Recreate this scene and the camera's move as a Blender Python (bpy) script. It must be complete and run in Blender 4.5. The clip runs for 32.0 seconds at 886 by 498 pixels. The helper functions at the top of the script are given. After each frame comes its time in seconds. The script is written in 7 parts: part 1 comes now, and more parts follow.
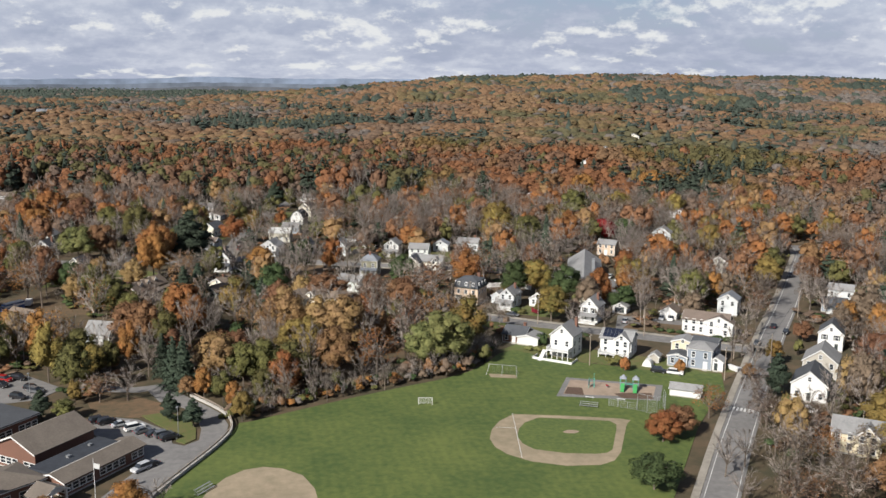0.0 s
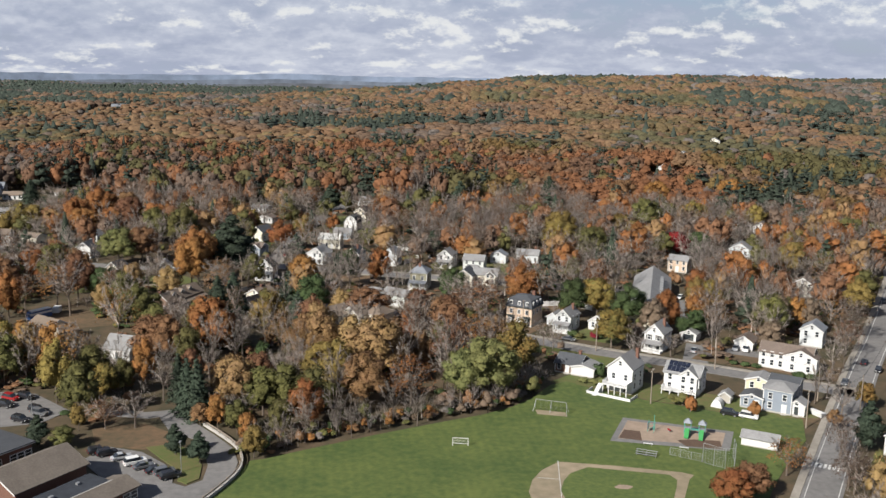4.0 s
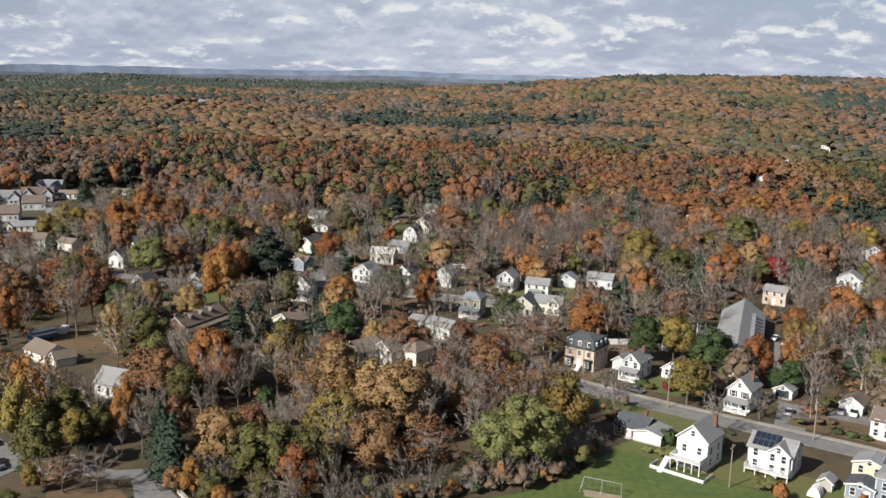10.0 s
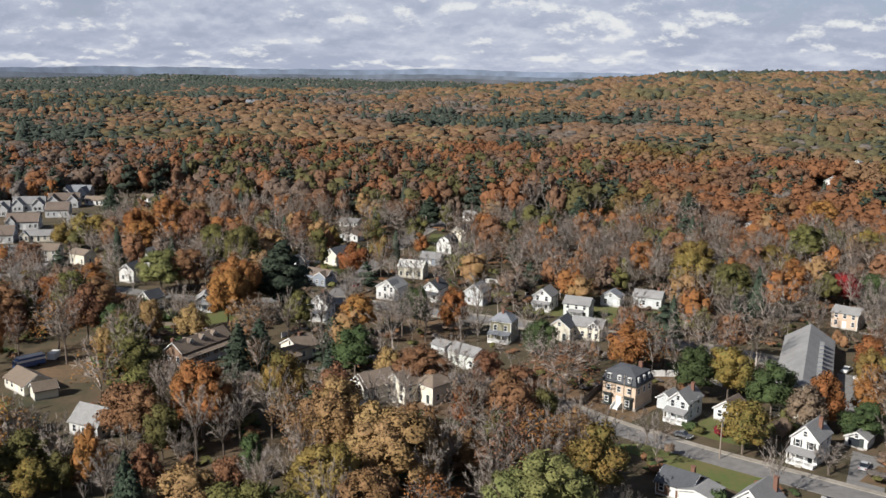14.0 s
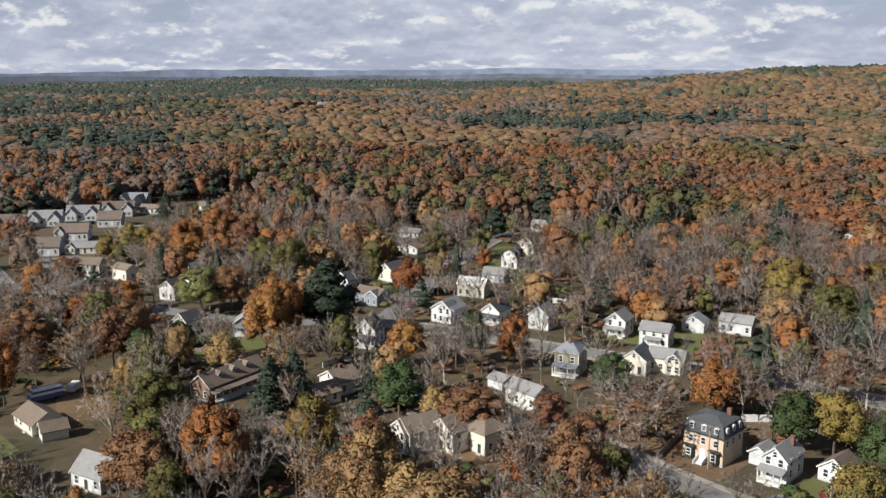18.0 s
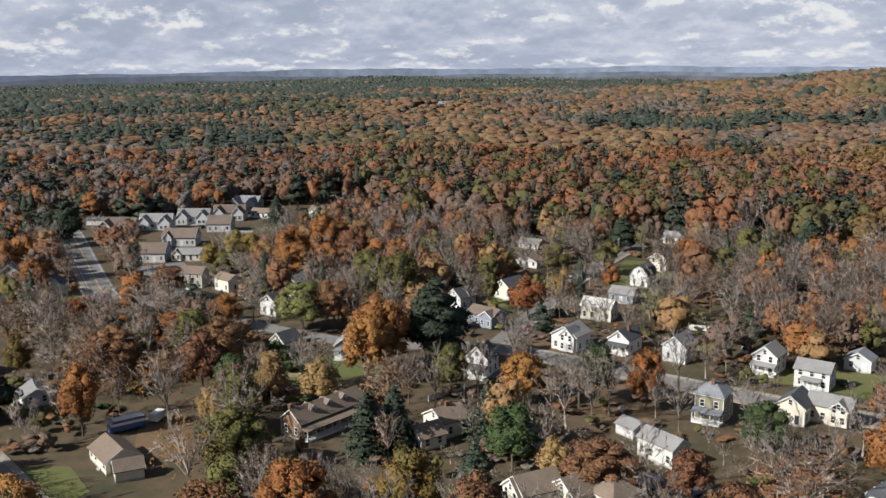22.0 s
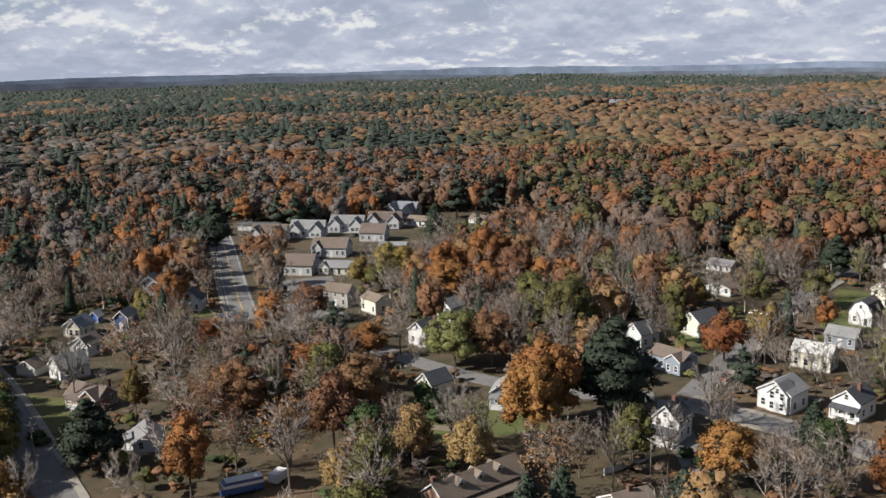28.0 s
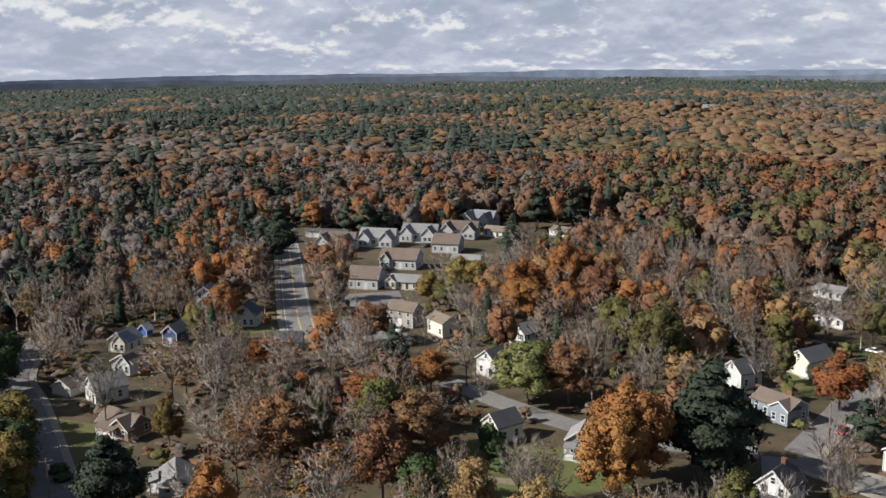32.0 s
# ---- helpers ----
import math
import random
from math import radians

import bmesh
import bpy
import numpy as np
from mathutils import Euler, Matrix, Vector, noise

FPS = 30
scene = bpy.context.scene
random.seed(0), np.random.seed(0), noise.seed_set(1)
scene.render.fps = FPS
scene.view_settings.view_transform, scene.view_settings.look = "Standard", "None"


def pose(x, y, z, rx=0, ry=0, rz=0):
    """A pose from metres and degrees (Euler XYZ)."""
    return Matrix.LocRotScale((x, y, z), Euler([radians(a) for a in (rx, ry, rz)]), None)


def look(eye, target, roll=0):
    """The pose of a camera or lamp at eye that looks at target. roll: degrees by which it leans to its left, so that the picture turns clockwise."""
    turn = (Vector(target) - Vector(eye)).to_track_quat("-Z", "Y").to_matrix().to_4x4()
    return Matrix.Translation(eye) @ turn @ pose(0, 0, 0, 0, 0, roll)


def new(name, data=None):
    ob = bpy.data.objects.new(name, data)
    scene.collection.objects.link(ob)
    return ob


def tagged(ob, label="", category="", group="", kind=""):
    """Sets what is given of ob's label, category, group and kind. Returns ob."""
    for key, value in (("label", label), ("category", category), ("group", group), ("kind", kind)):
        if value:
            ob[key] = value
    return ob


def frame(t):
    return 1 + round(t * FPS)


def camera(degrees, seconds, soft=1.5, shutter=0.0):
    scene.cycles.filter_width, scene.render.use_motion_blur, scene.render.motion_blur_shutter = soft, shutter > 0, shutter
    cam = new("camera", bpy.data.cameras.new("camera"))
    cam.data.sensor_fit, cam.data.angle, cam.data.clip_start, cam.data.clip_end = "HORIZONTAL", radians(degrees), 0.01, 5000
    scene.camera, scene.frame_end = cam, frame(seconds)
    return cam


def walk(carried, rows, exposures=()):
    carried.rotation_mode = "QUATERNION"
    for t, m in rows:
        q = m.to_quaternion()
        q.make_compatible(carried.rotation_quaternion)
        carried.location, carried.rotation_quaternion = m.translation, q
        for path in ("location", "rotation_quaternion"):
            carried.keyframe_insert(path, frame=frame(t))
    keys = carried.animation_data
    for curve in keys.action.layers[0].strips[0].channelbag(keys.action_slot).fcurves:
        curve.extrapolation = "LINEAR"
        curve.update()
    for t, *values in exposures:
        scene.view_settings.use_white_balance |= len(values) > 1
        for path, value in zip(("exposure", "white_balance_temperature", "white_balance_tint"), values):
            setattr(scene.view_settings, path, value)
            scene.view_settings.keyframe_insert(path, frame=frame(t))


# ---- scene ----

def aim(x, y, z, yaw, pitch, roll):
    """A camera pose from its place, its heading (degrees to the left of +y), its pitch and its lean."""
    a, p = radians(yaw), radians(pitch)
    return look((x, y, z), (x - math.sin(a) * math.cos(p) * 100, y + math.cos(a) * math.cos(p) * 100, z + math.sin(p) * 100), roll)


cam = camera(48.9, 32.0, soft=1.5)
walk(cam, [
    (0, aim(-8.76, -22.92, 89.87, -0.503, -11.252, 0.413)),
    (1, aim(-6.64, -15.67, 89.81, 0.681, -11.282, 0.538)),
    (2, aim(-4.56, -8.41, 89.75, 1.857, -11.306, 0.659)),
    (3, aim(-2.57, -1.11, 89.65, 3.001, -11.337, 0.777)),
    (3.5, aim(-1.59, 2.57, 89.61, 3.531, -11.351, 0.841)),
    (5.5, aim(2.12, 17.48, 89.47, 5.592, -11.401, 1.126)),
    (6, aim(2.98, 21.29, 89.46, 6.116, -11.416, 1.195)),
    (7, aim(4.62, 29.08, 89.47, 7.147, -11.461, 1.314)),
    (8, aim(6.26, 37.07, 89.47, 8.101, -11.518, 1.387)),
    (9, aim(7.82, 45.25, 89.43, 9.003, -11.575, 1.406)),
    (10, aim(9.31, 53.59, 89.37, 9.836, -11.622, 1.371)),
    (11, aim(10.63, 62.00, 89.27, 10.651, -11.665, 1.282)),
    (12, aim(11.70, 70.41, 89.13, 11.503, -11.708, 1.152)),
    (13, aim(12.42, 78.79, 88.97, 12.422, -11.752, 0.981)),
    (14, aim(12.90, 87.18, 88.81, 13.316, -11.780, 0.778)),
    (14.5, aim(12.93, 91.40, 88.72, 13.806, -11.788, 0.665)),
    (16.5, aim(12.12, 108.25, 88.32, 16.014, -11.816, 0.172)),
    (17, aim(11.72, 112.40, 88.22, 16.615, -11.820, 0.070)),
    (18, aim(10.40, 120.49, 88.00, 18.017, -11.831, -0.089)),
    (19, aim(8.37, 128.31, 87.77, 19.731, -11.849, -0.213)),
    (20, aim(5.89, 135.92, 87.55, 21.566, -11.861, -0.320)),
    (21, aim(3.07, 143.32, 87.31, 23.406, -11.869, -0.444)),
    (22, aim(-0.08, 150.50, 87.06, 25.241, -11.869, -0.586)),
    (23, aim(-3.53, 157.46, 86.76, 27.072, -11.868, -0.723)),
    (24, aim(-7.23, 164.25, 86.44, 28.872, -11.864, -0.847)),
    (25, aim(-11.09, 170.90, 86.09, 30.577, -11.858, -0.952)),
    (25.5, aim(-13.08, 174.15, 85.92, 31.376, -11.853, -1.001)),
    (27.5, aim(-21.15, 186.84, 85.21, 34.335, -11.846, -1.179)),
    (28, aim(-23.12, 189.99, 85.04, 35.039, -11.835, -1.178)),
    (29, aim(-26.92, 196.23, 84.71, 36.380, -11.793, -1.087)),
    (30, aim(-30.66, 202.42, 84.40, 37.672, -11.747, -0.959)),
    (31, aim(-34.33, 208.58, 84.09, 38.908, -11.701, -0.833)),
    (32, aim(-37.83, 214.79, 83.77, 40.010, -11.653, -0.713)),
], exposures=((0.0, 0.70, 6250, 10), (32.0, 0.70, 6250, 10)))

# ---- world, sun ----
SUN_AZ, SUN_EL = 221.0, 35.0          # compass degrees from +y towards +x, and height
world = bpy.data.worlds.new("autumn_sky")
scene.world = world
world.use_nodes = True
wn, wl = world.node_tree.nodes, world.node_tree.links
wn.clear()


def wnode(kind, **sets):
    n = wn.new(kind)
    for key, value in sets.items():
        n.inputs[key].default_value = value
    return n


sky = wn.new("ShaderNodeTexSky")
sky.sky_type, sky.sun_disc = "NISHITA", False
sky.sun_elevation, sky.sun_rotation = radians(SUN_EL), radians(SUN_AZ)
sky.air_density, sky.dust_density = 0.6, 0.8
coords = wn.new("ShaderNodeTexCoord")
split = wn.new("ShaderNodeSeparateXYZ")
wl.new(coords.outputs["Generated"], split.inputs[0])


def wmath(op, a, b=0.0, clamp=False):
    n = wn.new("ShaderNodeMath")
    n.operation, n.use_clamp = op, clamp
    for k, v in enumerate((a, b)):
        if isinstance(v, (int, float)):
            n.inputs[k].default_value = v
        else:
            wl.new(v, n.inputs[k])
    return n.outputs[0]


# broken cloud, in flat heaps that close up towards the horizon
above = wmath("MAXIMUM", wmath("ADD", split.outputs[2], 0.028), 0.0)
height = wmath("POWER", above, 0.7)
flat = wn.new("ShaderNodeCombineXYZ")
wl.new(split.outputs[0], flat.inputs[0])
wl.new(split.outputs[1], flat.inputs[1])
wl.new(wmath("MULTIPLY", height, 2.1), flat.inputs[2])


def cloud_noise(scale, detail, rough, shift):
    mapping = wnode("ShaderNodeMapping", Location=shift, Scale=scale)
    wl.new(flat.outputs[0], mapping.inputs[0])
    n = wnode("ShaderNodeTexNoise", Scale=1.0, Detail=detail, Roughness=rough)
    wl.new(mapping.outputs[0], n.inputs[0])
    return n.outputs[0]


def wramp(value, *stops):
    n = wn.new("ShaderNodeValToRGB")
    while len(n.color_ramp.elements) < len(stops):
        n.color_ramp.elements.new(0.5)
    for e, (at, colour) in zip(n.color_ramp.elements, stops):
        e.position, e.color = at, (*colour, 1)
    wl.new(value, n.inputs[0])
    return n.outputs[0]


big, mid = cloud_noise((5, 5, 4.5), 4.0, 0.5, (3.1, 1.7, 0)), cloud_noise((17, 17, 14), 8.0, 0.58, (0.4, 7.3, 0))
puff, above_puff = cloud_noise((29, 29, 16), 9.0, 0.60, (5.2, 2.4, 1.3)), cloud_noise((29, 29, 16), 9.0, 0.60, (5.2, 2.4, 1.66))
where = cloud_noise((7, 7, 6), 2.0, 0.5, (9.0, 4.0, 2.0))
# the tops of the heaps catch the sun, their undersides stay grey
lit = wramp(wmath("ADD", wmath("SUBTRACT", puff, above_puff), 0.5), (0.44, (0, 0, 0)), (0.60, (1, 1, 1)))
mass = wmath("ADD", wmath("ADD", wmath("MULTIPLY", big, 0.42), wmath("MULTIPLY", mid, 0.42)), wmath("MULTIPLY", puff, 0.16))
cover = wramp(mass, (0.30, (0, 0, 0)), (0.46, (1, 1, 1)))
tone = wmath("ADD", mass, wmath("MULTIPLY", wmath("SUBTRACT", lit, 0.5), 0.055))
base = wramp(tone, (0.41, (0.48, 0.515, 0.64)), (0.49, (0.58, 0.61, 0.715)), (0.58, (0.74, 0.758, 0.835)))
heap = wmath("MULTIPLY", lit, wramp(wmath("ADD", wmath("MULTIPLY", puff, 0.6), wmath("MULTIPLY", where, 0.4)), (0.530, (0, 0, 0)), (0.556, (0.65, 0.65, 0.65)), (0.595, (1, 1, 1))))
crest = wn.new("ShaderNodeMix")
crest.data_type = "RGBA"
wl.new(heap, crest.inputs[0])
wl.new(base, crest.inputs[6])
crest.inputs[7].default_value = (1.0, 0.985, 0.95, 1)
body = crest.outputs[2]
veil = wramp(above, (0.0, (1, 1, 1)), (0.085, (0.25, 0.25, 0.25)))
sky_light, cloud_light = wnode("ShaderNodeBackground", Strength=0.046), wnode("ShaderNodeBackground", Strength=0.53)
wl.new(sky.outputs[0], sky_light.inputs[0])
wl.new(body, cloud_light.inputs[0])
veil_light = wnode("ShaderNodeBackground", Color=(0.52, 0.58, 0.71, 1), Strength=0.56)
mix_a, mix_b = wn.new("ShaderNodeMixShader"), wn.new("ShaderNodeMixShader")
wl.new(wmath("MULTIPLY", veil, 0.8), mix_a.inputs[0])
wl.new(sky_light.outputs[0], mix_a.inputs[1])
wl.new(veil_light.outputs[0], mix_a.inputs[2])
# seen from below the heaps stand apart, and more blue shows between them higher up
gaps = wramp(above, (0.06, (0.88, 0.88, 0.88)), (0.26, (0.05, 0.05, 0.05)))
wl.new(wmath("MULTIPLY", cover, gaps), mix_b.inputs[0])
wl.new(mix_a.outputs[0], mix_b.inputs[1])
wl.new(cloud_light.outputs[0], mix_b.inputs[2])
out = wn.new("ShaderNodeOutputWorld")
wl.new(mix_b.outputs[0], out.inputs[0])

sun = new("sun", bpy.data.lights.new("sun", "SUN"))
sun.data.energy, sun.data.angle, sun.data.color = 5.15, radians(0.53), (1.0, 0.93, 0.82)
az, el = radians(SUN_AZ), radians(SUN_EL)
sun.matrix_world = look((math.sin(az) * math.cos(el) * 300, math.cos(az) * math.cos(el) * 300, math.sin(el) * 300), (0, 0, 0))

# ---- materials ----


def material(name, colour, second=None, rough=0.8, scale=1.0, coarse=0.08, metal=0.0, bump=0.0, island=0.0, random_value=0.0, hue=0.0,
             streak=None, spec=0.3, translucent=0.0, stripes=None, relief=0.1):
    """A surface with two scales of variation: grain at `scale` per metre and broad patches at `coarse` per metre.
    island, random_value: how much the pieces and the objects differ from each other."""
    m = bpy.data.materials.new(name)
    m.use_nodes = True
    n, l = m.node_tree.nodes, m.node_tree.links
    b = n["Principled BSDF"]
    b.inputs["Roughness"].default_value, b.inputs["Metallic"].default_value = rough, metal
    b.inputs["Specular IOR Level"].default_value = spec
    second = second or tuple(c * 0.78 for c in colour)
    colour, second = tuple(0.9 * c for c in colour), tuple(0.88 * c for c in second)      # all a tenth darker, to balance the exposure
    where = n.new("ShaderNodeTexCoord").outputs["Object"] if streak else n.new("ShaderNodeNewGeometry").outputs["Position"]
    if streak:
        mp = n.new("ShaderNodeMapping")
        mp.inputs["Scale"].default_value = streak
        l.new(where, mp.inputs[0])
        where = mp.outputs[0]

    def tex(s, detail):
        t = n.new("ShaderNodeTexNoise")
        t.inputs["Scale"].default_value, t.inputs["Detail"].default_value, t.inputs["Roughness"].default_value = s, detail, 0.6
        l.new(where, t.inputs["Vector"])
        return t.outputs[0]

    grain, patch = tex(scale, 3.0), tex(coarse, 3.0)
    mixed = n.new("ShaderNodeMath")
    mixed.operation = "ADD"
    l.new(grain, mixed.inputs[0])
    l.new(patch, mixed.inputs[1])
    spread = n.new("ShaderNodeMapRange")
    spread.inputs["From Min"].default_value, spread.inputs["From Max"].default_value = 0.72, 1.28
    l.new(mixed.outputs[0], spread.inputs[0])
    mix = n.new("ShaderNodeMix")
    mix.data_type = "RGBA"
    l.new(spread.outputs[0], mix.inputs[0])
    mix.inputs[6].default_value, mix.inputs[7].default_value = (*colour, 1), (*second, 1)
    colour_out = mix.outputs[2]
    if stripes:
        # mown bands across a lawn: (direction x, direction y, metres, strength)
        geo = n.new("ShaderNodeNewGeometry").outputs["Position"]
        dot = n.new("ShaderNodeVectorMath")
        dot.operation = "DOT_PRODUCT"
        l.new(geo, dot.inputs[0])
        dot.inputs[1].default_value = (stripes[0], stripes[1], 0)
        wave = n.new("ShaderNodeMath")
        wave.operation = "SINE"
        mul = n.new("ShaderNodeMath")
        mul.operation = "MULTIPLY"
        mul.inputs[1].default_value = math.pi / stripes[2]
        l.new(dot.outputs["Value"], mul.inputs[0])
        l.new(mul.outputs[0], wave.inputs[0])
        level = n.new("ShaderNodeMapRange")
        level.inputs["From Min"].default_value, level.inputs["From Max"].default_value = -1, 1
        level.inputs["To Min"].default_value, level.inputs["To Max"].default_value = 1 - stripes[3], 1 + stripes[3]
        l.new(wave.outputs[0], level.inputs[0])
        hv = n.new("ShaderNodeHueSaturation")
        l.new(level.outputs[0], hv.inputs["Value"])
        l.new(colour_out, hv.inputs["Color"])
        colour_out = hv.outputs[0]
    if island or random_value or hue:
        hsv = n.new("ShaderNodeHueSaturation")
        one, two = n.new("ShaderNodeNewGeometry").outputs["Random Per Island"], n.new("ShaderNodeObjectInfo").outputs["Random"]
        ra, rb = n.new("ShaderNodeMapRange"), n.new("ShaderNodeMapRange")
        ra.inputs["To Min"].default_value, ra.inputs["To Max"].default_value = 1 - island, 1 + island
        rb.inputs["To Min"].default_value, rb.inputs["To Max"].default_value = 1 - random_value, 1 + random_value
        l.new(one, ra.inputs[0])
        l.new(two, rb.inputs[0])
        both = n.new("ShaderNodeMath")
        both.operation = "MULTIPLY"
        l.new(ra.outputs[0], both.inputs[0])
        l.new(rb.outputs[0], both.inputs[1])
        l.new(both.outputs[0], hsv.inputs["Value"])
        rh = n.new("ShaderNodeMapRange")
        rh.inputs["To Min"].default_value, rh.inputs["To Max"].default_value = 0.5 - hue, 0.5 + hue
        l.new(two, rh.inputs[0])
        l.new(rh.outputs[0], hsv.inputs["Hue"])
        l.new(colour_out, hsv.inputs["Color"])
        colour_out = hsv.outputs[0]
    l.new(colour_out, b.inputs["Base Color"])
    if bump:
        bp = n.new("ShaderNodeBump")
        bp.inputs["Strength"].default_value, bp.inputs["Distance"].default_value = bump, relief
        l.new(grain, bp.inputs["Height"])
        l.new(bp.outputs[0], b.inputs["Normal"])
    if translucent:
        ts, ms = n.new("ShaderNodeBsdfTranslucent"), n.new("ShaderNodeMixShader")
        ms.inputs[0].default_value = translucent
        l.new(colour_out, ts.inputs[0])
        l.new(b.outputs[0], ms.inputs[1])
        l.new(ts.outputs[0], ms.inputs[2])
        l.new(ms.outputs[0], n["Material Output"].inputs[0])
    return m


def leafy(name, a, b, grain=1.5, island=0.12, relief=0.35):
    return material(name, a, b, rough=0.85, scale=grain, coarse=0.2, bump=0.9, island=island, random_value=0.16, hue=0.012, translucent=0.05, spec=0.1, relief=relief)


LEAF, HALF_HAZED_LEAF, HAZED_LEAF, TINT = {}, {}, {}, {}
for key, a, b in (("orange", (0.292, 0.122, 0.046), (0.185, 0.098, 0.036)), ("rust", (0.225, 0.122, 0.066), (0.140, 0.076, 0.042)), ("brown", (0.175, 0.124, 0.090), (0.107, 0.079, 0.060)),
                  ("gold", (0.248, 0.177, 0.056), (0.150, 0.118, 0.042)), ("gold_rust", (0.272, 0.170, 0.090), (0.215, 0.140, 0.056)), ("olive", (0.133, 0.123, 0.043), (0.070, 0.072, 0.030)),
                  ("turning", (0.224, 0.139, 0.043), (0.090, 0.094, 0.033)), ("willow", (0.181, 0.175, 0.067), (0.097, 0.107, 0.042)), ("green", (0.068, 0.094, 0.037), (0.038, 0.058, 0.026)),
                  ("red", (0.242, 0.027, 0.030), (0.133, 0.017, 0.022)), ("pine", (0.056, 0.073, 0.050), (0.030, 0.043, 0.030)), ("grey", (0.181, 0.158, 0.143), (0.114, 0.099, 0.092))):
    LEAF[key], TINT[key] = leafy("leaves_" + key, a, b), a
# far leaves muted and greyed: distance haze painted into the base colours
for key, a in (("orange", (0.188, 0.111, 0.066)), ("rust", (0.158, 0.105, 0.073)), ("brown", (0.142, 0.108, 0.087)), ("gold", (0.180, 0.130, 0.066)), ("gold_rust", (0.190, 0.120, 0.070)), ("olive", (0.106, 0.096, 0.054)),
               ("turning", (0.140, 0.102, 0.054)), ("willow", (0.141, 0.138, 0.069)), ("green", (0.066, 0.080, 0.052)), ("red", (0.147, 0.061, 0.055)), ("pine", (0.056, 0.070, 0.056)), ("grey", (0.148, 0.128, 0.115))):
    HAZED_LEAF[key] = leafy("wood_" + key, a, tuple(0.6 * v for v in a), 0.4, 0.06, 0.5)
    # middle leaves: mixed half way to that painted haze
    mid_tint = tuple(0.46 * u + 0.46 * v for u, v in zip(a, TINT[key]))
    HALF_HAZED_LEAF[key] = leafy("stand_" + key, mid_tint, tuple(0.6 * v for v in mid_tint), 0.8, 0.10, 0.5)
BARK = material("bark", (0.16, 0.13, 0.105), (0.10, 0.08, 0.065), scale=3.0, bump=0.4, random_value=0.2)
TWIG = material("twigs", (0.33, 0.288, 0.258), (0.215, 0.183, 0.16), scale=1.5, island=0.25, random_value=0.2)

WALL = {}
for key, c in {"white": (0.65, 0.65, 0.64), "cream": (0.70, 0.655, 0.545), "pale_yellow": (0.68, 0.645, 0.53), "yellow": (0.62, 0.55, 0.40), "grey_blue": (0.53, 0.555, 0.57),
               "grey_green": (0.58, 0.615, 0.58), "slate": (0.235, 0.27, 0.32), "taupe": (0.40, 0.375, 0.33), "peach": (0.54, 0.42, 0.32), "olive": (0.25, 0.238, 0.168),
               "brown": (0.15, 0.085, 0.06), "brown_wall": (0.24, 0.155, 0.11), "navy": (0.06, 0.09, 0.22), "royal": (0.06, 0.16, 0.55), "estate": (0.49, 0.50, 0.51)}.items():
    WALL[key] = material("siding_" + key, c, tuple(v * 0.88 for v in c), rough=0.65, scale=2.0, coarse=0.25, bump=0.15, streak=(0.6, 0.6, 7.0))
ROOF = {}
for key, c in {"grey": (0.24, 0.24, 0.242), "dark": (0.075, 0.08, 0.09), "brown": (0.155, 0.122, 0.102), "tan_roof": (0.19, 0.15, 0.118), "slate_roof": (0.20, 0.215, 0.24),
               "white_roof": (0.70, 0.70, 0.67), "school": (0.165, 0.14, 0.118), "umber": (0.125, 0.085, 0.066)}.items():
    ROOF[key] = material("shingles_" + key, c, tuple(v * 0.74 for v in c), rough=0.9, scale=2.4, coarse=0.3, bump=0.35, random_value=0.1)
FELT = material("roof_felt", (0.048, 0.053, 0.064), (0.036, 0.040, 0.048), rough=0.95, scale=0.8, coarse=0.2, bump=0.2, spec=0.1)
TRIM = material("white_trim", (0.70, 0.70, 0.69), rough=0.55, scale=2.0)
GLASS = material("window_glass", (0.035, 0.04, 0.05), (0.02, 0.025, 0.03), rough=0.08, spec=0.6, scale=0.5)
BRICK = material("red_brick", (0.185, 0.095, 0.068), (0.13, 0.07, 0.052), rough=0.9, scale=6.0, bump=0.4)
CONCRETE = material("concrete", (0.42, 0.40, 0.37), (0.33, 0.315, 0.295), rough=0.9, scale=1.5, bump=0.2)
SHUTTER = material("dark_shutter", (0.04, 0.05, 0.05), rough=0.6)
SOLAR = material("solar_panel", (0.012, 0.016, 0.03), (0.02, 0.024, 0.04), rough=0.15, spec=0.6, scale=0.8)
METAL = material("galvanised_metal", (0.42, 0.43, 0.44), rough=0.45, metal=0.6)
POLE = material("weathered_pole", (0.30, 0.25, 0.20), (0.21, 0.175, 0.145), scale=4.0, bump=0.3)
WIRE = material("cable", (0.03, 0.03, 0.03), rough=0.6)
ASPHALT = material("asphalt", (0.20, 0.195, 0.19), (0.135, 0.132, 0.13), rough=0.92, scale=0.7, coarse=0.05, bump=0.15)
ASPHALT_OLD = material("old_asphalt", (0.195, 0.188, 0.184), (0.13, 0.126, 0.124), rough=0.92, scale=0.6, coarse=0.06, bump=0.15)
PAVING = material("pavement_concrete", (0.31, 0.285, 0.25), (0.21, 0.19, 0.16), rough=0.9, scale=0.8)
PAINT_WHITE = material("road_paint_white", (0.62, 0.62, 0.60), (0.36, 0.36, 0.35), rough=0.7, scale=1.2)
PAINT_YELLOW = material("road_paint_yellow", (0.62, 0.44, 0.12), (0.45, 0.33, 0.12), rough=0.7, scale=1.2)
TURF = material("mown_turf", (0.104, 0.128, 0.033), (0.048, 0.078, 0.020), rough=0.9, scale=0.55, coarse=0.045, bump=0.3, stripes=(0.98, 0.2, 1.1, 0.035))
INFIELD = material("infield_turf", (0.108, 0.135, 0.036), (0.055, 0.085, 0.024), rough=0.9, scale=0.9, coarse=0.05, bump=0.3)
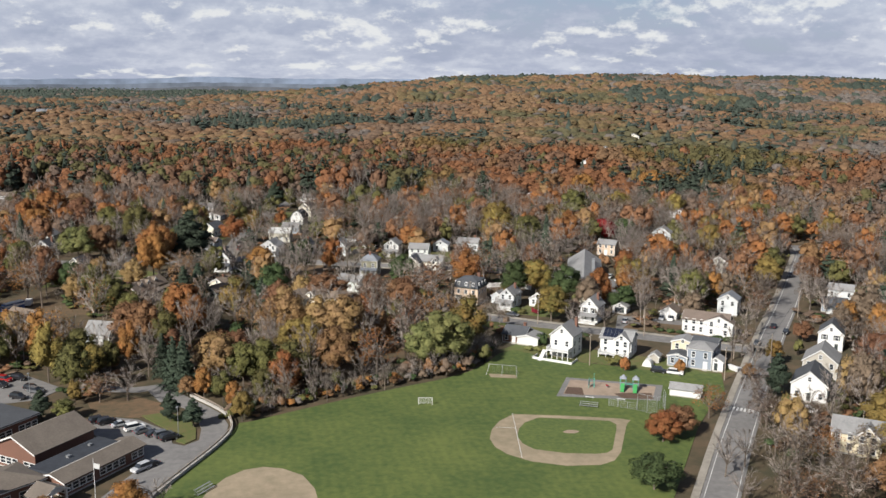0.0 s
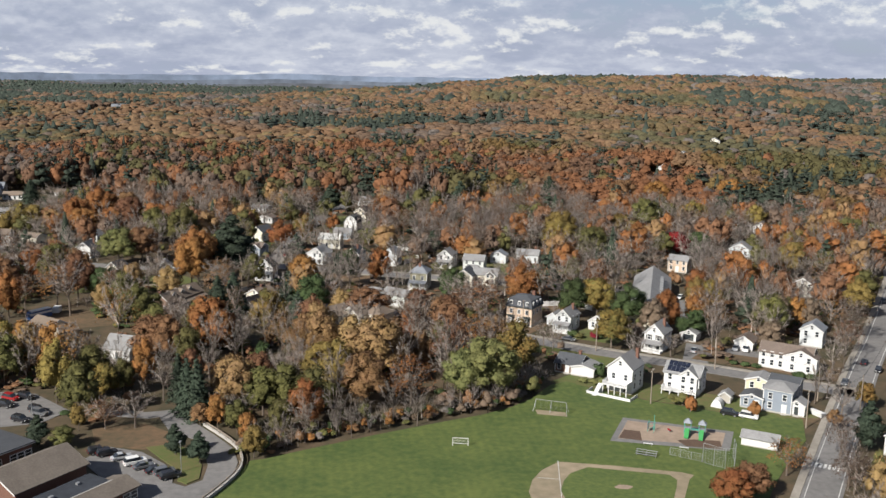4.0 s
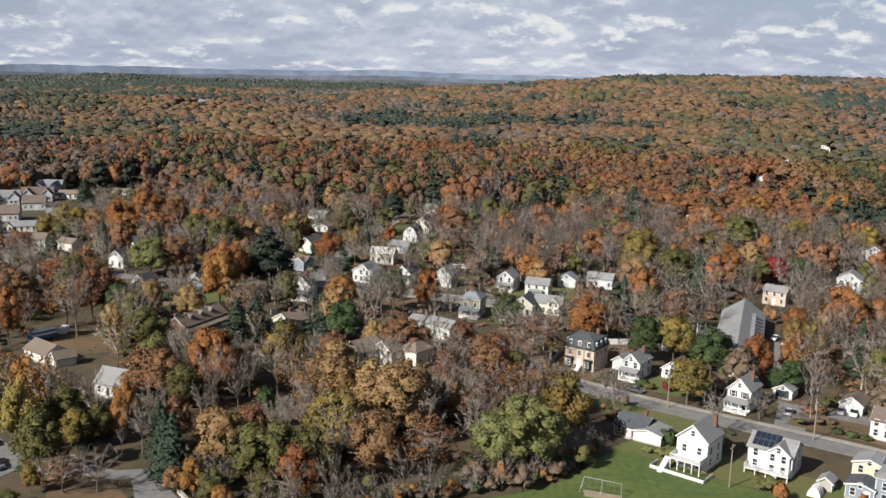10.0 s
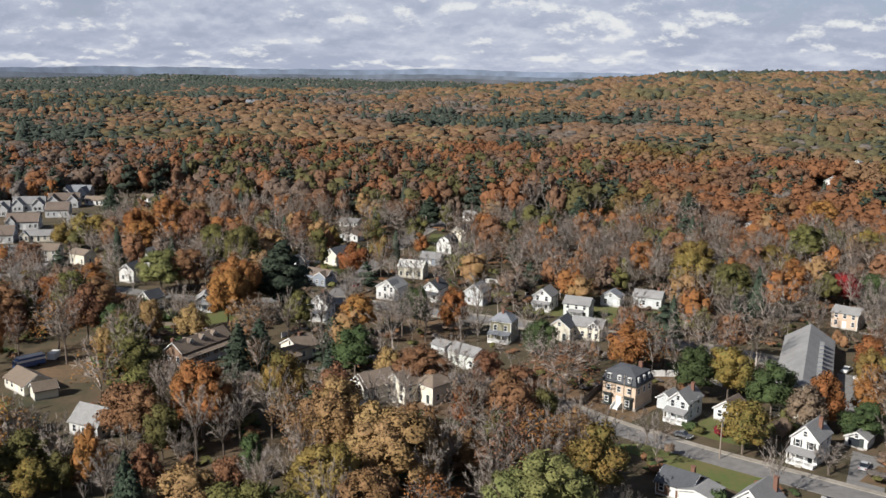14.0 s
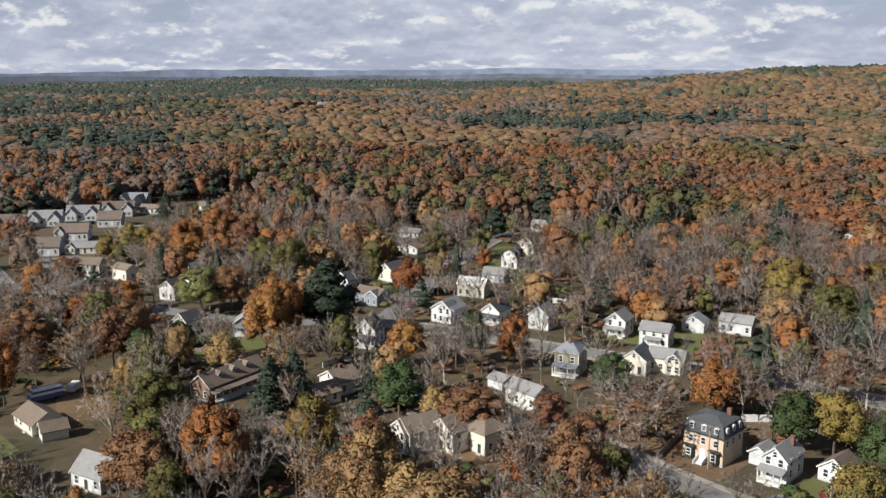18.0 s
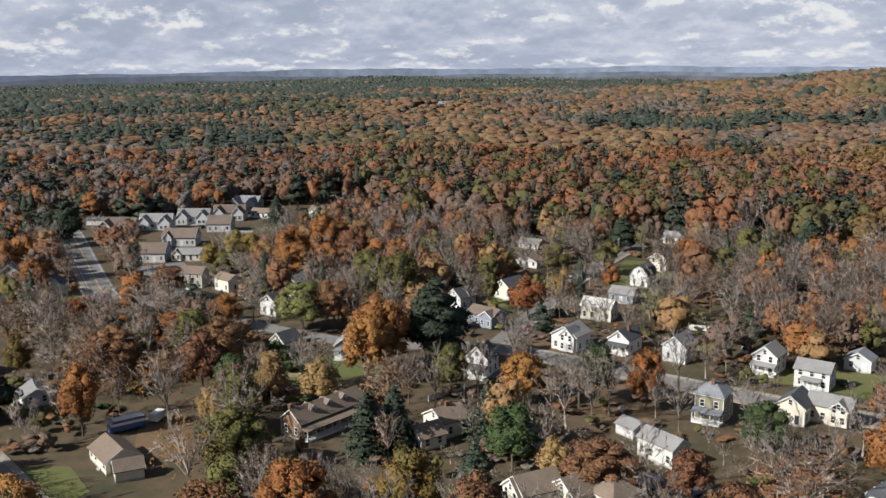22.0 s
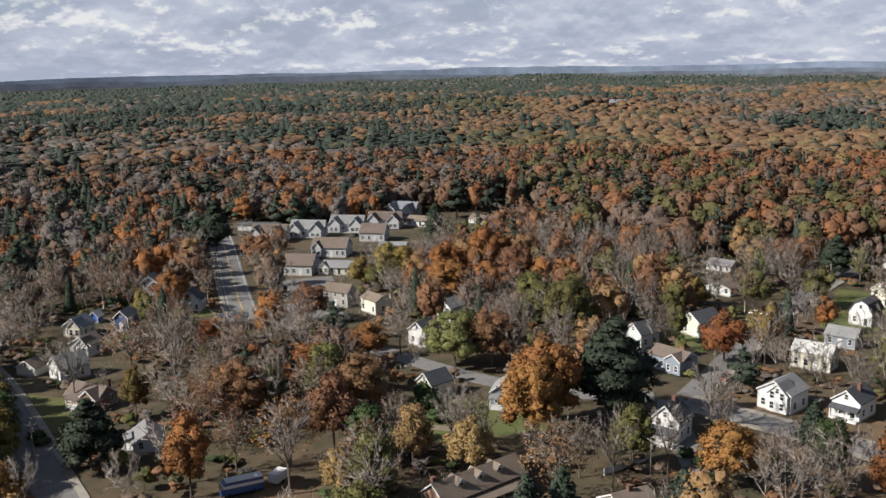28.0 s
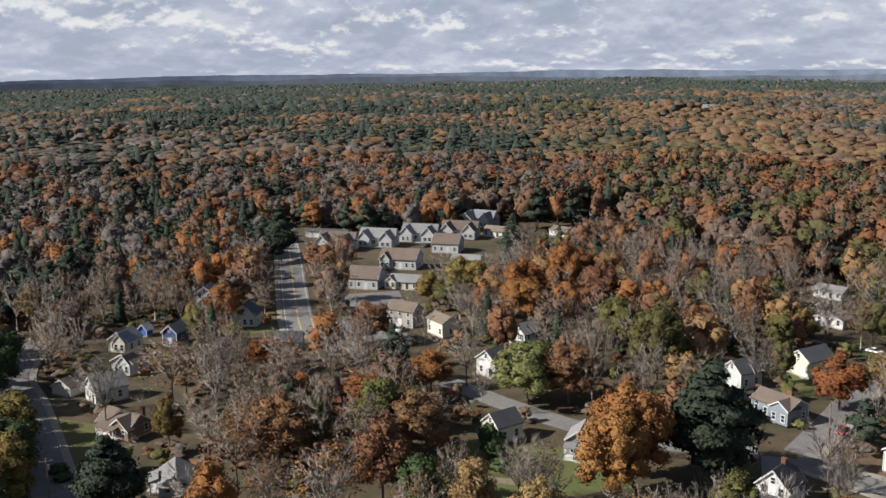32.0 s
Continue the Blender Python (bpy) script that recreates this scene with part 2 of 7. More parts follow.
LAWN = material("garden_lawn", (0.072, 0.105, 0.026), (0.125, 0.105, 0.045), rough=0.95, scale=0.6, coarse=0.09, bump=0.3)
DIRT = material("infield_dirt", (0.31, 0.25, 0.175), (0.205, 0.172, 0.115), rough=0.95, scale=0.4, coarse=0.07)
SAND = material("playground_sand", (0.33, 0.255, 0.195), (0.24, 0.185, 0.14), rough=0.95, scale=0.6)
MULCH = material("dark_mulch", (0.115, 0.075, 0.052), (0.08, 0.052, 0.038), rough=0.95, scale=1.2)
LITTER = material("leaf_litter", (0.160, 0.098, 0.056), (0.078, 0.062, 0.036), rough=0.95, scale=0.5, coarse=0.06, bump=0.3)
GROUND = material("woodland_floor", (0.104, 0.072, 0.044), (0.040, 0.040, 0.021), rough=0.95, scale=0.22, coarse=0.03, bump=0.4)
PLASTIC = {k: material("plastic_" + k, c, rough=0.4) for k, c in {"green": (0.07, 0.32, 0.10), "teal": (0.10, 0.34, 0.28), "grey": (0.26, 0.28, 0.32)}.items()}
CAR_PAINT = {k: material("car_paint_" + k, c, tuple(v * 0.92 for v in c), rough=0.22, spec=0.6, scale=0.3) for k, c in
             {"white": (0.75, 0.75, 0.74), "silver": (0.42, 0.43, 0.45), "black": (0.02, 0.02, 0.023), "grey": (0.12, 0.125, 0.135), "red": (0.28, 0.02, 0.022), "blue": (0.04, 0.09, 0.24)}.items()}
TYRE = material("tyre_rubber", (0.02, 0.02, 0.02), rough=0.85)

# ---- mesh helpers ----


class Shape:
    """Collects boxes, prisms and tubes into one mesh."""

    def __init__(self):
        self.v, self.f = [], []

    def add(self, verts, faces):
        k = len(self.v)
        self.v += [tuple(p) for p in verts]
        self.f += [tuple(k + i for i in face) for face in faces]
        return self

    def box(self, x0, y0, z0, x1, y1, z1):
        return self.add([(x0, y0, z0), (x1, y0, z0), (x1, y1, z0), (x0, y1, z0), (x0, y0, z1), (x1, y0, z1), (x1, y1, z1), (x0, y1, z1)],
                        [(3, 2, 1, 0), (4, 5, 6, 7), (0, 1, 5, 4), (1, 2, 6, 5), (2, 3, 7, 6), (3, 0, 4, 7)])

    def hexa(self, p):
        """A block with eight corners: the lower four, then the upper four."""
        return self.add(p, [(3, 2, 1, 0), (4, 5, 6, 7), (0, 1, 5, 4), (1, 2, 6, 5), (2, 3, 7, 6), (3, 0, 4, 7)])

    def extrude(self, outline, along, a, b):
        """An outline of (u, z) points, drawn out along x or y from a to b."""
        n = len(outline)
        lay = (lambda u, z, s: (u, s, z)) if along == "y" else (lambda u, z, s: (s, u, z))
        pts = [lay(u, z, a) for u, z in outline] + [lay(u, z, b) for u, z in outline]
        faces = [tuple(range(n)), tuple(range(2 * n - 1, n - 1, -1))] + [(i, i + n, (i + 1) % n + n, (i + 1) % n) for i in range(n)]
        return self.add(pts, faces)

    def tube(self, a, b, ra, rb=None, sides=6):
        a, b = Vector(a), Vector(b)
        rb = ra if rb is None else rb
        d = (b - a).normalized()
        s = d.cross(Vector((0.31, 0.9, 0.17))).normalized()
        t = d.cross(s)
        ring = [(math.cos(2 * math.pi * i / sides), math.sin(2 * math.pi * i / sides)) for i in range(sides)]
        pts = [a + (s * c + t * q) * ra for c, q in ring] + [b + (s * c + t * q) * rb for c, q in ring]
        return self.add(pts, [(i, (i + 1) % sides, (i + 1) % sides + sides, i + sides) for i in range(sides)] + [tuple(range(sides, 2 * sides)), tuple(range(sides - 1, -1, -1))])

    def sweep(self, pts, r, sides=4):
        """One unbroken tube through the points."""
        pts, rings = [Vector(p) for p in pts], []
        for i, p in enumerate(pts):
            d = (pts[min(i + 1, len(pts) - 1)] - pts[max(i - 1, 0)]).normalized()
            a = d.cross(Vector((0.05, 0.02, 1))).normalized()
            b = d.cross(a)
            rings += [p + (a * math.cos(6.2832 * k / sides) + b * math.sin(6.2832 * k / sides)) * r for k in range(sides)]
        faces = [(i * sides + k, i * sides + (k + 1) % sides, (i + 1) * sides + (k + 1) % sides, (i + 1) * sides + k) for i in range(len(pts) - 1) for k in range(sides)]
        n = len(rings)
        return self.add(rings, faces + [tuple(range(sides - 1, -1, -1)), tuple(range(n - sides, n))])

    def mesh(self, name, mat):
        me = bpy.data.meshes.new(name)
        me.from_pydata(self.v, [], self.f)
        me.materials.append(mat)
        bm = bmesh.new()
        bm.from_mesh(me)
        bmesh.ops.recalc_face_normals(bm, faces=bm.faces)
        bm.to_mesh(me)
        bm.free()
        return me


def part(name, shape, mat, parent, label="", m=None):
    """One mesh under a thing or under a part."""
    data = shape.mesh(name, mat) if isinstance(shape, Shape) else shape
    ob = new(name, data)
    ob.parent = parent
    if m is not None:
        ob.matrix_basis = m
    if label:
        tagged(ob, label)
    return ob


def site(x, y):
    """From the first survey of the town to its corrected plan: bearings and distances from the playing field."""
    a, d = math.atan2(x, y - 60), math.hypot(x, y - 60)
    q = math.log(max(d, 60.0) / 300)
    terms = (1, a, q, a * a, a * q, q * q, a ** 3, a * a * q, a * q * q, q ** 3)
    k = min(max((700 - d) / 40, 0.0), 1.0)
    a += k * sum(u * v for u, v in zip(terms, (-0.0122, -0.0552, -0.0017, 0.0186, 0.0035, 0.0041, 0.0224, 0.0137, -0.0026, -0.0019)))
    d *= math.exp(k * sum(u * v for u, v in zip(terms, (-0.0033, -0.034, -0.087, 0.0312, -0.0036, -0.0306, 0.1452, 0.1188, 0.0409, -0.0125))))
    return d * math.sin(a), 60 + d * math.cos(a)


def thing(name, label, category, x, y, rot=0.0, z=0.0, group="", kind=""):
    ob = new(name)
    if x or y:
        x, y = site(x, y)
    ob.matrix_basis = pose(x, y, z, 0, 0, rot)
    ob.empty_display_size = 0.3
    return tagged(ob, label, category, group, kind)


def slab(name, outline, z0, z1, mat, label, category, kind="structure", parent=None):
    """A flat area with a given outline, as a thin plate."""
    s = Shape()
    n, outline = len(outline), [site(*q) for q in outline]
    s.add([(x, y, z0) for x, y in outline] + [(x, y, z1) for x, y in outline],
          [tuple(range(n - 1, -1, -1)), tuple(range(n, 2 * n))] + [(i, (i + 1) % n, (i + 1) % n + n, i + n) for i in range(n)])
    ob = new(name, s.mesh(name, mat))
    if parent:
        ob.parent = parent
        return ob
    return tagged(ob, label, category, "", kind)


def smooth_line(pts, step=4.0):
    """A soft curve through the points, in short steps."""
    out = []
    p = [Vector(site(*q)) for q in pts]
    p = [p[0] * 2 - p[1]] + p + [p[-1] * 2 - p[-2]]
    for i in range(1, len(p) - 2):
        n = max(2, int((p[i + 1] - p[i]).length / step))
        for k in range(n):
            t = k / n
            out.append(0.5 * (2 * p[i] + (p[i + 1] - p[i - 1]) * t + (2 * p[i - 1] - 5 * p[i] + 4 * p[i + 1] - p[i + 2]) * t * t + (3 * p[i] - p[i - 1] - 3 * p[i + 1] + p[i + 2]) * t ** 3))
    out.append(p[-2])
    return out


def ribbon(name, line, offset, width, z0, z1, mat, dash=None):
    """A strip of the given width along a line, set off to its right; dash: (length, gap)."""
    s, run = Shape(), 0.0
    sides = []
    for i, q in enumerate(line):
        d = (line[min(i + 1, len(line) - 1)] - line[max(i - 1, 0)]).normalized()
        r = Vector((d.y, -d.x))
        sides.append((q + r * (offset - width / 2), q + r * (offset + width / 2)))
    if not dash:
        pts = [(*a, z) for a, b in sides for z in (z0, z1)] + [(*b, z) for a, b in sides for z in (z0, z1)]
        n = len(sides)
        faces = [(0, 1, 2 * n + 1, 2 * n), (2 * n - 2, 4 * n - 2, 4 * n - 1, 2 * n - 1)]
        for i in range(n - 1):
            a, c = 2 * i, 2 * n + 2 * i
            faces += [(a + 1, a + 3, c + 3, c + 1), (a, a + 2, a + 3, a + 1), (c, c + 1, c + 3, c + 2), (a, c, c + 2, a + 2)]
        s.add(pts, faces)
    else:
        for i in range(len(sides) - 1):
            length = (line[i + 1] - line[i]).length
            if run % (dash[0] + dash[1]) < dash[0]:
                a, b = sides[i], sides[i + 1]
                s.hexa([(*a[0], z0), (*b[0], z0), (*b[1], z0), (*a[1], z0), (*a[0], z1), (*b[0], z1), (*b[1], z1), (*a[1], z1)])
            run += length
    return new(name, s.mesh(name, mat))

# ---- ground, roads, field ----


def soft(a, b, t):
    t = min(max((t - a) / (b - a), 0.0), 1.0)
    return t * t * (3 - 2 * t)


def terrain(x, y):
    """Height of the land: level round the town, rolling wooded hills beyond."""
    d = math.hypot(x + 30, y - 150)
    if d < 620:
        return 0.0
    out = soft(620, 1500, d)
    roll = noise.noise((x * 0.0011, y * 0.0011, 0.3)) * 5 + noise.noise((x * 0.0036, y * 0.0036, 4.0)) * 8
    hill = 51 * soft(-480, 180, x) * math.exp(-((y - 1950) / 470) ** 2)
    shelf = 5 * math.exp(-((x + 520) / 420) ** 2 - ((y - 1450) / 420) ** 2)
    far = soft(2300, 4500, d) * (2 + 10 * noise.noise((x * 0.0007, y * 0.0007, 9.0)))
    rim = soft(3900, 4550, d) * (2 + 8 * noise.noise((x * 0.0013, y * 0.0013, 2.0)))
    return out * (roll + 1) + hill + shelf + far + rim - 84 * soft(900, 4500, d)


rings = [0, 200, 400, 600] + [620 + 60 * i for i in range(1, 30)] + [2420 + 90 * i for i in range(25)]
spokes = 220
gv, gf = [(-30, 150, 0.0)], []
for r in rings[1:]:
    for k in range(spokes):
        a = 2 * math.pi * k / spokes
        x, y = -30 + r * math.sin(a), 150 + r * math.cos(a)
        gv.append((x, y, terrain(x, y)))
for k in range(spokes):
    gf.append((0, 1 + (k + 1) % spokes, 1 + k))
for i in range(len(rings) - 2):
    a, b = 1 + i * spokes, 1 + (i + 1) * spokes
    for k in range(spokes):
        gf.append((a + k, a + (k + 1) % spokes, b + (k + 1) % spokes, b + k))
gm = bpy.data.meshes.new("ground")
gm.from_pydata(gv, [], gf)
gm.materials.append(GROUND)
for p in gm.polygons:
    p.use_smooth = True
if gm.polygons[5].normal.z < 0:
    gm.flip_normals()
tagged(new("ground", gm), "leaf-strewn woodland floor rolling to distant hills", "ground", kind="structure")

ROADS = []


def road(name, pts, width, mat, label, yellow=False, edge=False, walks=(), lines=True):
    line = smooth_line(pts)
    ROADS.append((line, width / 2 + (2.2 if walks else 0.8)))
    ob = tagged(ribbon(name, line, 0, width, 0.0, 0.14, mat), label, "road", kind="structure")
    if yellow:
        for off in (-0.16, 0.16):
            ribbon("centre_line", line, off, 0.14, 0.141, 0.146, PAINT_YELLOW).parent = ob
    if edge:
        for off in (-width / 2 + 0.8, width / 2 - 0.8):
            ribbon("edge_line", line, off, 0.16, 0.141, 0.146, PAINT_WHITE).parent = ob
    for side in walks:
        tagged(ribbon("pavement", line, side * (width / 2 + 0.9), 1.7, 0.0, 0.26, PAVING), "worn concrete pavement with a raised kerb", "pavement", kind="structure")
    return ob


main_road = road("road", [(-66, -100), (-18, 8), (28, 108), (52, 160), (70, 199), (106, 274), (129, 320), (165, 395), (178, 424), (184, 446)], 8.0, ASPHALT_OLD, "grey asphalt main road with white edge lines", edge=True, walks=(-1,))
road("road", [(-28, 331), (-7, 316), (4, 308), (22, 298), (38, 290.5), (55, 283), (71, 275.5), (88, 266), (99, 260)], 6.6, ASPHALT_OLD, "narrow asphalt street with worn verges", walks=(-1,))
road("road", [(66, 372), (20, 388), (-10, 392), (-43, 397), (-64, 401), (-84, 404), (-106, 407)], 6.8, ASPHALT_OLD, "residential asphalt street with pale kerbs", walks=(-1, 1))
road("road", [(-106.5, 411.5), (-108, 438), (-111, 486), (-112, 519), (-110, 572), (-104, 628)], 6.6, ASPHALT_OLD, "side street lined with houses", walks=(1,))
road("road", [(-109.5, 406), (-103, 392), (-90, 372), (-76, 350), (-62, 338), (-45, 333), (-28, 331.4)], 6.4, ASPHALT, "shaded asphalt lane under utility wires", walks=())
road("road", [(-264, 403.5), (-283, 417), (-325, 450), (-383, 496), (-420, 524), (-440, 540)], 9.6, ASPHALT, "wide asphalt road with a yellow centre line and white edges", yellow=True, edge=True, walks=(-1,))
road("road", [(-114, 406), (-131, 397), (-150, 393), (-175, 394.5), (-200, 399), (-230, 404), (-258, 407)], 6.6, ASPHALT, "shaded asphalt street between the trees")
road("road", [(-150, 268), (-190, 286), (-207, 293), (-238, 306), (-277, 321), (-305, 331), (-336, 352)], 7.4, ASPHALT, "side street crossed by tree shadows", walks=(1,))

# zebra crossing
bars = Shape()
mid, ahead, across = Vector(site(73.2, 208.5)), Vector((0.43, 0.90)), Vector((0.90, -0.43))
for k in range(-3, 4):
    c = mid + across * (k * 0.95)
    a, b = ahead * 1.3, across * 0.27
    q = [c - a - b, c - a + b, c + a + b, c + a - b]
    bars.hexa([(*p, 0.141) for p in q] + [(*p, 0.147) for p in q])
part("crosswalk_stripes", bars, PAINT_WHITE, main_road)

FIELD = [(-84, 60), (-74, 118), (-72, 156), (-68.6, 163.5), (-64.2, 173.6), (-60.8, 182), (-58.6, 189), (-57.8, 195), (-57, 200), (-54, 201), (-42, 209), (-30, 217), (-17, 225.5), (-5, 233), (3, 240), (8, 247), (14, 259), (19, 263), (25, 258), (39, 250), (61, 241), (78, 239), (74, 224), (66, 211), (58, 196), (45, 166), (24, 118), (0, 68)]
slab("playing_field", FIELD, 0.0, 0.13, TURF, "mown green school playing field", "field")
dirt = slab("infield_dirt", [(5.6, 189.1), (6.6, 195), (8.9, 200.5), (13.0, 205.5), (25.9, 204.6), (40, 202.6), (42.5, 201.4), (41, 199), (38.6, 191.3), (35.5, 181), (33, 176.2), (29.3, 173.7), (21.6, 173.2), (14, 175.6), (9, 179.6), (6.4, 184)], 0.0, 0.137, DIRT, "bare tan dirt of a baseball infield", "baseball field")
slab("infield_grass", [(12.4, 190.5), (13.4, 195.5), (15.2, 199.6), (19.3, 203.2), (37.0, 201.0), (38.2, 198.5), (37.6, 195.5), (33.9, 182.6), (32.2, 180.6), (29.6, 180), (22.6, 180.3), (15.6, 182.6), (13.2, 186)], 0.0, 0.142, INFIELD, "", "", parent=dirt)
slab("pitchers_mound", [(26 + 1.9 * math.cos(a) + 0.3 * math.sin(3 * a), 193.6 + 1.1 * math.sin(a)) for a in [k * math.pi / 8 for k in range(16)]], 0.0, 0.17, SAND, "", "", parent=dirt)
chalk = Shape()
for (xa, ya), (xb, yb) in (((12.8, 206.2), (12.1, 177.6)), ((7.7, 196.4), (12.4, 196.0))):
    (xa, ya), (xb, yb) = site(xa, ya), site(xb, yb)
    d = Vector((xb - xa, yb - ya)).normalized()
    r = Vector((d.y, -d.x)) * 0.07
    q = [(xa - r.x, ya - r.y), (xb - r.x, yb - r.y), (xb + r.x, yb + r.y), (xa + r.x, ya + r.y)]
    chalk.hexa([(*p, 0.138) for p in q] + [(*p, 0.148) for p in q])
part("chalk_line", chalk, PAINT_WHITE, dirt)
slab("softball_dirt", [(-60, 150), (-58.6, 157.5), (-57.2, 164), (-54.5, 169.5), (-50.6, 173.3), (-46.5, 174.4), (-42, 173.2), (-37, 169.5), (-33.6, 163), (-32, 156), (-34, 148), (-50, 146)], 0.0, 0.137, DIRT, "worn bare dirt of a second ball field", "baseball field")

# school car park and drive
LOT = [(-97, 199), (-93, 206), (-84, 203.5), (-76.2, 197.4), (-72.5, 192.5), (-71.4, 188.6), (-68, 187), (-65, 190), (-66, 197), (-69.5, 205), (-74, 211), (-82, 216), (-88, 225), (-84, 230), (-76, 220), (-69, 213), (-63, 206.5), (-59.6, 199), (-58.9, 192), (-60.6, 182), (-64, 173.6), (-67.6, 165.6), (-70, 158), (-78, 148), (-96, 140), (-92, 150), (-84, 158), (-74.5, 180), (-86, 184), (-88, 190)]
slab("car_park", LOT, 0.0, 0.145, ASPHALT_OLD, "pale asphalt school car park and curving drive", "car park")
slab("car_park", [(-150, 222), (-136, 214), (-117, 219), (-113, 227), (-128, 238), (-150, 240)], 0.0, 0.12, ASPHALT_OLD, "upper school car park under trees", "car park")
slab("lawn", [(-71.5, 194), (-70.6, 189.6), (-68, 188.2), (-66, 190.6), (-67.4, 197), (-71, 204), (-78, 208), (-84, 206), (-78, 200)], 0.0, 0.2, LAWN, "grass island beside the school drive", "lawn")
slab("leaf_bank", [(-97, 207), (-84, 205), (-76, 209), (-80, 214), (-90, 220), (-102, 216)], 0.0, 0.11, LITTER, "leaf-covered bank above parked cars", "ground")
slab("dirt_clearing", [(-84, 246), (-70, 240), (-62, 247), (-66, 258), (-80, 260)], 0.0, 0.09, LITTER, "bare clearing in the woods", "ground")
slab("path", [(-108, 225), (-90, 223), (-78, 228), (-78, 231.5), (-92, 227), (-108, 230)], 0.0, 0.10, ASPHALT_OLD, "pale path through the trees", "path")

# playground surfaces
play = slab("playground_edging", [(26.2, 219.4), (31.5, 235.6), (57.9, 228.5), (53.8, 215.8)], 0.0, 0.15, ASPHALT, "grey edged playground area", "playground")
slab("playground_sand", [(28.3, 221.2), (32.4, 233.6), (55.6, 227.4), (52.6, 218.6)], 0.0, 0.16, SAND, "", "", parent=play)
slab("playground_mulch", [(44, 217.9), (42.6, 221.6), (47, 222.4), (53, 222), (52.4, 217)], 0.0, 0.168, MULCH, "", "", parent=play)
slab("playground_mulch", [(28.6, 221.6), (30.6, 227.2), (34.5, 226.4), (34, 220.2)], 0.0, 0.168, MULCH, "", "", parent=play)

# gardens and drives
for k, (outline, mat, label) in enumerate((
        ([(-168, 345), (-170, 370), (-140, 384), (-126, 372), (-140, 352)], LAWN, "long shaded back lawn"),
        ([(14, 262), (24, 274), (40, 266), (58, 257), (84, 248), (82, 238), (60, 242), (39, 251), (25, 259)], LAWN, "back lawns along the playing field"),
        ([(22, 310), (30, 322), (44, 314), (38, 303)], LAWN, "green front garden"),
        ([(-143, 472), (-126, 457), (-117, 449), (-117, 468), (-134, 478)], LAWN, "bright green corner lawn"),
        ([(-104, 560), (-96, 500), (-80, 495), (-72, 560)], LAWN, "green lawn beside the street"),
        ([(-54, 453), (-44, 454.5), (-39.3, 430), (-46, 424), (-52, 430)], LAWN, "fenced square of lawn"),
        ([(57, 288.5), (62, 308), (69, 304), (64, 285)], ASPHALT, "asphalt drive to a garage"),
        ([(70, 292), (74, 303), (86, 299), (82, 287)], ASPHALT_OLD, "paved yard before a garage"),
        ([(56, 236.5), (54, 241), (72, 240), (84, 240), (83, 236), (72, 234)], LITTER, "worn dirt parking strip behind houses"),
        ([(-252, 300), (-262, 322), (-246, 326), (-224, 312)], LAWN, "green front lawn with long shadows"),
        ([(-230, 298), (-226, 309), (-208, 303), (-212, 294)], LAWN, "shaded front lawn"),
        ([(-170, 285), (-168, 275), (-148, 270), (-146, 280), (-160, 288)], LAWN, "front lawn turning brown"),
        ([(-150, 296), (-166, 316), (-146, 322), (-132, 304)], LITTER, "yard of dry grass and leaves"),
        ([(-272, 424), (-256, 436), (-236, 424), (-250, 408)], ASPHALT_OLD, "paved forecourt beside the road"),
        ([(-300, 452), (-286, 470), (-268, 455), (-280, 438)], ASPHALT_OLD, "wide paved junction"),
        ([(-290, 640), (-262, 628), (-300, 602), (-318, 612)], ASPHALT_OLD, "turning circle of the estate"),
        ([(-296, 406), (-276, 410), (-284, 396), (-300, 392)], LAWN, "roadside lawn"),
        ([(-48, 296), (-10, 318), (-2, 334), (-34, 322), (-52, 308)], LITTER, "leaf-covered yard"),
        ([(-100, 412), (-60, 406), (-58, 420), (-98, 428)], LITTER, "front gardens strewn with leaves"),
        ([(-8, 320), (10, 312), (30, 350), (8, 358)], LITTER, "bare brown yard behind a fence"),
        ([(-90, 394), (-80, 397), (-66, 392), (-56, 394), (-50, 386), (-46, 374), (-48, 366), (-56, 362), (-66, 363), (-76, 368), (-84, 376)], LITTER, "open grassy slope under bare trees"),
        ([(64, 326), (72, 323), (80, 366), (69, 370)], ASPHALT, "car park beside a large hall"),
        ([(-30, 412), (30, 404), (30, 428), (-28, 432)], LAWN, "back gardens along the wood edge"),
        ([(20, 300), (40, 288), (36, 276), (4, 296)], LAWN, "grass verge beside the street"),
        ([(66, 300), (104, 282), (100, 270), (60, 290)], LITTER, "brown front yards"),
        ([(100, 170), (140, 250), (150, 240), (112, 165)], LITTER, "brown back yards"))):
    slab("garden" if mat in (LAWN, LITTER) else "drive", outline, 0.0, 0.02 + 0.003 * k, mat, label, "garden" if mat in (LAWN, LITTER) else "drive")

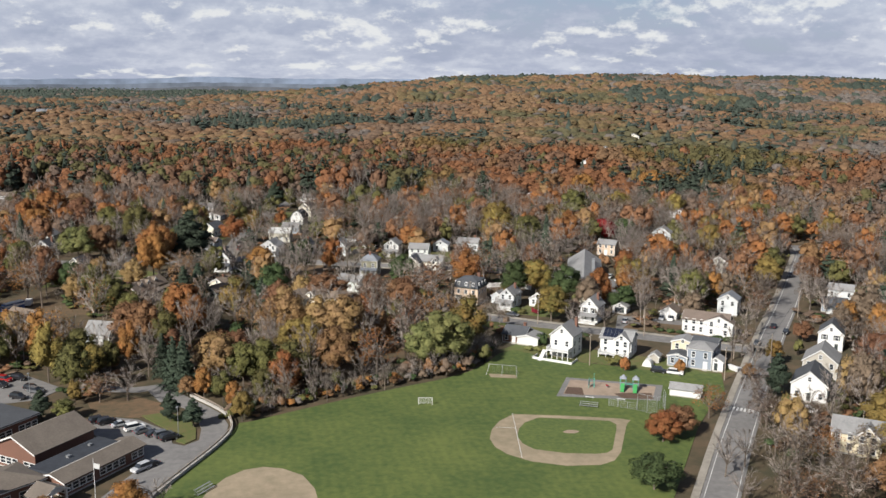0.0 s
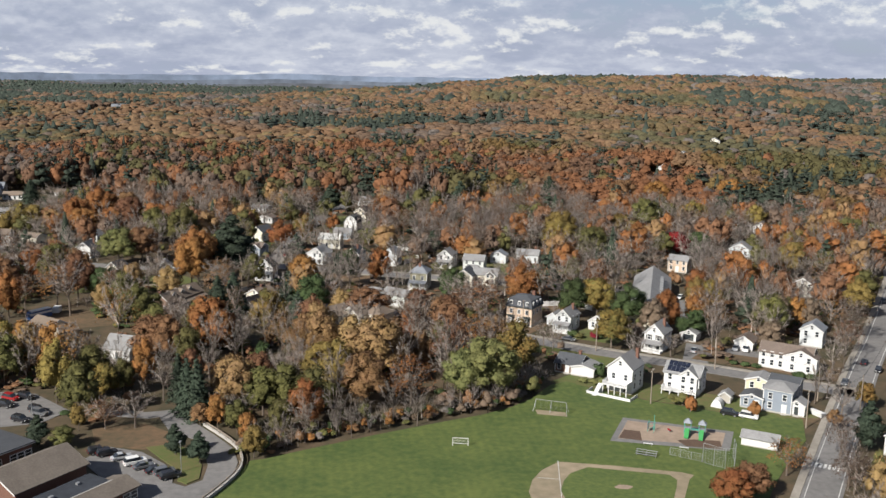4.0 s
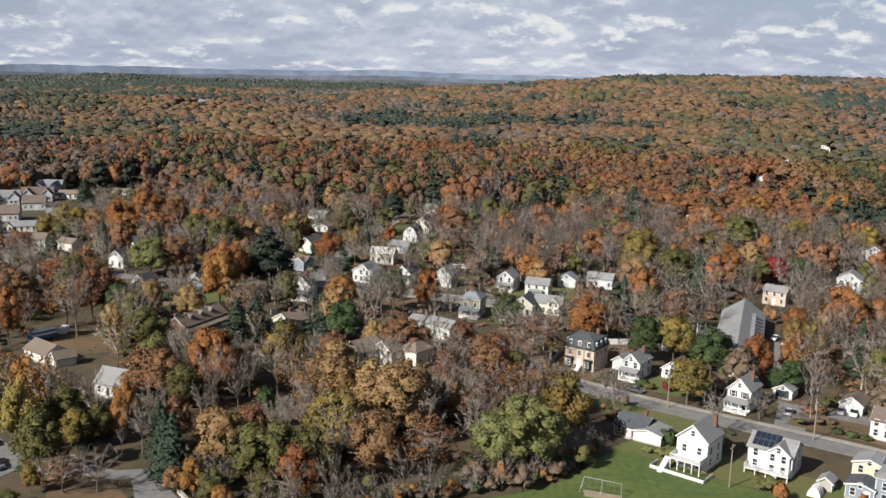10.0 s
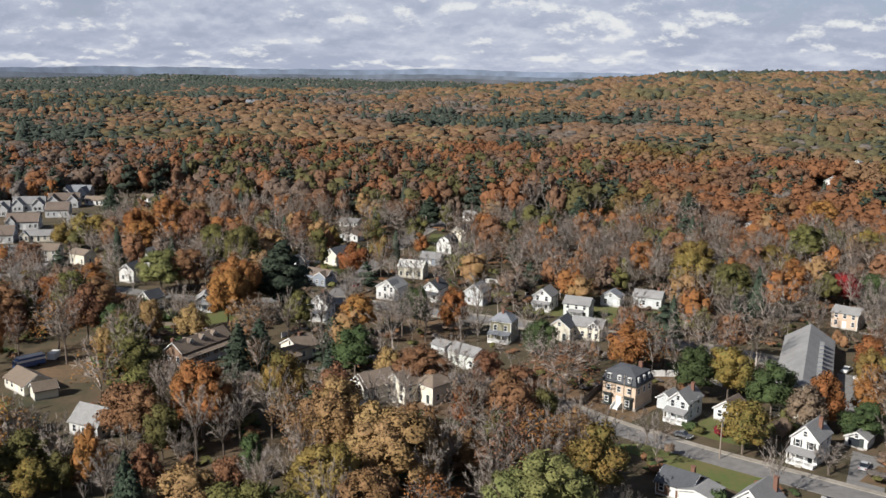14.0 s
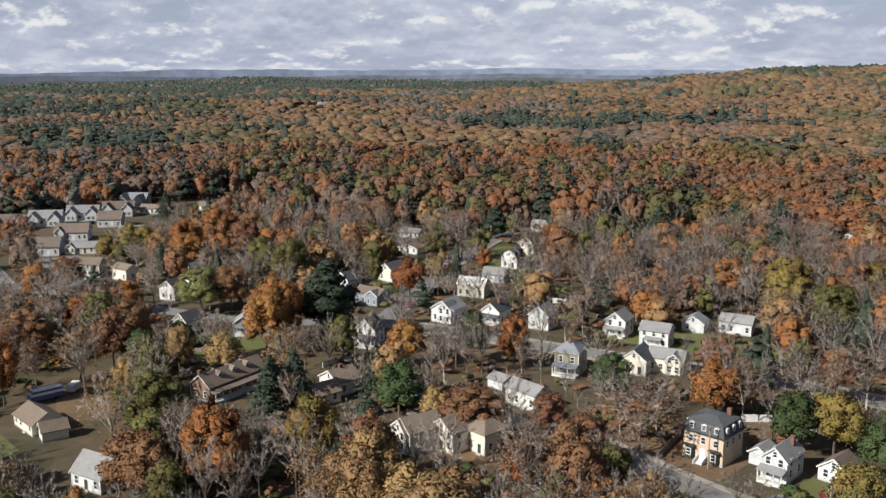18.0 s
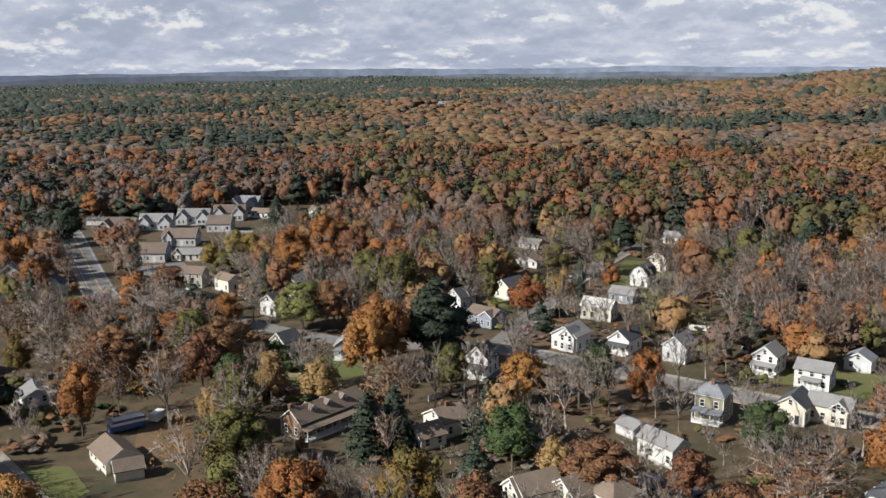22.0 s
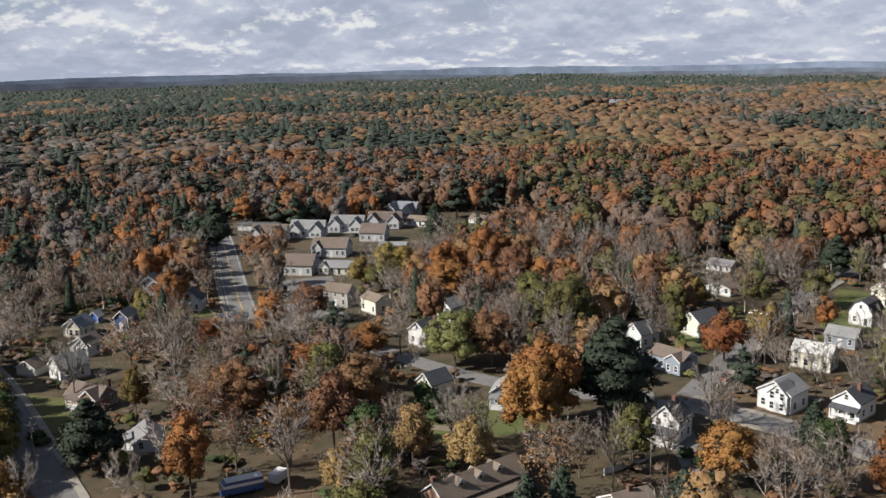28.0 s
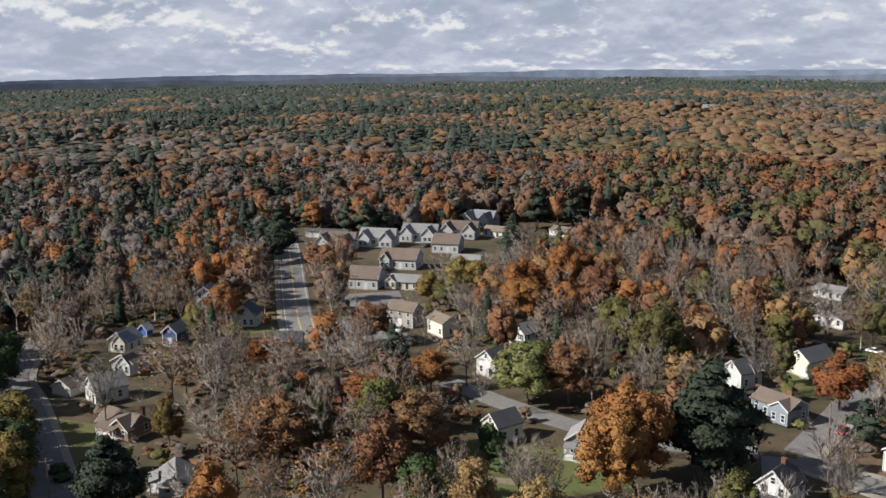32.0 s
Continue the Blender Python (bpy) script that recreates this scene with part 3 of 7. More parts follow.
# far ridges on the horizon, distance haze painted in as bluer, paler colours
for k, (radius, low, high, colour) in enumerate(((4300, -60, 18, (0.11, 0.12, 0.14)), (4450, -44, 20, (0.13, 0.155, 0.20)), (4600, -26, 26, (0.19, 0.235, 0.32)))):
    ridge_v, ridge_f = [], []
    for i in range(481):
        a = radians(-75 + 0.25 * i)
        top = low + high * noise.noise((a * 3.2, k * 7.0, 1.0)) + 10 * noise.noise((a * 11, k * 3.0, 5.0)) + 4 * noise.noise((a * 60, k * 3.0, 2.0))
        x, y = -30 + radius * math.sin(a), 150 + radius * math.cos(a)
        ridge_v += [(x, y, -130), (x * 1.01, y * 1.01, top), (x * 1.02, y * 1.02, -130)]
    for i in range(480):
        q = 3 * i
        ridge_f += [(q, q + 3, q + 4, q + 1), (q + 1, q + 4, q + 5, q + 2)]
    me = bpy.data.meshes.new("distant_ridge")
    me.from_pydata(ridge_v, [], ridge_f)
    me.materials.append(material("ridge_haze_blue", colour, tuple(v * 0.6 for v in colour), rough=0.95, scale=0.02, coarse=0.004))
    tagged(new("distant_ridge", me), "wooded ridge painted hazy blue-grey on the horizon", "hills", kind="structure")

# ---- houses ----
HOUSES = []


def window_mesh(w, h):
    """A frame with a meeting rail, as one connected moulding."""
    t, m = 0.13, 0.05
    xs, zs = (-w / 2 - t, -w / 2, w / 2, w / 2 + t), (-h / 2 - t - 0.05, -h / 2, -m, m, h / 2, h / 2 + t)
    holes = {(1, 1), (1, 3)}
    ids, s = {}, Shape()

    def vert(i, j, back):
        if (i, j, back) not in ids:
            ids[i, j, back] = len(s.v)
            s.v.append((xs[i], 0.0 if back else -0.09, zs[j]))
        return ids[i, j, back]

    solid = {(i, j) for i in range(3) for j in range(5)} - holes
    for i, j in sorted(solid):
        s.f.append((vert(i, j, 0), vert(i + 1, j, 0), vert(i + 1, j + 1, 0), vert(i, j + 1, 0)))
        for (di, dj), (p, q) in (((-1, 0), ((i, j), (i, j + 1))), ((1, 0), ((i + 1, j), (i + 1, j + 1))), ((0, -1), ((i, j), (i + 1, j))), ((0, 1), ((i, j + 1), (i + 1, j + 1)))):
            if (i + di, j + dj) not in solid:
                s.f.append((vert(*p, 0), vert(*q, 0), vert(*q, 1), vert(*p, 1)))
    return s.mesh("window", TRIM)


def pane_mesh(w, h):
    return Shape().box(-w / 2, -0.03, -h / 2, w / 2, 0.02, h / 2).mesh("pane", GLASS)


WINDOWS = {k: (window_mesh(*k), pane_mesh(*k)) for k in ((0.95, 1.55), (0.8, 1.1), (1.5, 1.4))}
SHUTTERS = [Shape().box(u, -0.05, -0.82, u + 0.33, 0, 0.82).mesh("shutter", SHUTTER) for u in (-0.95, 0.62)]


def place_window(parent, m, size=(0.95, 1.55), shutters=False):
    frame_mesh, pane = WINDOWS[size]
    win = part("window", frame_mesh, TRIM, parent, m=m)
    part("pane", pane, GLASS, win)
    if shutters:
        for leaf in SHUTTERS:
            part("shutter", leaf, SHUTTER, win)


def face(side, w, d, u, z, ox=0.0, oy=0.0):
    """The pose of a thing on an outer wall: u metres along the wall, z up."""
    if side == "front":
        return pose(ox + u, oy - d / 2, z)
    if side == "back":
        return pose(ox - u, oy + d / 2, z, 0, 0, 180)
    if side == "left":
        return pose(ox - w / 2, oy - u, z, 0, 0, -90)
    return pose(ox + w / 2, oy + u, z, 0, 0, 90)


def gable_roof(parent, w, d, he, hr, along, mat, ox=0.0, oy=0.0, over=0.38):
    """Two roof slopes with thickness and overhang, and pale boards along the gables."""
    half = (w if along == "y" else d) / 2
    run = (d if along == "y" else w) / 2 + over
    slope = (hr - he) / half
    e, t = half + over, 0.2
    ze = he - over * slope
    c = ox if along == "y" else oy
    s = oy if along == "y" else ox
    roof = Shape()
    roof.extrude([(c - e, ze), (c, hr), (c, hr + t), (c - e, ze + t)], along, s - run, s + run)
    roof.extrude([(c, hr), (c + e, ze), (c + e, ze + t), (c, hr + t)], along, s - run, s + run)
    top = part("roof", roof, mat, parent)
    for k in (-1, 1):
        rake = Shape()
        a = s + k * (run + 0.04)
        b = s + k * (run - 0.03)
        rake.extrude([(c - e - 0.03, ze - 0.16), (c, hr - 0.16), (c + e + 0.03, ze - 0.16), (c + e + 0.03, ze + t - 0.03), (c, hr + t - 0.03), (c - e - 0.03, ze + t - 0.03)], along, a, b)
        part("rake_board", rake, TRIM, top)
    return top


def gable_wall(parent, w, d, he, hr, along, mat, ox=0.0, oy=0.0, z0=0.35):
    half = (w if along == "y" else d) / 2
    run = (d if along == "y" else w) / 2
    c = ox if along == "y" else oy
    s = oy if along == "y" else ox
    return part("wall", Shape().extrude([(c - half, z0), (c + half, z0), (c + half, he), (c, hr - 0.02), (c - half, he)], along, s - run, s + run), mat, parent)


def hip_roof(parent, w, d, he, hr, mat, ox=0.0, oy=0.0, over=0.4, top=0.22):
    s = Shape()
    a, b = w / 2 + over, d / 2 + over
    m = min(a, b) * (1 - top)
    ta, tb = a - m, b - m
    base = [(ox - a, oy - b), (ox + a, oy - b), (ox + a, oy + b), (ox - a, oy + b)]
    s.hexa([(x, y, he) for x, y in base] + [(x, y, he + 0.2) for x, y in base])
    s.hexa([(x, y, he + 0.2) for x, y in base] + [(ox - ta, oy - tb, hr), (ox + ta, oy - tb, hr), (ox + ta, oy + tb, hr), (ox - ta, oy + tb, hr)])
    return part("roof", s, mat, parent)


def stair_shape(x0, x1, y_top, z_top, run=0.29):
    """A solid flight that descends towards -y from z_top to the ground, as one block."""
    n = max(2, round(z_top / 0.18))
    pts = [(y_top, 0.0), (y_top, z_top - z_top / n)]
    for k in range(1, n):
        z = z_top * (1 - k / n)
        pts += [(y_top - run * k, z), (y_top - run * k, z - z_top / n)]
    return Shape().extrude(pts, "x", x0, x1)


def porch_parts(root, w, d, depth, roofmat, ox=0.0, height=2.7, posts=4):
    y0, y1 = -d / 2 - depth, -d / 2
    part("porch_floor", Shape().box(ox - w / 2, y0, 0.0, ox + w / 2, y1, 0.5), CONCRETE if w < 4 else TRIM, root)
    part("porch_roof", Shape().hexa([(ox - w / 2 - 0.2, y0 - 0.25, height), (ox + w / 2 + 0.2, y0 - 0.25, height), (ox + w / 2 + 0.2, y1, height), (ox - w / 2 - 0.2, y1, height),
                                     (ox - w / 2 - 0.2, y0 - 0.25, height + 0.15), (ox + w / 2 + 0.2, y0 - 0.25, height + 0.15), (ox + w / 2 + 0.2, y1, height + 0.75), (ox - w / 2 - 0.2, y1, height + 0.75)]), roofmat, root)
    for k in range(posts):
        x = ox - w / 2 + 0.12 + (w - 0.24) * k / (posts - 1)
        part("post", Shape().box(x - 0.1, y0 + 0.04, 0.5, x + 0.1, y0 + 0.24, height), TRIM, root)
    rail = Shape().box(ox - w / 2, y0 + 0.1, 1.25, ox + w / 2, y0 + 0.18, 1.34).box(ox - w / 2, y0 + 0.1, 0.62, ox + w / 2, y0 + 0.18, 0.7)
    k = ox - w / 2 + 0.3
    while k < ox + w / 2:
        if abs(k - ox) > 0.7:
            rail.box(k, y0 + 0.11, 0.7, k + 0.06, y0 + 0.17, 1.25)
        k += 0.32
    part("railing", rail, TRIM, root)
    steps = stair_shape(ox - 0.7, ox + 0.7, y0, 0.54)
    part("steps", steps, CONCRETE, root)


def deck_parts(root, w, d, depth, he):
    """A raised rear deck on posts, over a walled terrace."""
    y1, y0, z = -d / 2, -d / 2 - depth, 2.7 if he > 6.8 else 1.3
    part("deck_floor", Shape().box(-w / 2, y0, z - 0.2, w / 2, y1, z), TRIM, root)
    for k in range(5):
        x = -w / 2 + 0.15 + (w - 0.3) * k / 4
        part("post", Shape().box(x - 0.11, y0 + 0.03, 0.0, x + 0.11, y0 + 0.25, z - 0.2), TRIM, root)
    rail = Shape().box(-w / 2, y0, z + 0.95, w / 2, y0 + 0.1, z + 1.05).box(-w / 2, y0, z, -w / 2 + 0.08, y1, z + 1.0).box(w / 2 - 0.08, y0, z, w / 2, y1, z + 1.0)
    k = -w / 2 + 0.2
    while k < w / 2:
        rail.box(k, y0 + 0.02, z, k + 0.07, y0 + 0.08, z + 0.95)
        k += 0.24
    part("railing", rail, TRIM, root)
    stair = stair_shape(-w / 2 - 1.3, -w / 2 - 0.1, y0 + 0.6, z) if he > 6.8 else stair_shape(1.2, 2.4, y0, z)
    part("stairs", stair, TRIM, root)
    if he > 6.8:
        a, b, e = w / 2 + 3.4, w / 2 + 2.2, y0 - 2.6
        wall = Shape().box(-a, e, 0, b, e + 0.12, 0.85).box(b - 0.12, e, 0, b, y1 - 1, 0.85).box(-a, e, 0, -a + 0.12, y1 - 2, 0.85)
        part("terrace_fence", wall, TRIM, root)


def house(x, y, rot, w, d, he, hr, wall, roof, gable="front", label="", porch=0, deck=0, chimney=None, cross=0, crossx=None, wing=None,
          shutters=False, solar=False, bare=False, garage=False, dormers=0, name=None):
    name = name or ("garage" if garage or "garage" in label else "shed" if "shed" in label else "house")
    root = thing(name, label, name, x, y, rot, terrain(x, y))
    w, d, he, hr = 0.93 * w, 0.93 * d, 0.95 * he, 0.95 * hr
    HOUSES.append((*site(x, y), rot, w, d, hr))
    far = y > 490 or x < -255
    wm, rm = WALL[wall], ROOF[roof]
    part("foundation", Shape().box(-w / 2 - 0.06, -d / 2 - 0.06, -0.2, w / 2 + 0.06, d / 2 + 0.06, 0.38), CONCRETE, root)
    along = "x" if gable == "side" else "y"
    if gable == "hip":
        part("wall", Shape().box(-w / 2, -d / 2, 0.35, w / 2, d / 2, he + 0.05), wm, root)
        hip_roof(root, w, d, he, hr, rm)
        part("fascia", Shape().box(-w / 2 - 0.42, -d / 2 - 0.42, he - 0.12, w / 2 + 0.42, d / 2 + 0.42, he - 0.005), TRIM, root)
    elif gable == "gambrel":
        k = 0.62
        zk = he + (hr - he) * 0.66
        part("wall", Shape().extrude([(-w / 2, 0.35), (w / 2, 0.35), (w / 2, he), (w / 2 * k, zk), (0, hr - 0.02), (-w / 2 * k, zk), (-w / 2, he)], "y", -d / 2, d / 2), wm, root)
        s = Shape()
        for q in (-1, 1):
            a = [(q * (w / 2 + 0.3), he - 0.5), (q * w / 2 * k, zk), (q * w / 2 * k, zk + 0.22), (q * (w / 2 + 0.5), he - 0.4)]
            b = [(q * w / 2 * k, zk), (0, hr), (0, hr + 0.2), (q * w / 2 * k, zk + 0.22)]
            s.extrude(a, "y", -d / 2 - 0.35, d / 2 + 0.35).extrude(b, "y", -d / 2 - 0.35, d / 2 + 0.35)
        part("roof", s, rm, root)
    elif gable == "twin":
        # two front gables joined by a lower range
        gw = w * 0.36
        gable_wall(root, w, d * 0.7, he, hr, "x", wm, 0, d * 0.15)
        gable_roof(root, w, d * 0.7, he, hr, "x", rm, 0, d * 0.15)
        for q in (-1, 1):
            ox = q * (w / 2 - gw / 2)
            gable_wall(root, gw, d * 0.75, he, hr - 0.3, "y", wm, ox, -d * 0.2)
            gable_roof(root, gw, d * 0.75, he, hr - 0.3, "y", rm, ox, -d * 0.2)
            for u in (-1.1, 1.1):
                place_window(root, pose(ox + u, -d * 0.575, 1.9), (1.5, 1.4) if q > 0 else (0.95, 1.55))
        place_window(root, pose(-1.5, -d * 0.2, 1.9), (1.5, 1.4))
        part("door", Shape().box(0.4, -d * 0.2 - 0.08, 0.38, 1.5, -d * 0.2, 2.5), TRIM, root)
        return root
    else:
        gable_wall(root, w, d, he, hr, along, wm)
        gable_roof(root, w, d, he, hr, along, rm)
    if cross:
        ox = crossx if crossx is not None else w / 2 - cross / 2 - 0.4
        proj = 0.9
        top = min(hr - 0.2, he + cross * 0.42 + 0.6)
        gable_wall(root, cross, d / 2 + proj, he, top, "y", wm, ox, -d / 4 - proj / 2)
        gable_roof(root, cross, d / 2 + proj, he, top, "y", rm, ox, -d / 4 - proj / 2, over=0.3)
        for z in ([1.9, 4.4] if he > 4.15 else [1.9]):
            for u in ((-cross / 4, cross / 4) if cross > 3.6 else (0,)):
                place_window(root, pose(ox + u, -d / 2 - proj, z))
        if he > 4.15:
            place_window(root, pose(ox, -d / 2 - proj, he + 0.7), (0.8, 1.1))
    for corner in ((-w / 2, -d / 2), (w / 2, -d / 2), (w / 2, d / 2), (-w / 2, d / 2)):
        part("corner_board", Shape().box(corner[0] - 0.09, corner[1] - 0.09, 0.38, corner[0] + 0.09, corner[1] + 0.09, he - 0.05), TRIM, root)
    # windows, row by row
    levels = [1.9] + ([4.4] if he > 4.15 else []) + ([6.55] if he > 6.9 else [])
    if not bare:
        for side, length in (("front", w), ("left", d), ("right", d)) + ((("back", w),) if not far else ()):
            n = max(1, int(length / (2.4 if side == "front" else 3.0)))
            for row, z in enumerate(levels):
                if z > he - 0.6:
                    continue
                for k in range(n):
                    u = (k - (n - 1) / 2) * length / n
                    if side == "front" and row == 0 and abs(u - (0.0 if n % 2 else length / n / 2)) < 0.1:
                        continue
                    if side == "front" and cross and abs(u - (crossx if crossx is not None else w / 2 - cross / 2 - 0.4)) < cross / 2 + 0.5:
                        continue
                    place_window(root, face(side, w, d, u, z), (0.95, 1.55), shutters and side == "front" and row > 0)
        if along == "y" and gable in ("front", "gambrel"):
            for side in ("front", "back"):
                place_window(root, face(side, w, d, 0, (he * 0.62 + hr * 0.38) if gable == "front" else he + 1.4), (0.8, 1.1))
        u = 0.0 if int(w / 2.4) % 2 else w / max(1, int(w / 2.4)) / 2
        door = part("door", Shape().box(u - 0.5, -d / 2 - 0.07, 0.4, u + 0.5, -d / 2, 2.5), SHUTTER if wall in ("white", "cream") else TRIM, root)
        part("door_frame", Shape().box(u - 0.64, -d / 2 - 0.05, 0.38, u - 0.5, -d / 2, 2.62).box(u + 0.5, -d / 2 - 0.05, 0.38, u + 0.64, -d / 2, 2.62).box(u - 0.5, -d / 2 - 0.05, 2.5, u + 0.5, -d / 2, 2.62), TRIM, door)
        if not porch and not deck:
            part("steps", stair_shape(u - 0.7, u + 0.7, -d / 2 - 0.07, 0.5), CONCRETE, root)
    if garage:
        # a dark panel on the closed wall stands in for the shaded inside
        part("garage_opening", Shape().box(-w / 2 + 0.7, -d / 2 - 0.06, 0.1, w / 2 - 0.7, -d / 2, 2.3), GLASS, root)
    if porch:
        porch_parts(root, w if gable != "side" or dormers else w * 0.55, d, porch, rm, posts=4 if w < 15 else 9)
    if deck:
        deck_parts(root, w, d, deck, he)
    if chimney:
        cx, cy = chimney
        part("chimney", Shape().box(cx - 0.4, cy - 0.4, he, cx + 0.4, cy + 0.4, hr + 0.9).box(cx - 0.48, cy - 0.48, hr + 0.9, cx + 0.48, cy + 0.48, hr + 1.05), BRICK, root)
    if wing:
        ox, oy, ww, wd, wh = wing
        gable_wall(root, ww, wd, wh, wh + 1.4, "y", wm, ox - ww / 2, oy)
        gable_roof(root, ww, wd, wh, wh + 1.4, "y", rm, ox - ww / 2, oy)
    if solar:
        k = (hr - he) / (d / 2)
        for i in range(5):
            x0 = -w / 2 + 0.5 + i * 1.15
            for a, b in ((0.3, 1.9), (2.0, 3.6)):
                ya, yb = -d / 2 + a, -d / 2 + b
                za, zb = he + a * k + 0.24, he + b * k + 0.24
                s = Shape().hexa([(x0, ya, za), (x0 + 1.08, ya, za), (x0 + 1.08, yb, zb), (x0, yb, zb), (x0, ya, za + 0.05), (x0 + 1.08, ya, za + 0.05), (x0 + 1.08, yb, zb + 0.05), (x0, yb, zb + 0.05)])
                part("solar_panel", s, SOLAR, root)
    for k in range(dormers):
        ox = (k - (dormers - 1) / 2) * w / (dormers + 1.2)
        y0, y1 = -d / 2 + 1.6, -d / 2 + 4.4
        z = he + 0.8
        part("dormer_wall", Shape().extrude([(ox - 0.9, z - 0.4), (ox + 0.9, z - 0.4), (ox + 0.9, z + 1.1), (ox, z + 1.8), (ox - 0.9, z + 1.1)], "y", y0, y1), TRIM, root)
        gable_roof(root, 1.8, y1 - y0, z + 1.1, z + 1.85, "y", rm, ox, (y0 + y1) / 2, over=0.2)
        place_window(root, pose(ox, y0, z + 0.55), (0.8, 1.1))
    return root


def mansard_house(x, y, rot, w, d):
    root = thing("house", "peach mansard house with slate roof, dormers and bay windows", "house", x, y, rot)
    HOUSES.append((*site(x, y), rot, w, d, 11))
    part("foundation", Shape().box(-w / 2 - 0.06, -d / 2 - 0.06, -0.2, w / 2 + 0.06, d / 2 + 0.06, 0.9), CONCRETE, root)
    part("wall", Shape().box(-w / 2, -d / 2, 0.85, w / 2, d / 2, 7.3), WALL["peach"], root)
    part("cornice", Shape().box(-w / 2 - 0.45, -d / 2 - 0.45, 7.3, w / 2 + 0.45, d / 2 + 0.45, 7.6), SHUTTER, root)
    a, b, c, e = w / 2 + 0.25, d / 2 + 0.25, w / 2 - 0.55, d / 2 - 0.55
    s = Shape().hexa([(-a, -b, 7.6), (a, -b, 7.6), (a, b, 7.6), (-a, b, 7.6), (-c, -e, 10.2), (c, -e, 10.2), (c, e, 10.2), (-c, e, 10.2)])
    s.hexa([(-c - 0.2, -e - 0.2, 10.2), (c + 0.2, -e - 0.2, 10.2), (c + 0.2, e + 0.2, 10.2), (-c - 0.2, e + 0.2, 10.2), (-1.2, -1.2, 11.4), (1.2, -1.2, 11.4), (1.2, 1.2, 11.4), (-1.2, 1.2, 11.4)])
    part("roof", s, ROOF["dark"], root)
    for side, length in (("front", w), ("left", d), ("right", d)):
        for u in (-length / 3.2, 0, length / 3.2):
            place_window(root, face(side, w, d, u, 5.6))
            m = face(side, w + 0.1, d + 0.1, u, 8.9)
            part("dormer", Shape().box(-0.5, 0.05, -0.8, 0.5, 0.9, 0.7).extrude([(-0.62, 0.7), (0.62, 0.7), (0, 0.95)], "y", -0.05, 0.9), TRIM, root, m=m)
            place_window(root, m @ pose(0, 0.05, 0.0), (0.8, 1.1))
    for u in (-w / 3.2, w / 3.2):
        m = face("front", w, d, u, 0)
        part("bay_window", Shape().hexa([(-1.2, 0, 0.6), (1.2, 0, 0.6), (0.8, -0.9, 0.6), (-0.8, -0.9, 0.6), (-1.2, 0, 3.7), (1.2, 0, 3.7), (0.8, -0.9, 3.7), (-0.8, -0.9, 3.7)]), SHUTTER, root, m=m)
        part("bay_roof", Shape().box(-1.35, -1.1, 3.7, 1.35, 0, 3.95), SHUTTER, root, m=m)
        place_window(root, m @ pose(0, -0.91, 2.3))
    part("door", Shape().box(-0.7, -d / 2 - 0.08, 0.9, 0.7, -d / 2, 3.5), TRIM, root)
    st = stair_shape(-0.9, 0.9, -d / 2, 1.0, 0.38)
    for u in (-1.05, 0.9):
        part("stair_rail", Shape().hexa([(u, -d / 2 - 2.3, 0), (u + 0.15, -d / 2 - 2.3, 0), (u + 0.15, -d / 2, 0), (u, -d / 2, 0), (u, -d / 2 - 2.3, 0.9), (u + 0.15, -d / 2 - 2.3, 0.9), (u + 0.15, -d / 2, 1.9), (u, -d / 2, 1.9)]), TRIM, root)
    part("front_steps", st, TRIM, root)
    part("chimney", Shape().box(1.8, 2.0, 9.5, 2.8, 2.8, 12.6), BRICK, root)
    root.scale = (1, 1, 0.87)


mansard_house(8.3, 326.6, -25, 9.3, 9.0)
# street behind the playing field
house(23.2, 320.4, -25, 5.7, 8.6, 5.3, 7.9, "grey_blue", "grey", label="pale grey two-storey house with a small front porch", porch=2.2, chimney=(1, 2), wing=(-3.6, 3, 4, 5, 3.2))
house(35.1, 322.6, -27, 6.4, 7.0, 3.3, 5.7, "white", "brown", label="low white cottage with a brown roof behind a maple")
house(51.2, 301.0, -27, 6.4, 8.3, 6.0, 9.1, "white", "grey", label="white gable-front house with dark shutters and a porch", porch=2.4, shutters=True, chimney=(1.5, 1))
house(64.3, 312.6, -27, 5.2, 5.5, 2.6, 4.0, "white", "grey", label="open white garage with a grey roof", garage=True)
house(35.1, 259.4, -29, 7.6, 8.4, 7.3, 10.6, "white", "grey", label="tall white house with rear decks facing the field", deck=3.4, chimney=(2, 3))
house(51.9, 259.9, -25, 10.2, 7.6, 5.8, 8.0, "white", "grey", gable="side", label="white house with dark solar panels and a rear deck", solar=True, deck=2.6, cross=4.8)
house(21.4, 274.3, -25, 7.9, 8.5, 3.0, 5.1, "brown", "dark", gable="side", label="low brown house with a dark roof", chimney=(2, 1))
house(25.3, 271.0, -25, 7.2, 6.8, 2.8, 3.6, "white", "grey", label="white flat-gabled garage annex", bare=True)
house(71.4, 254.8, -27, 7.0, 6.0, 6.0, 7.2, "yellow", "grey", label="pale yellow rear part of a town house")
house(74.3, 246.4, -27, 7.6, 7.5, 6.4, 8.0, "slate", "grey", gable="hip", label="slate blue two-storey house with white window frames")
house(77.5, 252.5, -27, 8.0, 6.0, 6.6, 7.6, "slate", "dark", gable="side", label="dark roofed back range of a town house")
house(68.0, 248.3, -27, 6.0, 5.5, 3.4, 4.2, "slate", "dark", label="single-storey slate blue annex")
house(78.0, 243.1, -27, 4.2, 4.5, 3.3, 4.3, "white", "grey", label="small white lean-to shed")
house(87.3, 283.3, -27, 15.8, 7.1, 5.3, 7.6, "white", "brown", gable="side", label="long white house with a brown roof and cross gable", cross=9, crossx=4.5)
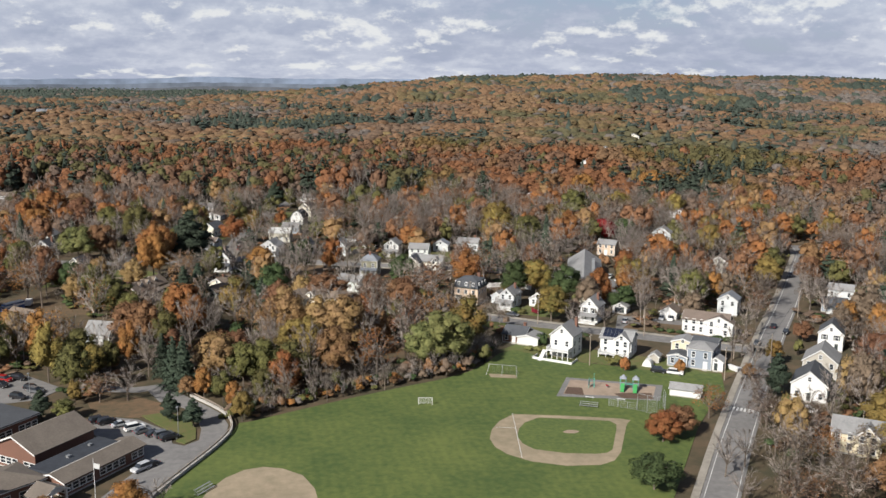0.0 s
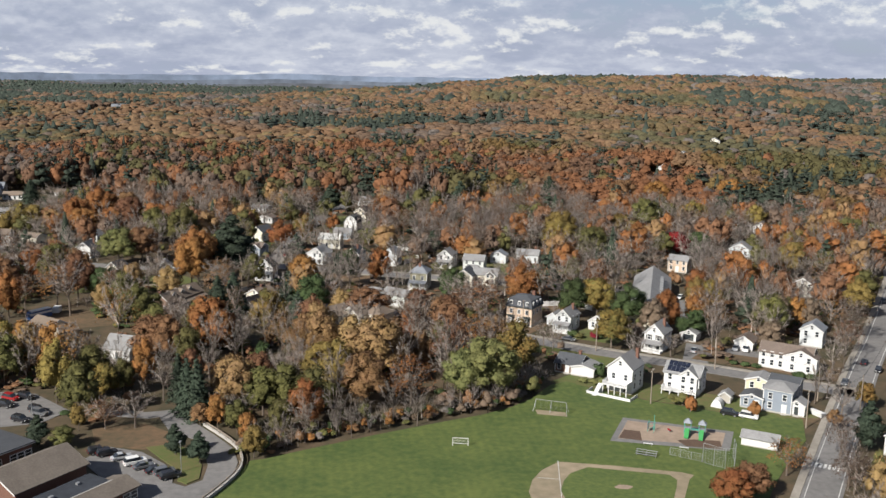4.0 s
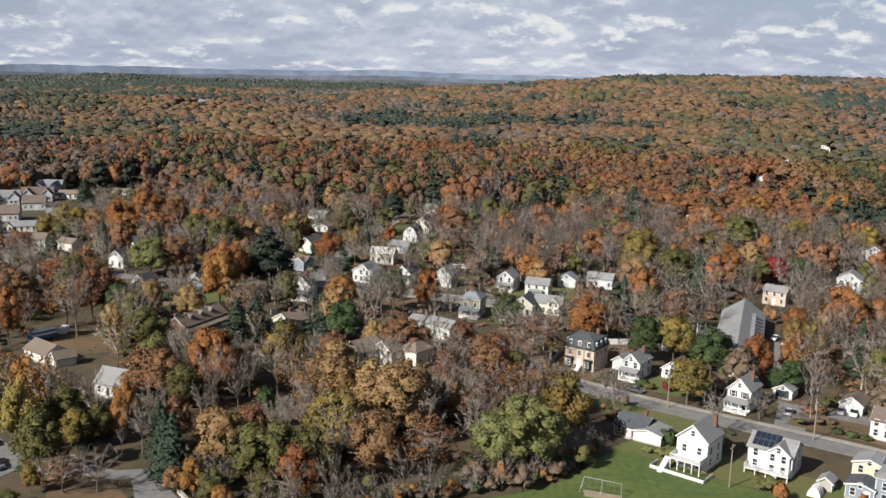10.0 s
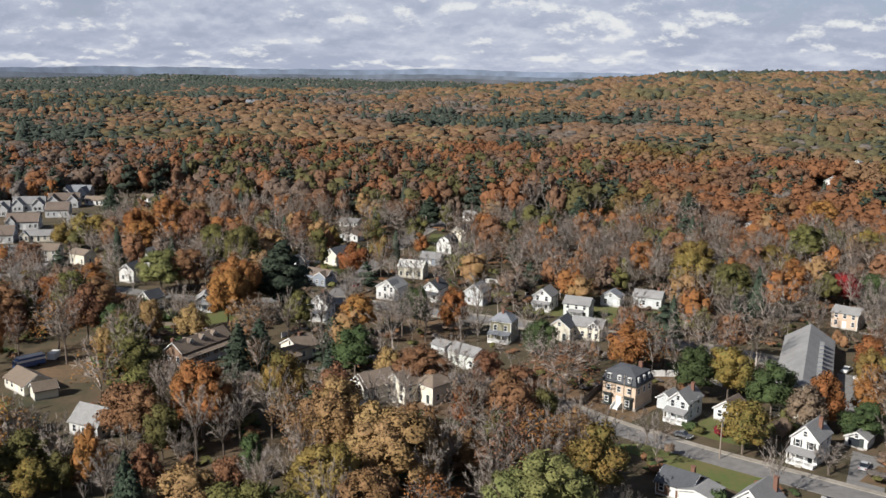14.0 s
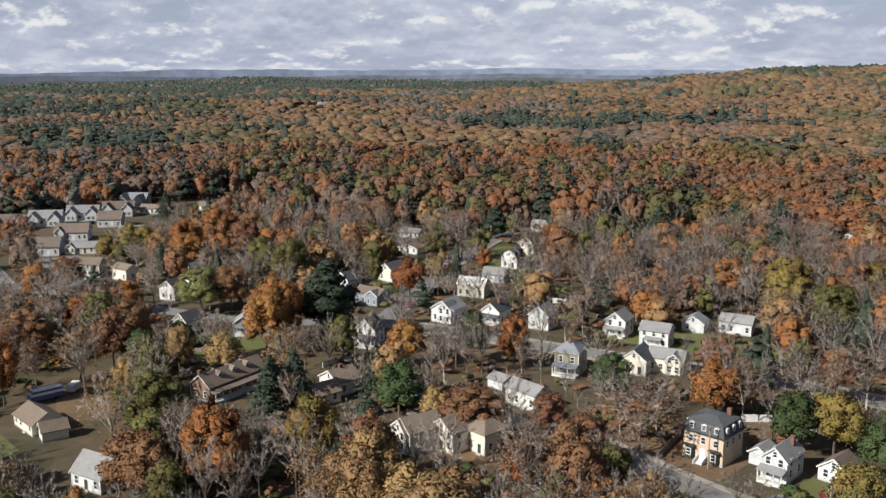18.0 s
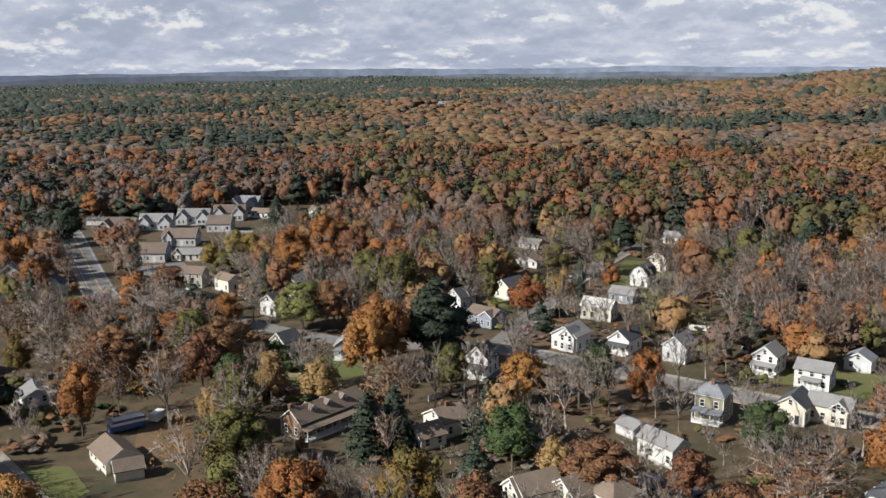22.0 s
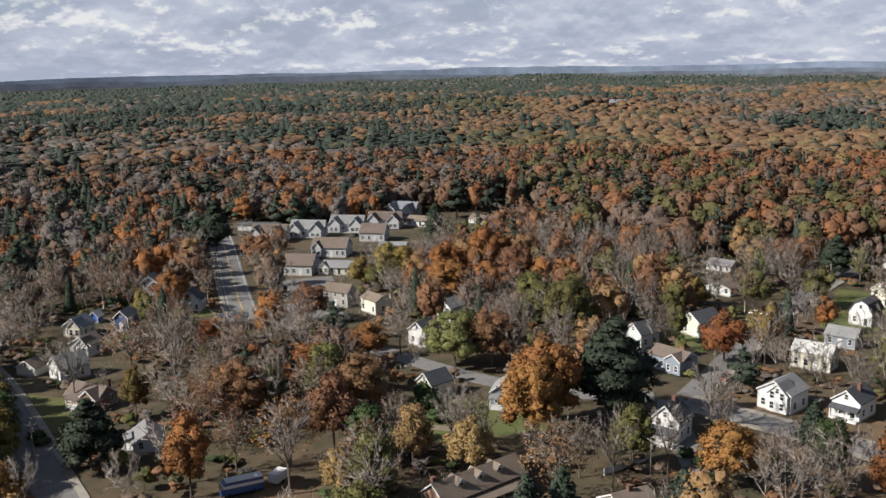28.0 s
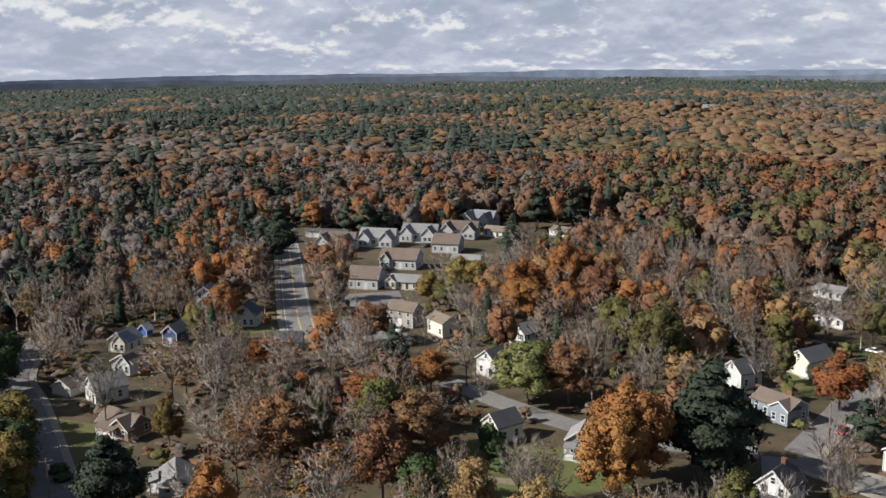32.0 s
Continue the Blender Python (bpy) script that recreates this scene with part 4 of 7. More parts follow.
house(103.6, 309.8, -27, 7.2, 7.0, 5.9, 8.1, "grey_blue", "slate_roof", label="grey house with a weathered slate roof")
house(80.4, 304.2, -27, 6.0, 6.3, 2.9, 4.8, "white", "brown", label="white garage with two cars before it", bare=True)
house(62.1, 220.3, -22, 8.6, 4.2, 2.4, 3.5, "white", "grey", gable="side", label="low white field shed with a grey roof", bare=True)
# along the main road
house(95.6, 218.8, -27, 9.6, 12.0, 5.2, 8.8, "white", "dark", label="white gable house with a dark roof")
house(105.9, 236.1, -27, 9.8, 11.0, 5.8, 9.4, "taupe", "grey", label="taupe gable house beside the main road")
house(121.2, 263.9, -27, 7.7, 9.3, 6.1, 9.3, "white", "dark", label="white gable house with a steep dark roof", shutters=True)
house(142.6, 310.0, -27, 8.8, 5.5, 3.5, 5.5, "slate", "dark", gable="side", label="dark grey side-gabled house", porch=2)
house(89.9, 180.9, -27, 11.5, 9.0, 5.4, 8.0, "yellow", "grey", gable="side", label="pale yellow house with a cross gable", cross=5, crossx=2.5)
house(154.9, 331.7, -27, 9.6, 6.3, 3.6, 5.6, "grey_blue", "grey", gable="side", label="grey house with white trim")
# beyond the street
house(81.9, 426.8, -27, 8.8, 7.0, 5.5, 7.2, "peach", "grey", gable="side", label="peach coloured two-storey house")
house(116.3, 455.1, -20, 9.6, 8.6, 6.2, 8.9, "grey_blue", "grey", label="large pale house with cross gable", cross=6)
house(149.6, 549.9, -20, 7.2, 7.0, 5.1, 7.5, "white", "brown", label="white house among the trees", cross=4)
house(155.1, 530.7, -20, 8.8, 6.3, 2.9, 4.7, "white", "grey", gable="side", label="low white house under the trees")
house(88.5, 527.1, -20, 9.6, 6.3, 2.7, 4.4, "grey_blue", "grey", gable="side", label="low grey house under the trees")
house(123.8, 383.2, -27, 8.0, 7.0, 5.3, 7.7, "taupe", "brown", label="grey-brown house beside the main road")
house(64.0, 613.5, -15, 8.0, 7.0, 5.5, 7.2, "grey_blue", "grey", label="pale house at the wood edge")
house(108, 735, -15, 8.8, 7.0, 4.6, 6.9, "white", "grey", label="white house far among the trees")
house(146.2, 530.4, -20, 7.2, 7.0, 5.5, 7.5, "white", "brown", label="white house with a brown roof")
house(304, 833, -20, 7.2, 7.0, 4.6, 6.9, "white", "grey", label="distant white house among trees")
house(386, 901, -20, 11.2, 7.0, 3.6, 5.7, "white", "grey", gable="side", label="distant long white house among trees")
# middle street
house(-25.1, 420.9, -13, 6.9, 7.8, 5.5, 8.1, "white", "grey", label="white gable house with an entrance porch", porch=1.8)
house(-12.0, 411.8, -11, 9.2, 6.3, 5.5, 7.5, "grey_green", "grey", gable="side", label="pale green-grey colonial house", porch=1.4)
house(-1.0, 434.5, -11, 7.2, 6.3, 3.5, 5.5, "grey_blue", "slate_roof", label="low blue-grey house with a gable")
house(12.7, 436.4, -11, 10.4, 6.3, 4.2, 6.1, "grey_blue", "grey", gable="side", label="pale grey house behind bare trees", chimney=(3, 1))
house(-14.7, 383.7, -12, 7.2, 8.6, 4.7, 7.3, "cream", "dark", label="cream gable house with a dark roof")
house(-6.3, 386.4, -12, 10.4, 6.3, 4.6, 6.8, "cream", "grey", gable="side", label="cream wing with a grey roof", cross=4)
house(-33.5, 376.1, -9, 7.2, 7.4, 6.7, 9.2, "olive", "slate_roof", gable="hip", label="tall olive house with a hipped roof and porch", porch=2.4, chimney=(0, -1))
house(-39.3, 344.7, -30, 10.4, 6.0, 4.5, 6.4, "grey_green", "grey", gable="side", label="long pale grey house with white shuttered windows", shutters=True)
house(-49.3, 356.2, -30, 5.6, 5.5, 2.6, 3.8, "grey_blue", "grey", gable="side", label="grey garage with a low roof", bare=True)
house(-57.5, 308.8, -38, 7.6, 9.4, 5.5, 8.2, "cream", "tan_roof", label="large cream house with a tan roof", cross=6, deck=2.4)
house(-49.8, 311.8, -30, 8.0, 7.8, 5.3, 8.0, "cream", "tan_roof", label="cream house with tan roof and green shutters")
house(-42.4, 313.5, -30, 7.2, 7.8, 5.1, 7.5, "cream", "tan_roof", gable="hip", label="cream house behind bare trees")
house(-99.9, 382.6, -4, 6.8, 7.0, 5.4, 8.7, "white", "dark", label="white farmhouse with a black roof", chimney=(0, 1), porch=2.6)
house(-84.2, 417.3, -13, 8.8, 8.6, 5.1, 7.8, "white", "grey", label="white house with bay window and cross gables", cross=5)
house(-68.1, 421.7, -13, 6.8, 8.6, 4.7, 7.3, "white", "dark", label="white gable house with a dark roof", chimney=(1, 0), porch=1.6)
house(-86.1, 455.5, -5, 10.8, 6.6, 4.9, 7.1, "pale_yellow", "white_roof", gable="side", label="pale yellow colonial with a light metal roof", chimney=(-2, 2))
house(-84.4, 483.2, -5, 8.8, 7.0, 3.5, 5.5, "slate", "grey", gable="side", label="low slate grey house in shade")
house(-84.3, 513.8, -12, 7.2, 8.6, 4.7, 8.2, "white", "dark", gable="gambrel", label="white gambrel-roofed barn house")
house(-84.0, 545.2, -12, 7.2, 7.8, 5.7, 8.4, "cream", "dark", label="cream two-storey house with a gable end")
house(-91.7, 611.2, -5, 9.6, 6.3, 3.5, 5.5, "white", "grey", gable="side", label="low white house at the street end")
house(-125.7, 471.2, -20, 7.6, 10.1, 4.7, 7.3, "pale_yellow", "dark", label="cream gable house with a brown porch roof")
house(-138.1, 527.6, -10, 9.6, 7.0, 2.9, 4.6, "white", "brown", label="white bungalow with a shallow gable")
house(-152.5, 568.0, -10, 10.4, 7.0, 2.7, 4.4, "white", "grey", gable="side", label="white ranch house behind trees")
house(-136.1, 448.0, -25, 7.2, 7.0, 4.6, 7.3, "grey_blue", "dark", label="blue-grey house with a dark roof")
house(-118.8, 430.8, -18, 11.2, 7.0, 4.2, 6.1, "slate", "brown", gable="side", label="dark blue-grey house with annex", cross=5, crossx=3)
house(-50.9, 420.2, -13, 7.2, 7.8, 5.1, 8.0, "grey_blue", "slate_roof", label="grey house behind a big bare tree")
# left woods
house(-120.1, 330.1, 74, 21.6, 7.4, 4.2, 7.0, "brown_wall", "tan_roof", gable="side", label="long brown house with dormers and a white-posted porch", porch=2.2, dormers=3, chimney=(-9.6, 0.5))
house(-151.9, 293.2, -28, 11.4, 8.0, 2.9, 5.2, "pale_yellow", "tan_roof", gable="side", label="tan-roofed ranch house beside a lawn")
house(-143.6, 288.6, -40, 4.6, 6.0, 2.7, 4.4, "pale_yellow", "tan_roof", label="tan-roofed garage wing of a ranch", bare=True)
house(-116.0, 270.6, -12, 9.0, 8.0, 3.6, 7.0, "white", "grey", gable="side", label="white cape house with a pale grey roof")
house(-90.7, 338.8, -30, 8.8, 7.8, 4.0, 6.4, "cream", "tan_roof", label="cream house with a tan roof among bare trees", chimney=(0, 0))
house(-91.8, 329.2, -30, 7.2, 7.0, 3.1, 5.3, "cream", "tan_roof", label="low cream annex among bare trees")
house(-194.0, 413.0, -6, 6.9, 7.8, 5.0, 7.5, "white", "dark", label="white house with a black roof and side wing", chimney=(2, 2), shutters=True)
house(-201.7, 437.9, -8, 6.1, 7.0, 5.7, 8.1, "white", "grey", label="white gable-front house behind bare branches", shutters=True)
house(-163.5, 376.2, -15, 6.1, 7.0, 4.2, 6.7, "cream", "dark", label="cream gable house by a willow")
house(-144.2, 380.8, 20, 6.4, 7.0, 4.2, 6.5, "slate", "grey", label="grey house with a side porch", porch=2)
house(-250.3, 435.8, 8, 10.0, 6.3, 5.5, 7.7, "taupe", "tan_roof", gable="side", label="taupe town house with a brown roof")
house(-232.3, 434.7, -18, 9.2, 6.3, 4.9, 6.5, "pale_yellow", "tan_roof", gable="side", label="cream two-storey apartment house")
house(-294.5, 404.0, 35, 8.8, 7.0, 4.2, 7.4, "white", "dark", label="white gable house with a black roof by the road", cross=4)
house(-294.7, 376.7, 20, 5.1, 6.3, 4.4, 6.6, "navy", "grey", label="navy blue narrow house with white trim")
house(-311.5, 376.4, 20, 3.2, 3.1, 2.4, 4.0, "royal", "white_roof", label="bright blue garden shed with a white roof", bare=True)
house(-302.6, 364.1, 20, 7.2, 7.0, 3.8, 6.3, "cream", "slate_roof", label="cream house with a dark roof", cross=4)
house(-281.3, 352.9, 16, 7.6, 6.3, 3.8, 5.9, "white", "brown", label="white house with a brown roof", cross=4)
house(-265.4, 336.6, -10, 7.2, 8.6, 4.0, 6.9, "white", "grey", label="white gable house with a grey roof")
house(-279.0, 333.8, 16, 6.4, 6.3, 2.6, 4.5, "pale_yellow", "tan_roof", label="low tan house beside the street")
house(-239.7, 326.3, 8, 11.2, 7.0, 2.9, 5.5, "brown_wall", "brown", gable="side", label="brown bungalow with a tan gable and veranda", porch=2.4, cross=6, crossx=3, chimney=(4, 2))
house(-201.8, 315.1, -35, 8.8, 7.0, 2.7, 4.8, "grey_blue", "grey", gable="side", label="pale grey ranch house with veranda", porch=1.8)
house(-260.7, 393.9, 40, 8.8, 7.0, 3.1, 5.2, "slate", "dark", gable="side", label="low house with a dark green roof")
house(-327.0, 411.4, 35, 6.4, 7.0, 5.5, 7.9, "grey_blue", "grey", label="pale tall house beside orange trees")
# housing estate
house(-370.3, 515.3, 24, 17.0, 10.7, 4.3, 7.8, "estate", "brown", gable="twin", label="pale grey twin-gabled estate house")
house(-361.4, 534.2, 24, 17.0, 10.7, 4.3, 7.8, "estate", "grey", gable="twin", label="pale grey twin-gabled estate house")
house(-353.9, 556.5, 24, 17.0, 10.7, 4.3, 7.8, "estate", "grey", gable="twin", label="pale grey twin-gabled estate house")
house(-344.0, 576.3, 24, 17.0, 10.7, 4.3, 7.8, "estate", "brown", gable="twin", label="pale grey twin-gabled estate house")
house(-316.8, 504.0, 24, 15.6, 10.7, 4.3, 7.8, "estate", "brown", gable="side", label="estate house with a tan roof and front gable", cross=4, crossx=-5)
house(-286.1, 476.4, 24, 14.4, 7.0, 3.1, 5.2, "cream", "grey", gable="side", label="long estate house with a white gable", cross=4, crossx=-6)
house(-295.2, 523.1, 24, 12.0, 7.0, 3.1, 4.8, "white", "grey", gable="side", label="estate house with a grey roof and white end")
house(-330.8, 590.8, 10, 12.0, 7.0, 3.1, 5.0, "white", "tan_roof", gable="side", label="estate house with a brown roof")
house(-359.0, 611.7, 10, 15.6, 12.0, 4.3, 7.8, "estate", "slate_roof", gable="twin", label="blue-grey estate house with gables")
house(-361.6, 645.8, 10, 12.8, 7.8, 3.3, 5.7, "white", "grey", gable="twin", label="white estate house with twin gables")
house(-324.8, 544.4, 24, 12.0, 10.7, 4.3, 7.8, "estate", "brown", gable="side", label="estate house with a brown roof")
house(-399.8, 535.8, 24, 20.8, 7.0, 3.1, 3.9, "white", "dark", gable="side", label="long low white roadside building", bare=True)
house(-301.8, 468.4, 24, 12.0, 10.7, 4.3, 7.8, "estate", "brown", gable="side", label="low house with a tan roof")
house(-306.3, 614.1, -10, 10.4, 7.0, 2.7, 4.4, "white", "tan_roof", gable="side", label="white house at the estate edge")

# white houses far out in the woods
DISTANT = [(-442, 1420), (-520, 1266), (-804, 690), (-622, 599), (-560, 586), (146, 865), (114, 760), (-740, 864), (199, 1000)]
house(-442, 1420, 15, 30.0, 13.0, 8.0, 13.0, "white", "grey", gable="side", label="large white house on a far rise in the woods", cross=8)
house(-520, 1266, 10, 20.0, 11.0, 6.5, 10.5, "white", "slate_roof", gable="side", label="distant white house among pale trees")
house(-804, 690, 40, 12.0, 11.0, 6.5, 10.5, "white", "grey", label="white gable house beside a far road")
house(-622, 599, 40, 12.0, 10.0, 4.0, 7.5, "cream", "dark", label="distant cream house on a lawn", cross=4)
house(-560, 586, 35, 14.0, 8.0, 3.4, 5.6, "white", "brown", gable="side", label="low distant house beyond the wide road")
house(146, 865, -15, 12.0, 10.0, 6.0, 9.5, "white", "grey", label="white gable house deep in orange woods")
house(114, 760, -15, 10.0, 9.0, 6.0, 9.5, "white", "slate_roof", label="tall white house above the bare woods")
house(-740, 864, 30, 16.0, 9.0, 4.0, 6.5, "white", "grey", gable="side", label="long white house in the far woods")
house(199, 1000, -15, 12.0, 9.0, 6.0, 9.0, "cream", "grey", label="cream house far off among the trees")

# ---- school ----


def hall(label, x, y, rot, w, d, he, hr, wall, roof, gable="side", strip=True, name="school_building"):
    """A long school or church block with bands of windows. Length w lies along its own x."""
    root = thing(name, label, "building", x, y, rot)
    HOUSES.append((*site(x, y), rot, w, d, hr))
    part("foundation", Shape().box(-w / 2 - 0.05, -d / 2 - 0.05, -0.2, w / 2 + 0.05, d / 2 + 0.05, 0.3), CONCRETE, root)
    if gable == "side":
        gable_wall(root, w, d, he, hr, "x", wall, z0=0.25)
        gable_roof(root, w, d, he, hr, "x", roof, over=0.6)
    else:
        part("wall", Shape().box(-w / 2, -d / 2, 0.25, w / 2, d / 2, he), wall, root)
        hip_roof(root, w, d, he, hr, roof, over=0.6, top=0.05)
        part("fascia", Shape().box(-w / 2 - 0.62, -d / 2 - 0.62, he - 0.2, w / 2 + 0.62, d / 2 + 0.62, he - 0.005), TRIM, root)
    if strip:
        for side, length in (("front", w), ("right", d), ("left", d)):
            n = int(length / 1.75)
            for k in range(n):
                if k % 5 == 4:
                    continue
                place_window(root, face(side, w, d, (k - (n - 1) / 2) * length / n, 1.75), (1.5, 1.4))
    return root


hall("brick school hall with a broad brown gable roof", -101.6, 184.3, 63, 16.6, 12.8, 5.0, 7.8, BRICK, ROOF["school"])
wing = hall("low brick school wing with white-framed window bands", -86.4, 174.6, 63, 22.5, 7.2, 3.3, 4.4, BRICK, ROOF["school"])
part("flat_roof", Shape().box(-11.2, 0.4, 3.9, 8.2, 6.8, 4.45), FELT, wing, "flat dark felt roof")
part("parapet", Shape().box(-11.2, 0.1, 4.0, 8.3, 0.4, 4.62), CONCRETE, wing)
part("roof_vent", Shape().box(-4, 3, 4.4, -3.2, 3.8, 5.0).box(3, 4, 4.4, 3.7, 4.7, 4.9), METAL, wing)
hall("brick school wing with a pale shingle roof and windows", -106.2, 165.2, 50, 14.0, 11.0, 3.8, 5.6, BRICK, ROOF["school"], "hip")
hall("single-storey brick school block with a flat grey roof", -124.3, 194.4, 63, 24.0, 15.0, 3.9, 4.5, BRICK, ROOF["dark"], "hip")
canopy = thing("entrance_canopy", "white-posted entrance canopy of the school", "canopy", -93.0, 161.2, 63)
part("canopy_wall", Shape().extrude([(-3.2, 3.1), (3.2, 3.1), (0, 4.6)], "y", -2.2, 2.2), TRIM, canopy)
gable_roof(canopy, 6.4, 4.8, 3.2, 4.8, "y", ROOF["school"], over=0.3)
for cx in (-2.9, 2.9):
    for cy in (-2.1, 2.1):
        part("post", Shape().box(cx - 0.2, cy - 0.2, 0, cx + 0.2, cy + 0.2, 3.1), TRIM, canopy)

# hall beyond the street
church = hall("large hall with a sweeping grey shingle roof and white walls", 58.0, 358.0, 81, 58.0, 13.0, 4.6, 8.8, WALL["cream"], ROOF["grey"], strip=True, name="church_hall")
gable_wall(church, 8.0, 7.0, 5.4, 8.6, "x", WALL["cream"], -29.5, -3)
gable_roof(church, 8.0, 7.0, 5.4, 8.6, "x", ROOF["grey"], -29.5, -3)
for k in range(9):
    part("roof_vent", Shape().box(-18 + 4 * k, -4.2, 6.9, -16.8 + 4 * k, -3.0, 8.0), METAL, church)

# retaining wall with a guard rail round the school drive
wall_line = smooth_line([(-69.6, 162.5), (-68.2, 165.5), (-64.8, 173.3), (-61.4, 181.8), (-59.2, 189), (-58.4, 195), (-59.6, 201), (-62.4, 206.4), (-67.2, 212), (-74.6, 219.4)], 1.6)
tagged(ribbon("retaining_wall", wall_line, 0.35, 0.4, -0.2, 0.75, CONCRETE), "curved grey concrete retaining wall above the field", "wall", kind="structure")
rail = thing("guard_rail", "weathered timber and steel guard rail on the wall", "guard rail", 0, 0)
part("rail", ribbon("rail", wall_line, 0.3, 0.12, 1.15, 1.45, POLE).data, POLE, rail)
bpy.data.objects.remove(bpy.data.objects["rail"]) if "rail" in bpy.data.objects and bpy.data.objects["rail"].parent is None else None
for q in wall_line[::2]:
    part("post", Shape().box(q.x - 0.08, q.y - 0.08, 0.7, q.x + 0.08, q.y + 0.08, 1.45), POLE, rail)

# ---- vehicles ----


def car_meshes(colour, kind):
    """A car 4.6 m long, nose towards -y: rounded lower body, glasshouse, lamps and wheels."""
    length, w, h = {"car": (4.6, 1.8, 1.45), "suv": (4.7, 1.9, 1.72), "van": (5.0, 1.95, 1.85), "pickup": (5.5, 1.95, 1.8)}[kind]
    a, b = -length / 2, length / 2
    belt = h * 0.60
    if kind == "pickup":
        side = [(a, 0.35), (a + 0.05, belt - 0.08), (a + 1.5, belt), (b, belt), (b, 0.4)]
        cabin = [(a + 1.35, belt), (a + 2.0, h), (a + 3.4, h), (a + 3.6, belt)]
    elif kind == "car":
        side = [(a, 0.32), (a + 0.06, belt - 0.16), (a + 0.5, belt - 0.06), (a + 1.3, belt), (b - 0.7, belt), (b - 0.08, belt - 0.06), (b, 0.36)]
        cabin = [(a + 1.15, belt), (a + 1.95, h), (b - 1.45, h), (b - 0.6, belt)]
    else:
        side = [(a, 0.34), (a + 0.06, belt - 0.12), (a + 0.45, belt - 0.04), (a + 1.2, belt), (b - 0.05, belt), (b, 0.4)]
        cabin = [(a + 1.05, belt), (a + 1.75, h), (b - 0.45, h), (b - 0.1, belt)]

    def rounded(outline, half, lip):
        s = Shape()
        n = len(outline)
        cu, cz = sum(u for u, z in outline) / n, sum(z for u, z in outline) / n
        loops = []
        for x, k in ((-half, 1 - lip), (-half + 0.12, 1.0), (half - 0.12, 1.0), (half, 1 - lip)):
            loops.append([(x, cu + (u - cu) * (1 - (1 - k) * 0.4), cz + (z - cz) * k) for u, z in outline])
        pts = [p for loop in loops for p in loop]
        faces = [tuple(range(n)), tuple(range(4 * n - 1, 3 * n - 1, -1))]
        for j in range(3):
            for i in range(n):
                faces.append((j * n + i, j * n + (i + 1) % n, (j + 1) * n + (i + 1) % n, (j + 1) * n + i))
        return s.add(pts, faces)

    body = rounded(side, w / 2, 0.12).mesh("body", CAR_PAINT[colour])
    glass = rounded(cabin, w / 2 - 0.1, 0.16).mesh("glasshouse", GLASS)
    (u1, z1), (u2, z2) = cabin[1], cabin[2]
    roof = Shape().box(-w / 2 + 0.2, u1 + 0.05, h - 0.04, w / 2 - 0.2, u2 - 0.05, h + 0.03).mesh("roof_panel", CAR_PAINT[colour])
    tyre = Shape().tube((-0.11, 0, 0), (0.11, 0, 0), 0.33, 0.33, 12).mesh("tyre", TYRE)
    rim = Shape().tube((-0.12, 0, 0), (0.12, 0, 0), 0.19, 0.19, 8).mesh("rim", METAL)
    lamp = Shape().box(-0.2, -0.06, -0.08, 0.2, 0.06, 0.08).mesh("headlight", TRIM)
    tail = Shape().box(-0.16, -0.05, -0.1, 0.16, 0.05, 0.1).mesh("tail_light", CAR_PAINT["red"])
    return length, w, belt, body, glass, roof, tyre, rim, lamp, tail


CAR_MODELS = {}


def car(x, y, rot, colour, kind="car", where="parked by the road", z=0.145):
    if (colour, kind) not in CAR_MODELS:
        CAR_MODELS[colour, kind] = car_meshes(colour, kind)
    length, w, belt, body, glass, roof, tyre, rim, lamp, tail = CAR_MODELS[colour, kind]
    words = {"car": "saloon car", "suv": "sport utility car", "van": "van", "pickup": "pickup truck"}[kind]
    root = thing({"car": "car", "suv": "car", "van": "van", "pickup": "pickup_truck"}[kind], f"{colour} {words} {where}", "car" if kind != "pickup" else "pickup truck", x, y, rot, z, "cars of the town")
    part("body", body, TYRE, root)
    part("glasshouse", glass, GLASS, root)
    part("roof_panel", roof, TYRE, root)
    for sx in (-1, 1):
        for sy in (-0.30, 0.29):
            wheel = part("wheel", tyre, TYRE, root, m=pose(sx * (w / 2 - 0.1), sy * length, 0.33))
            part("rim", rim, METAL, wheel)
        part("headlight", lamp, TRIM, root, m=pose(sx * (w / 2 - 0.35), -length / 2 + 0.03, belt * 0.72))
        part("tail_light", tail, TRIM, root, m=pose(sx * (w / 2 - 0.25), length / 2 - 0.02, belt * 0.8))


for x, y, c, k in ((-94.4, 202.6, "black", "suv"), (-91.8, 201.6, "black", "suv"), (-87.6, 199.8, "silver", "car"), (-83.2, 197.2, "white", "van"), (-80.6, 195.4, "grey", "car"),
                   (-77.0, 193.6, "black", "car"), (-74.6, 192.6, "grey", "suv"), (-72.6, 190.8, "black", "suv")):
    car(x, y, 128, c, k, "parked in a row beside the school")
car(-75.2, 174.9, -35, "silver", "suv", "parked in front of the school", 0.15)
car(-73.6, 176.4, -35, "black", "car", "parked in front of the school", 0.15)
for x, y, c in ((-132, 229, "black"), (-123, 219.8, "black"), (-119.8, 224, "grey"), (-121.6, 226, "black"), (-133, 233.6, "red"), (-129, 234.6, "black")):
    car(x, y, 70, c, "suv", "parked in the upper school car park", 0.12)
car(112.2, 288.6, 154, "black", "car", "driving on the main road")
car(113.6, 281.2, -26, "black", "car", "driving on the main road")
car(99.2, 268.4, -26, "grey", "car", "driving on the main road")
car(151, 372, -26, "grey", "car", "driving on the main road")
car(64.2, 238.6, 68, "white", "suv", "parked behind the slate blue house", 0.06)
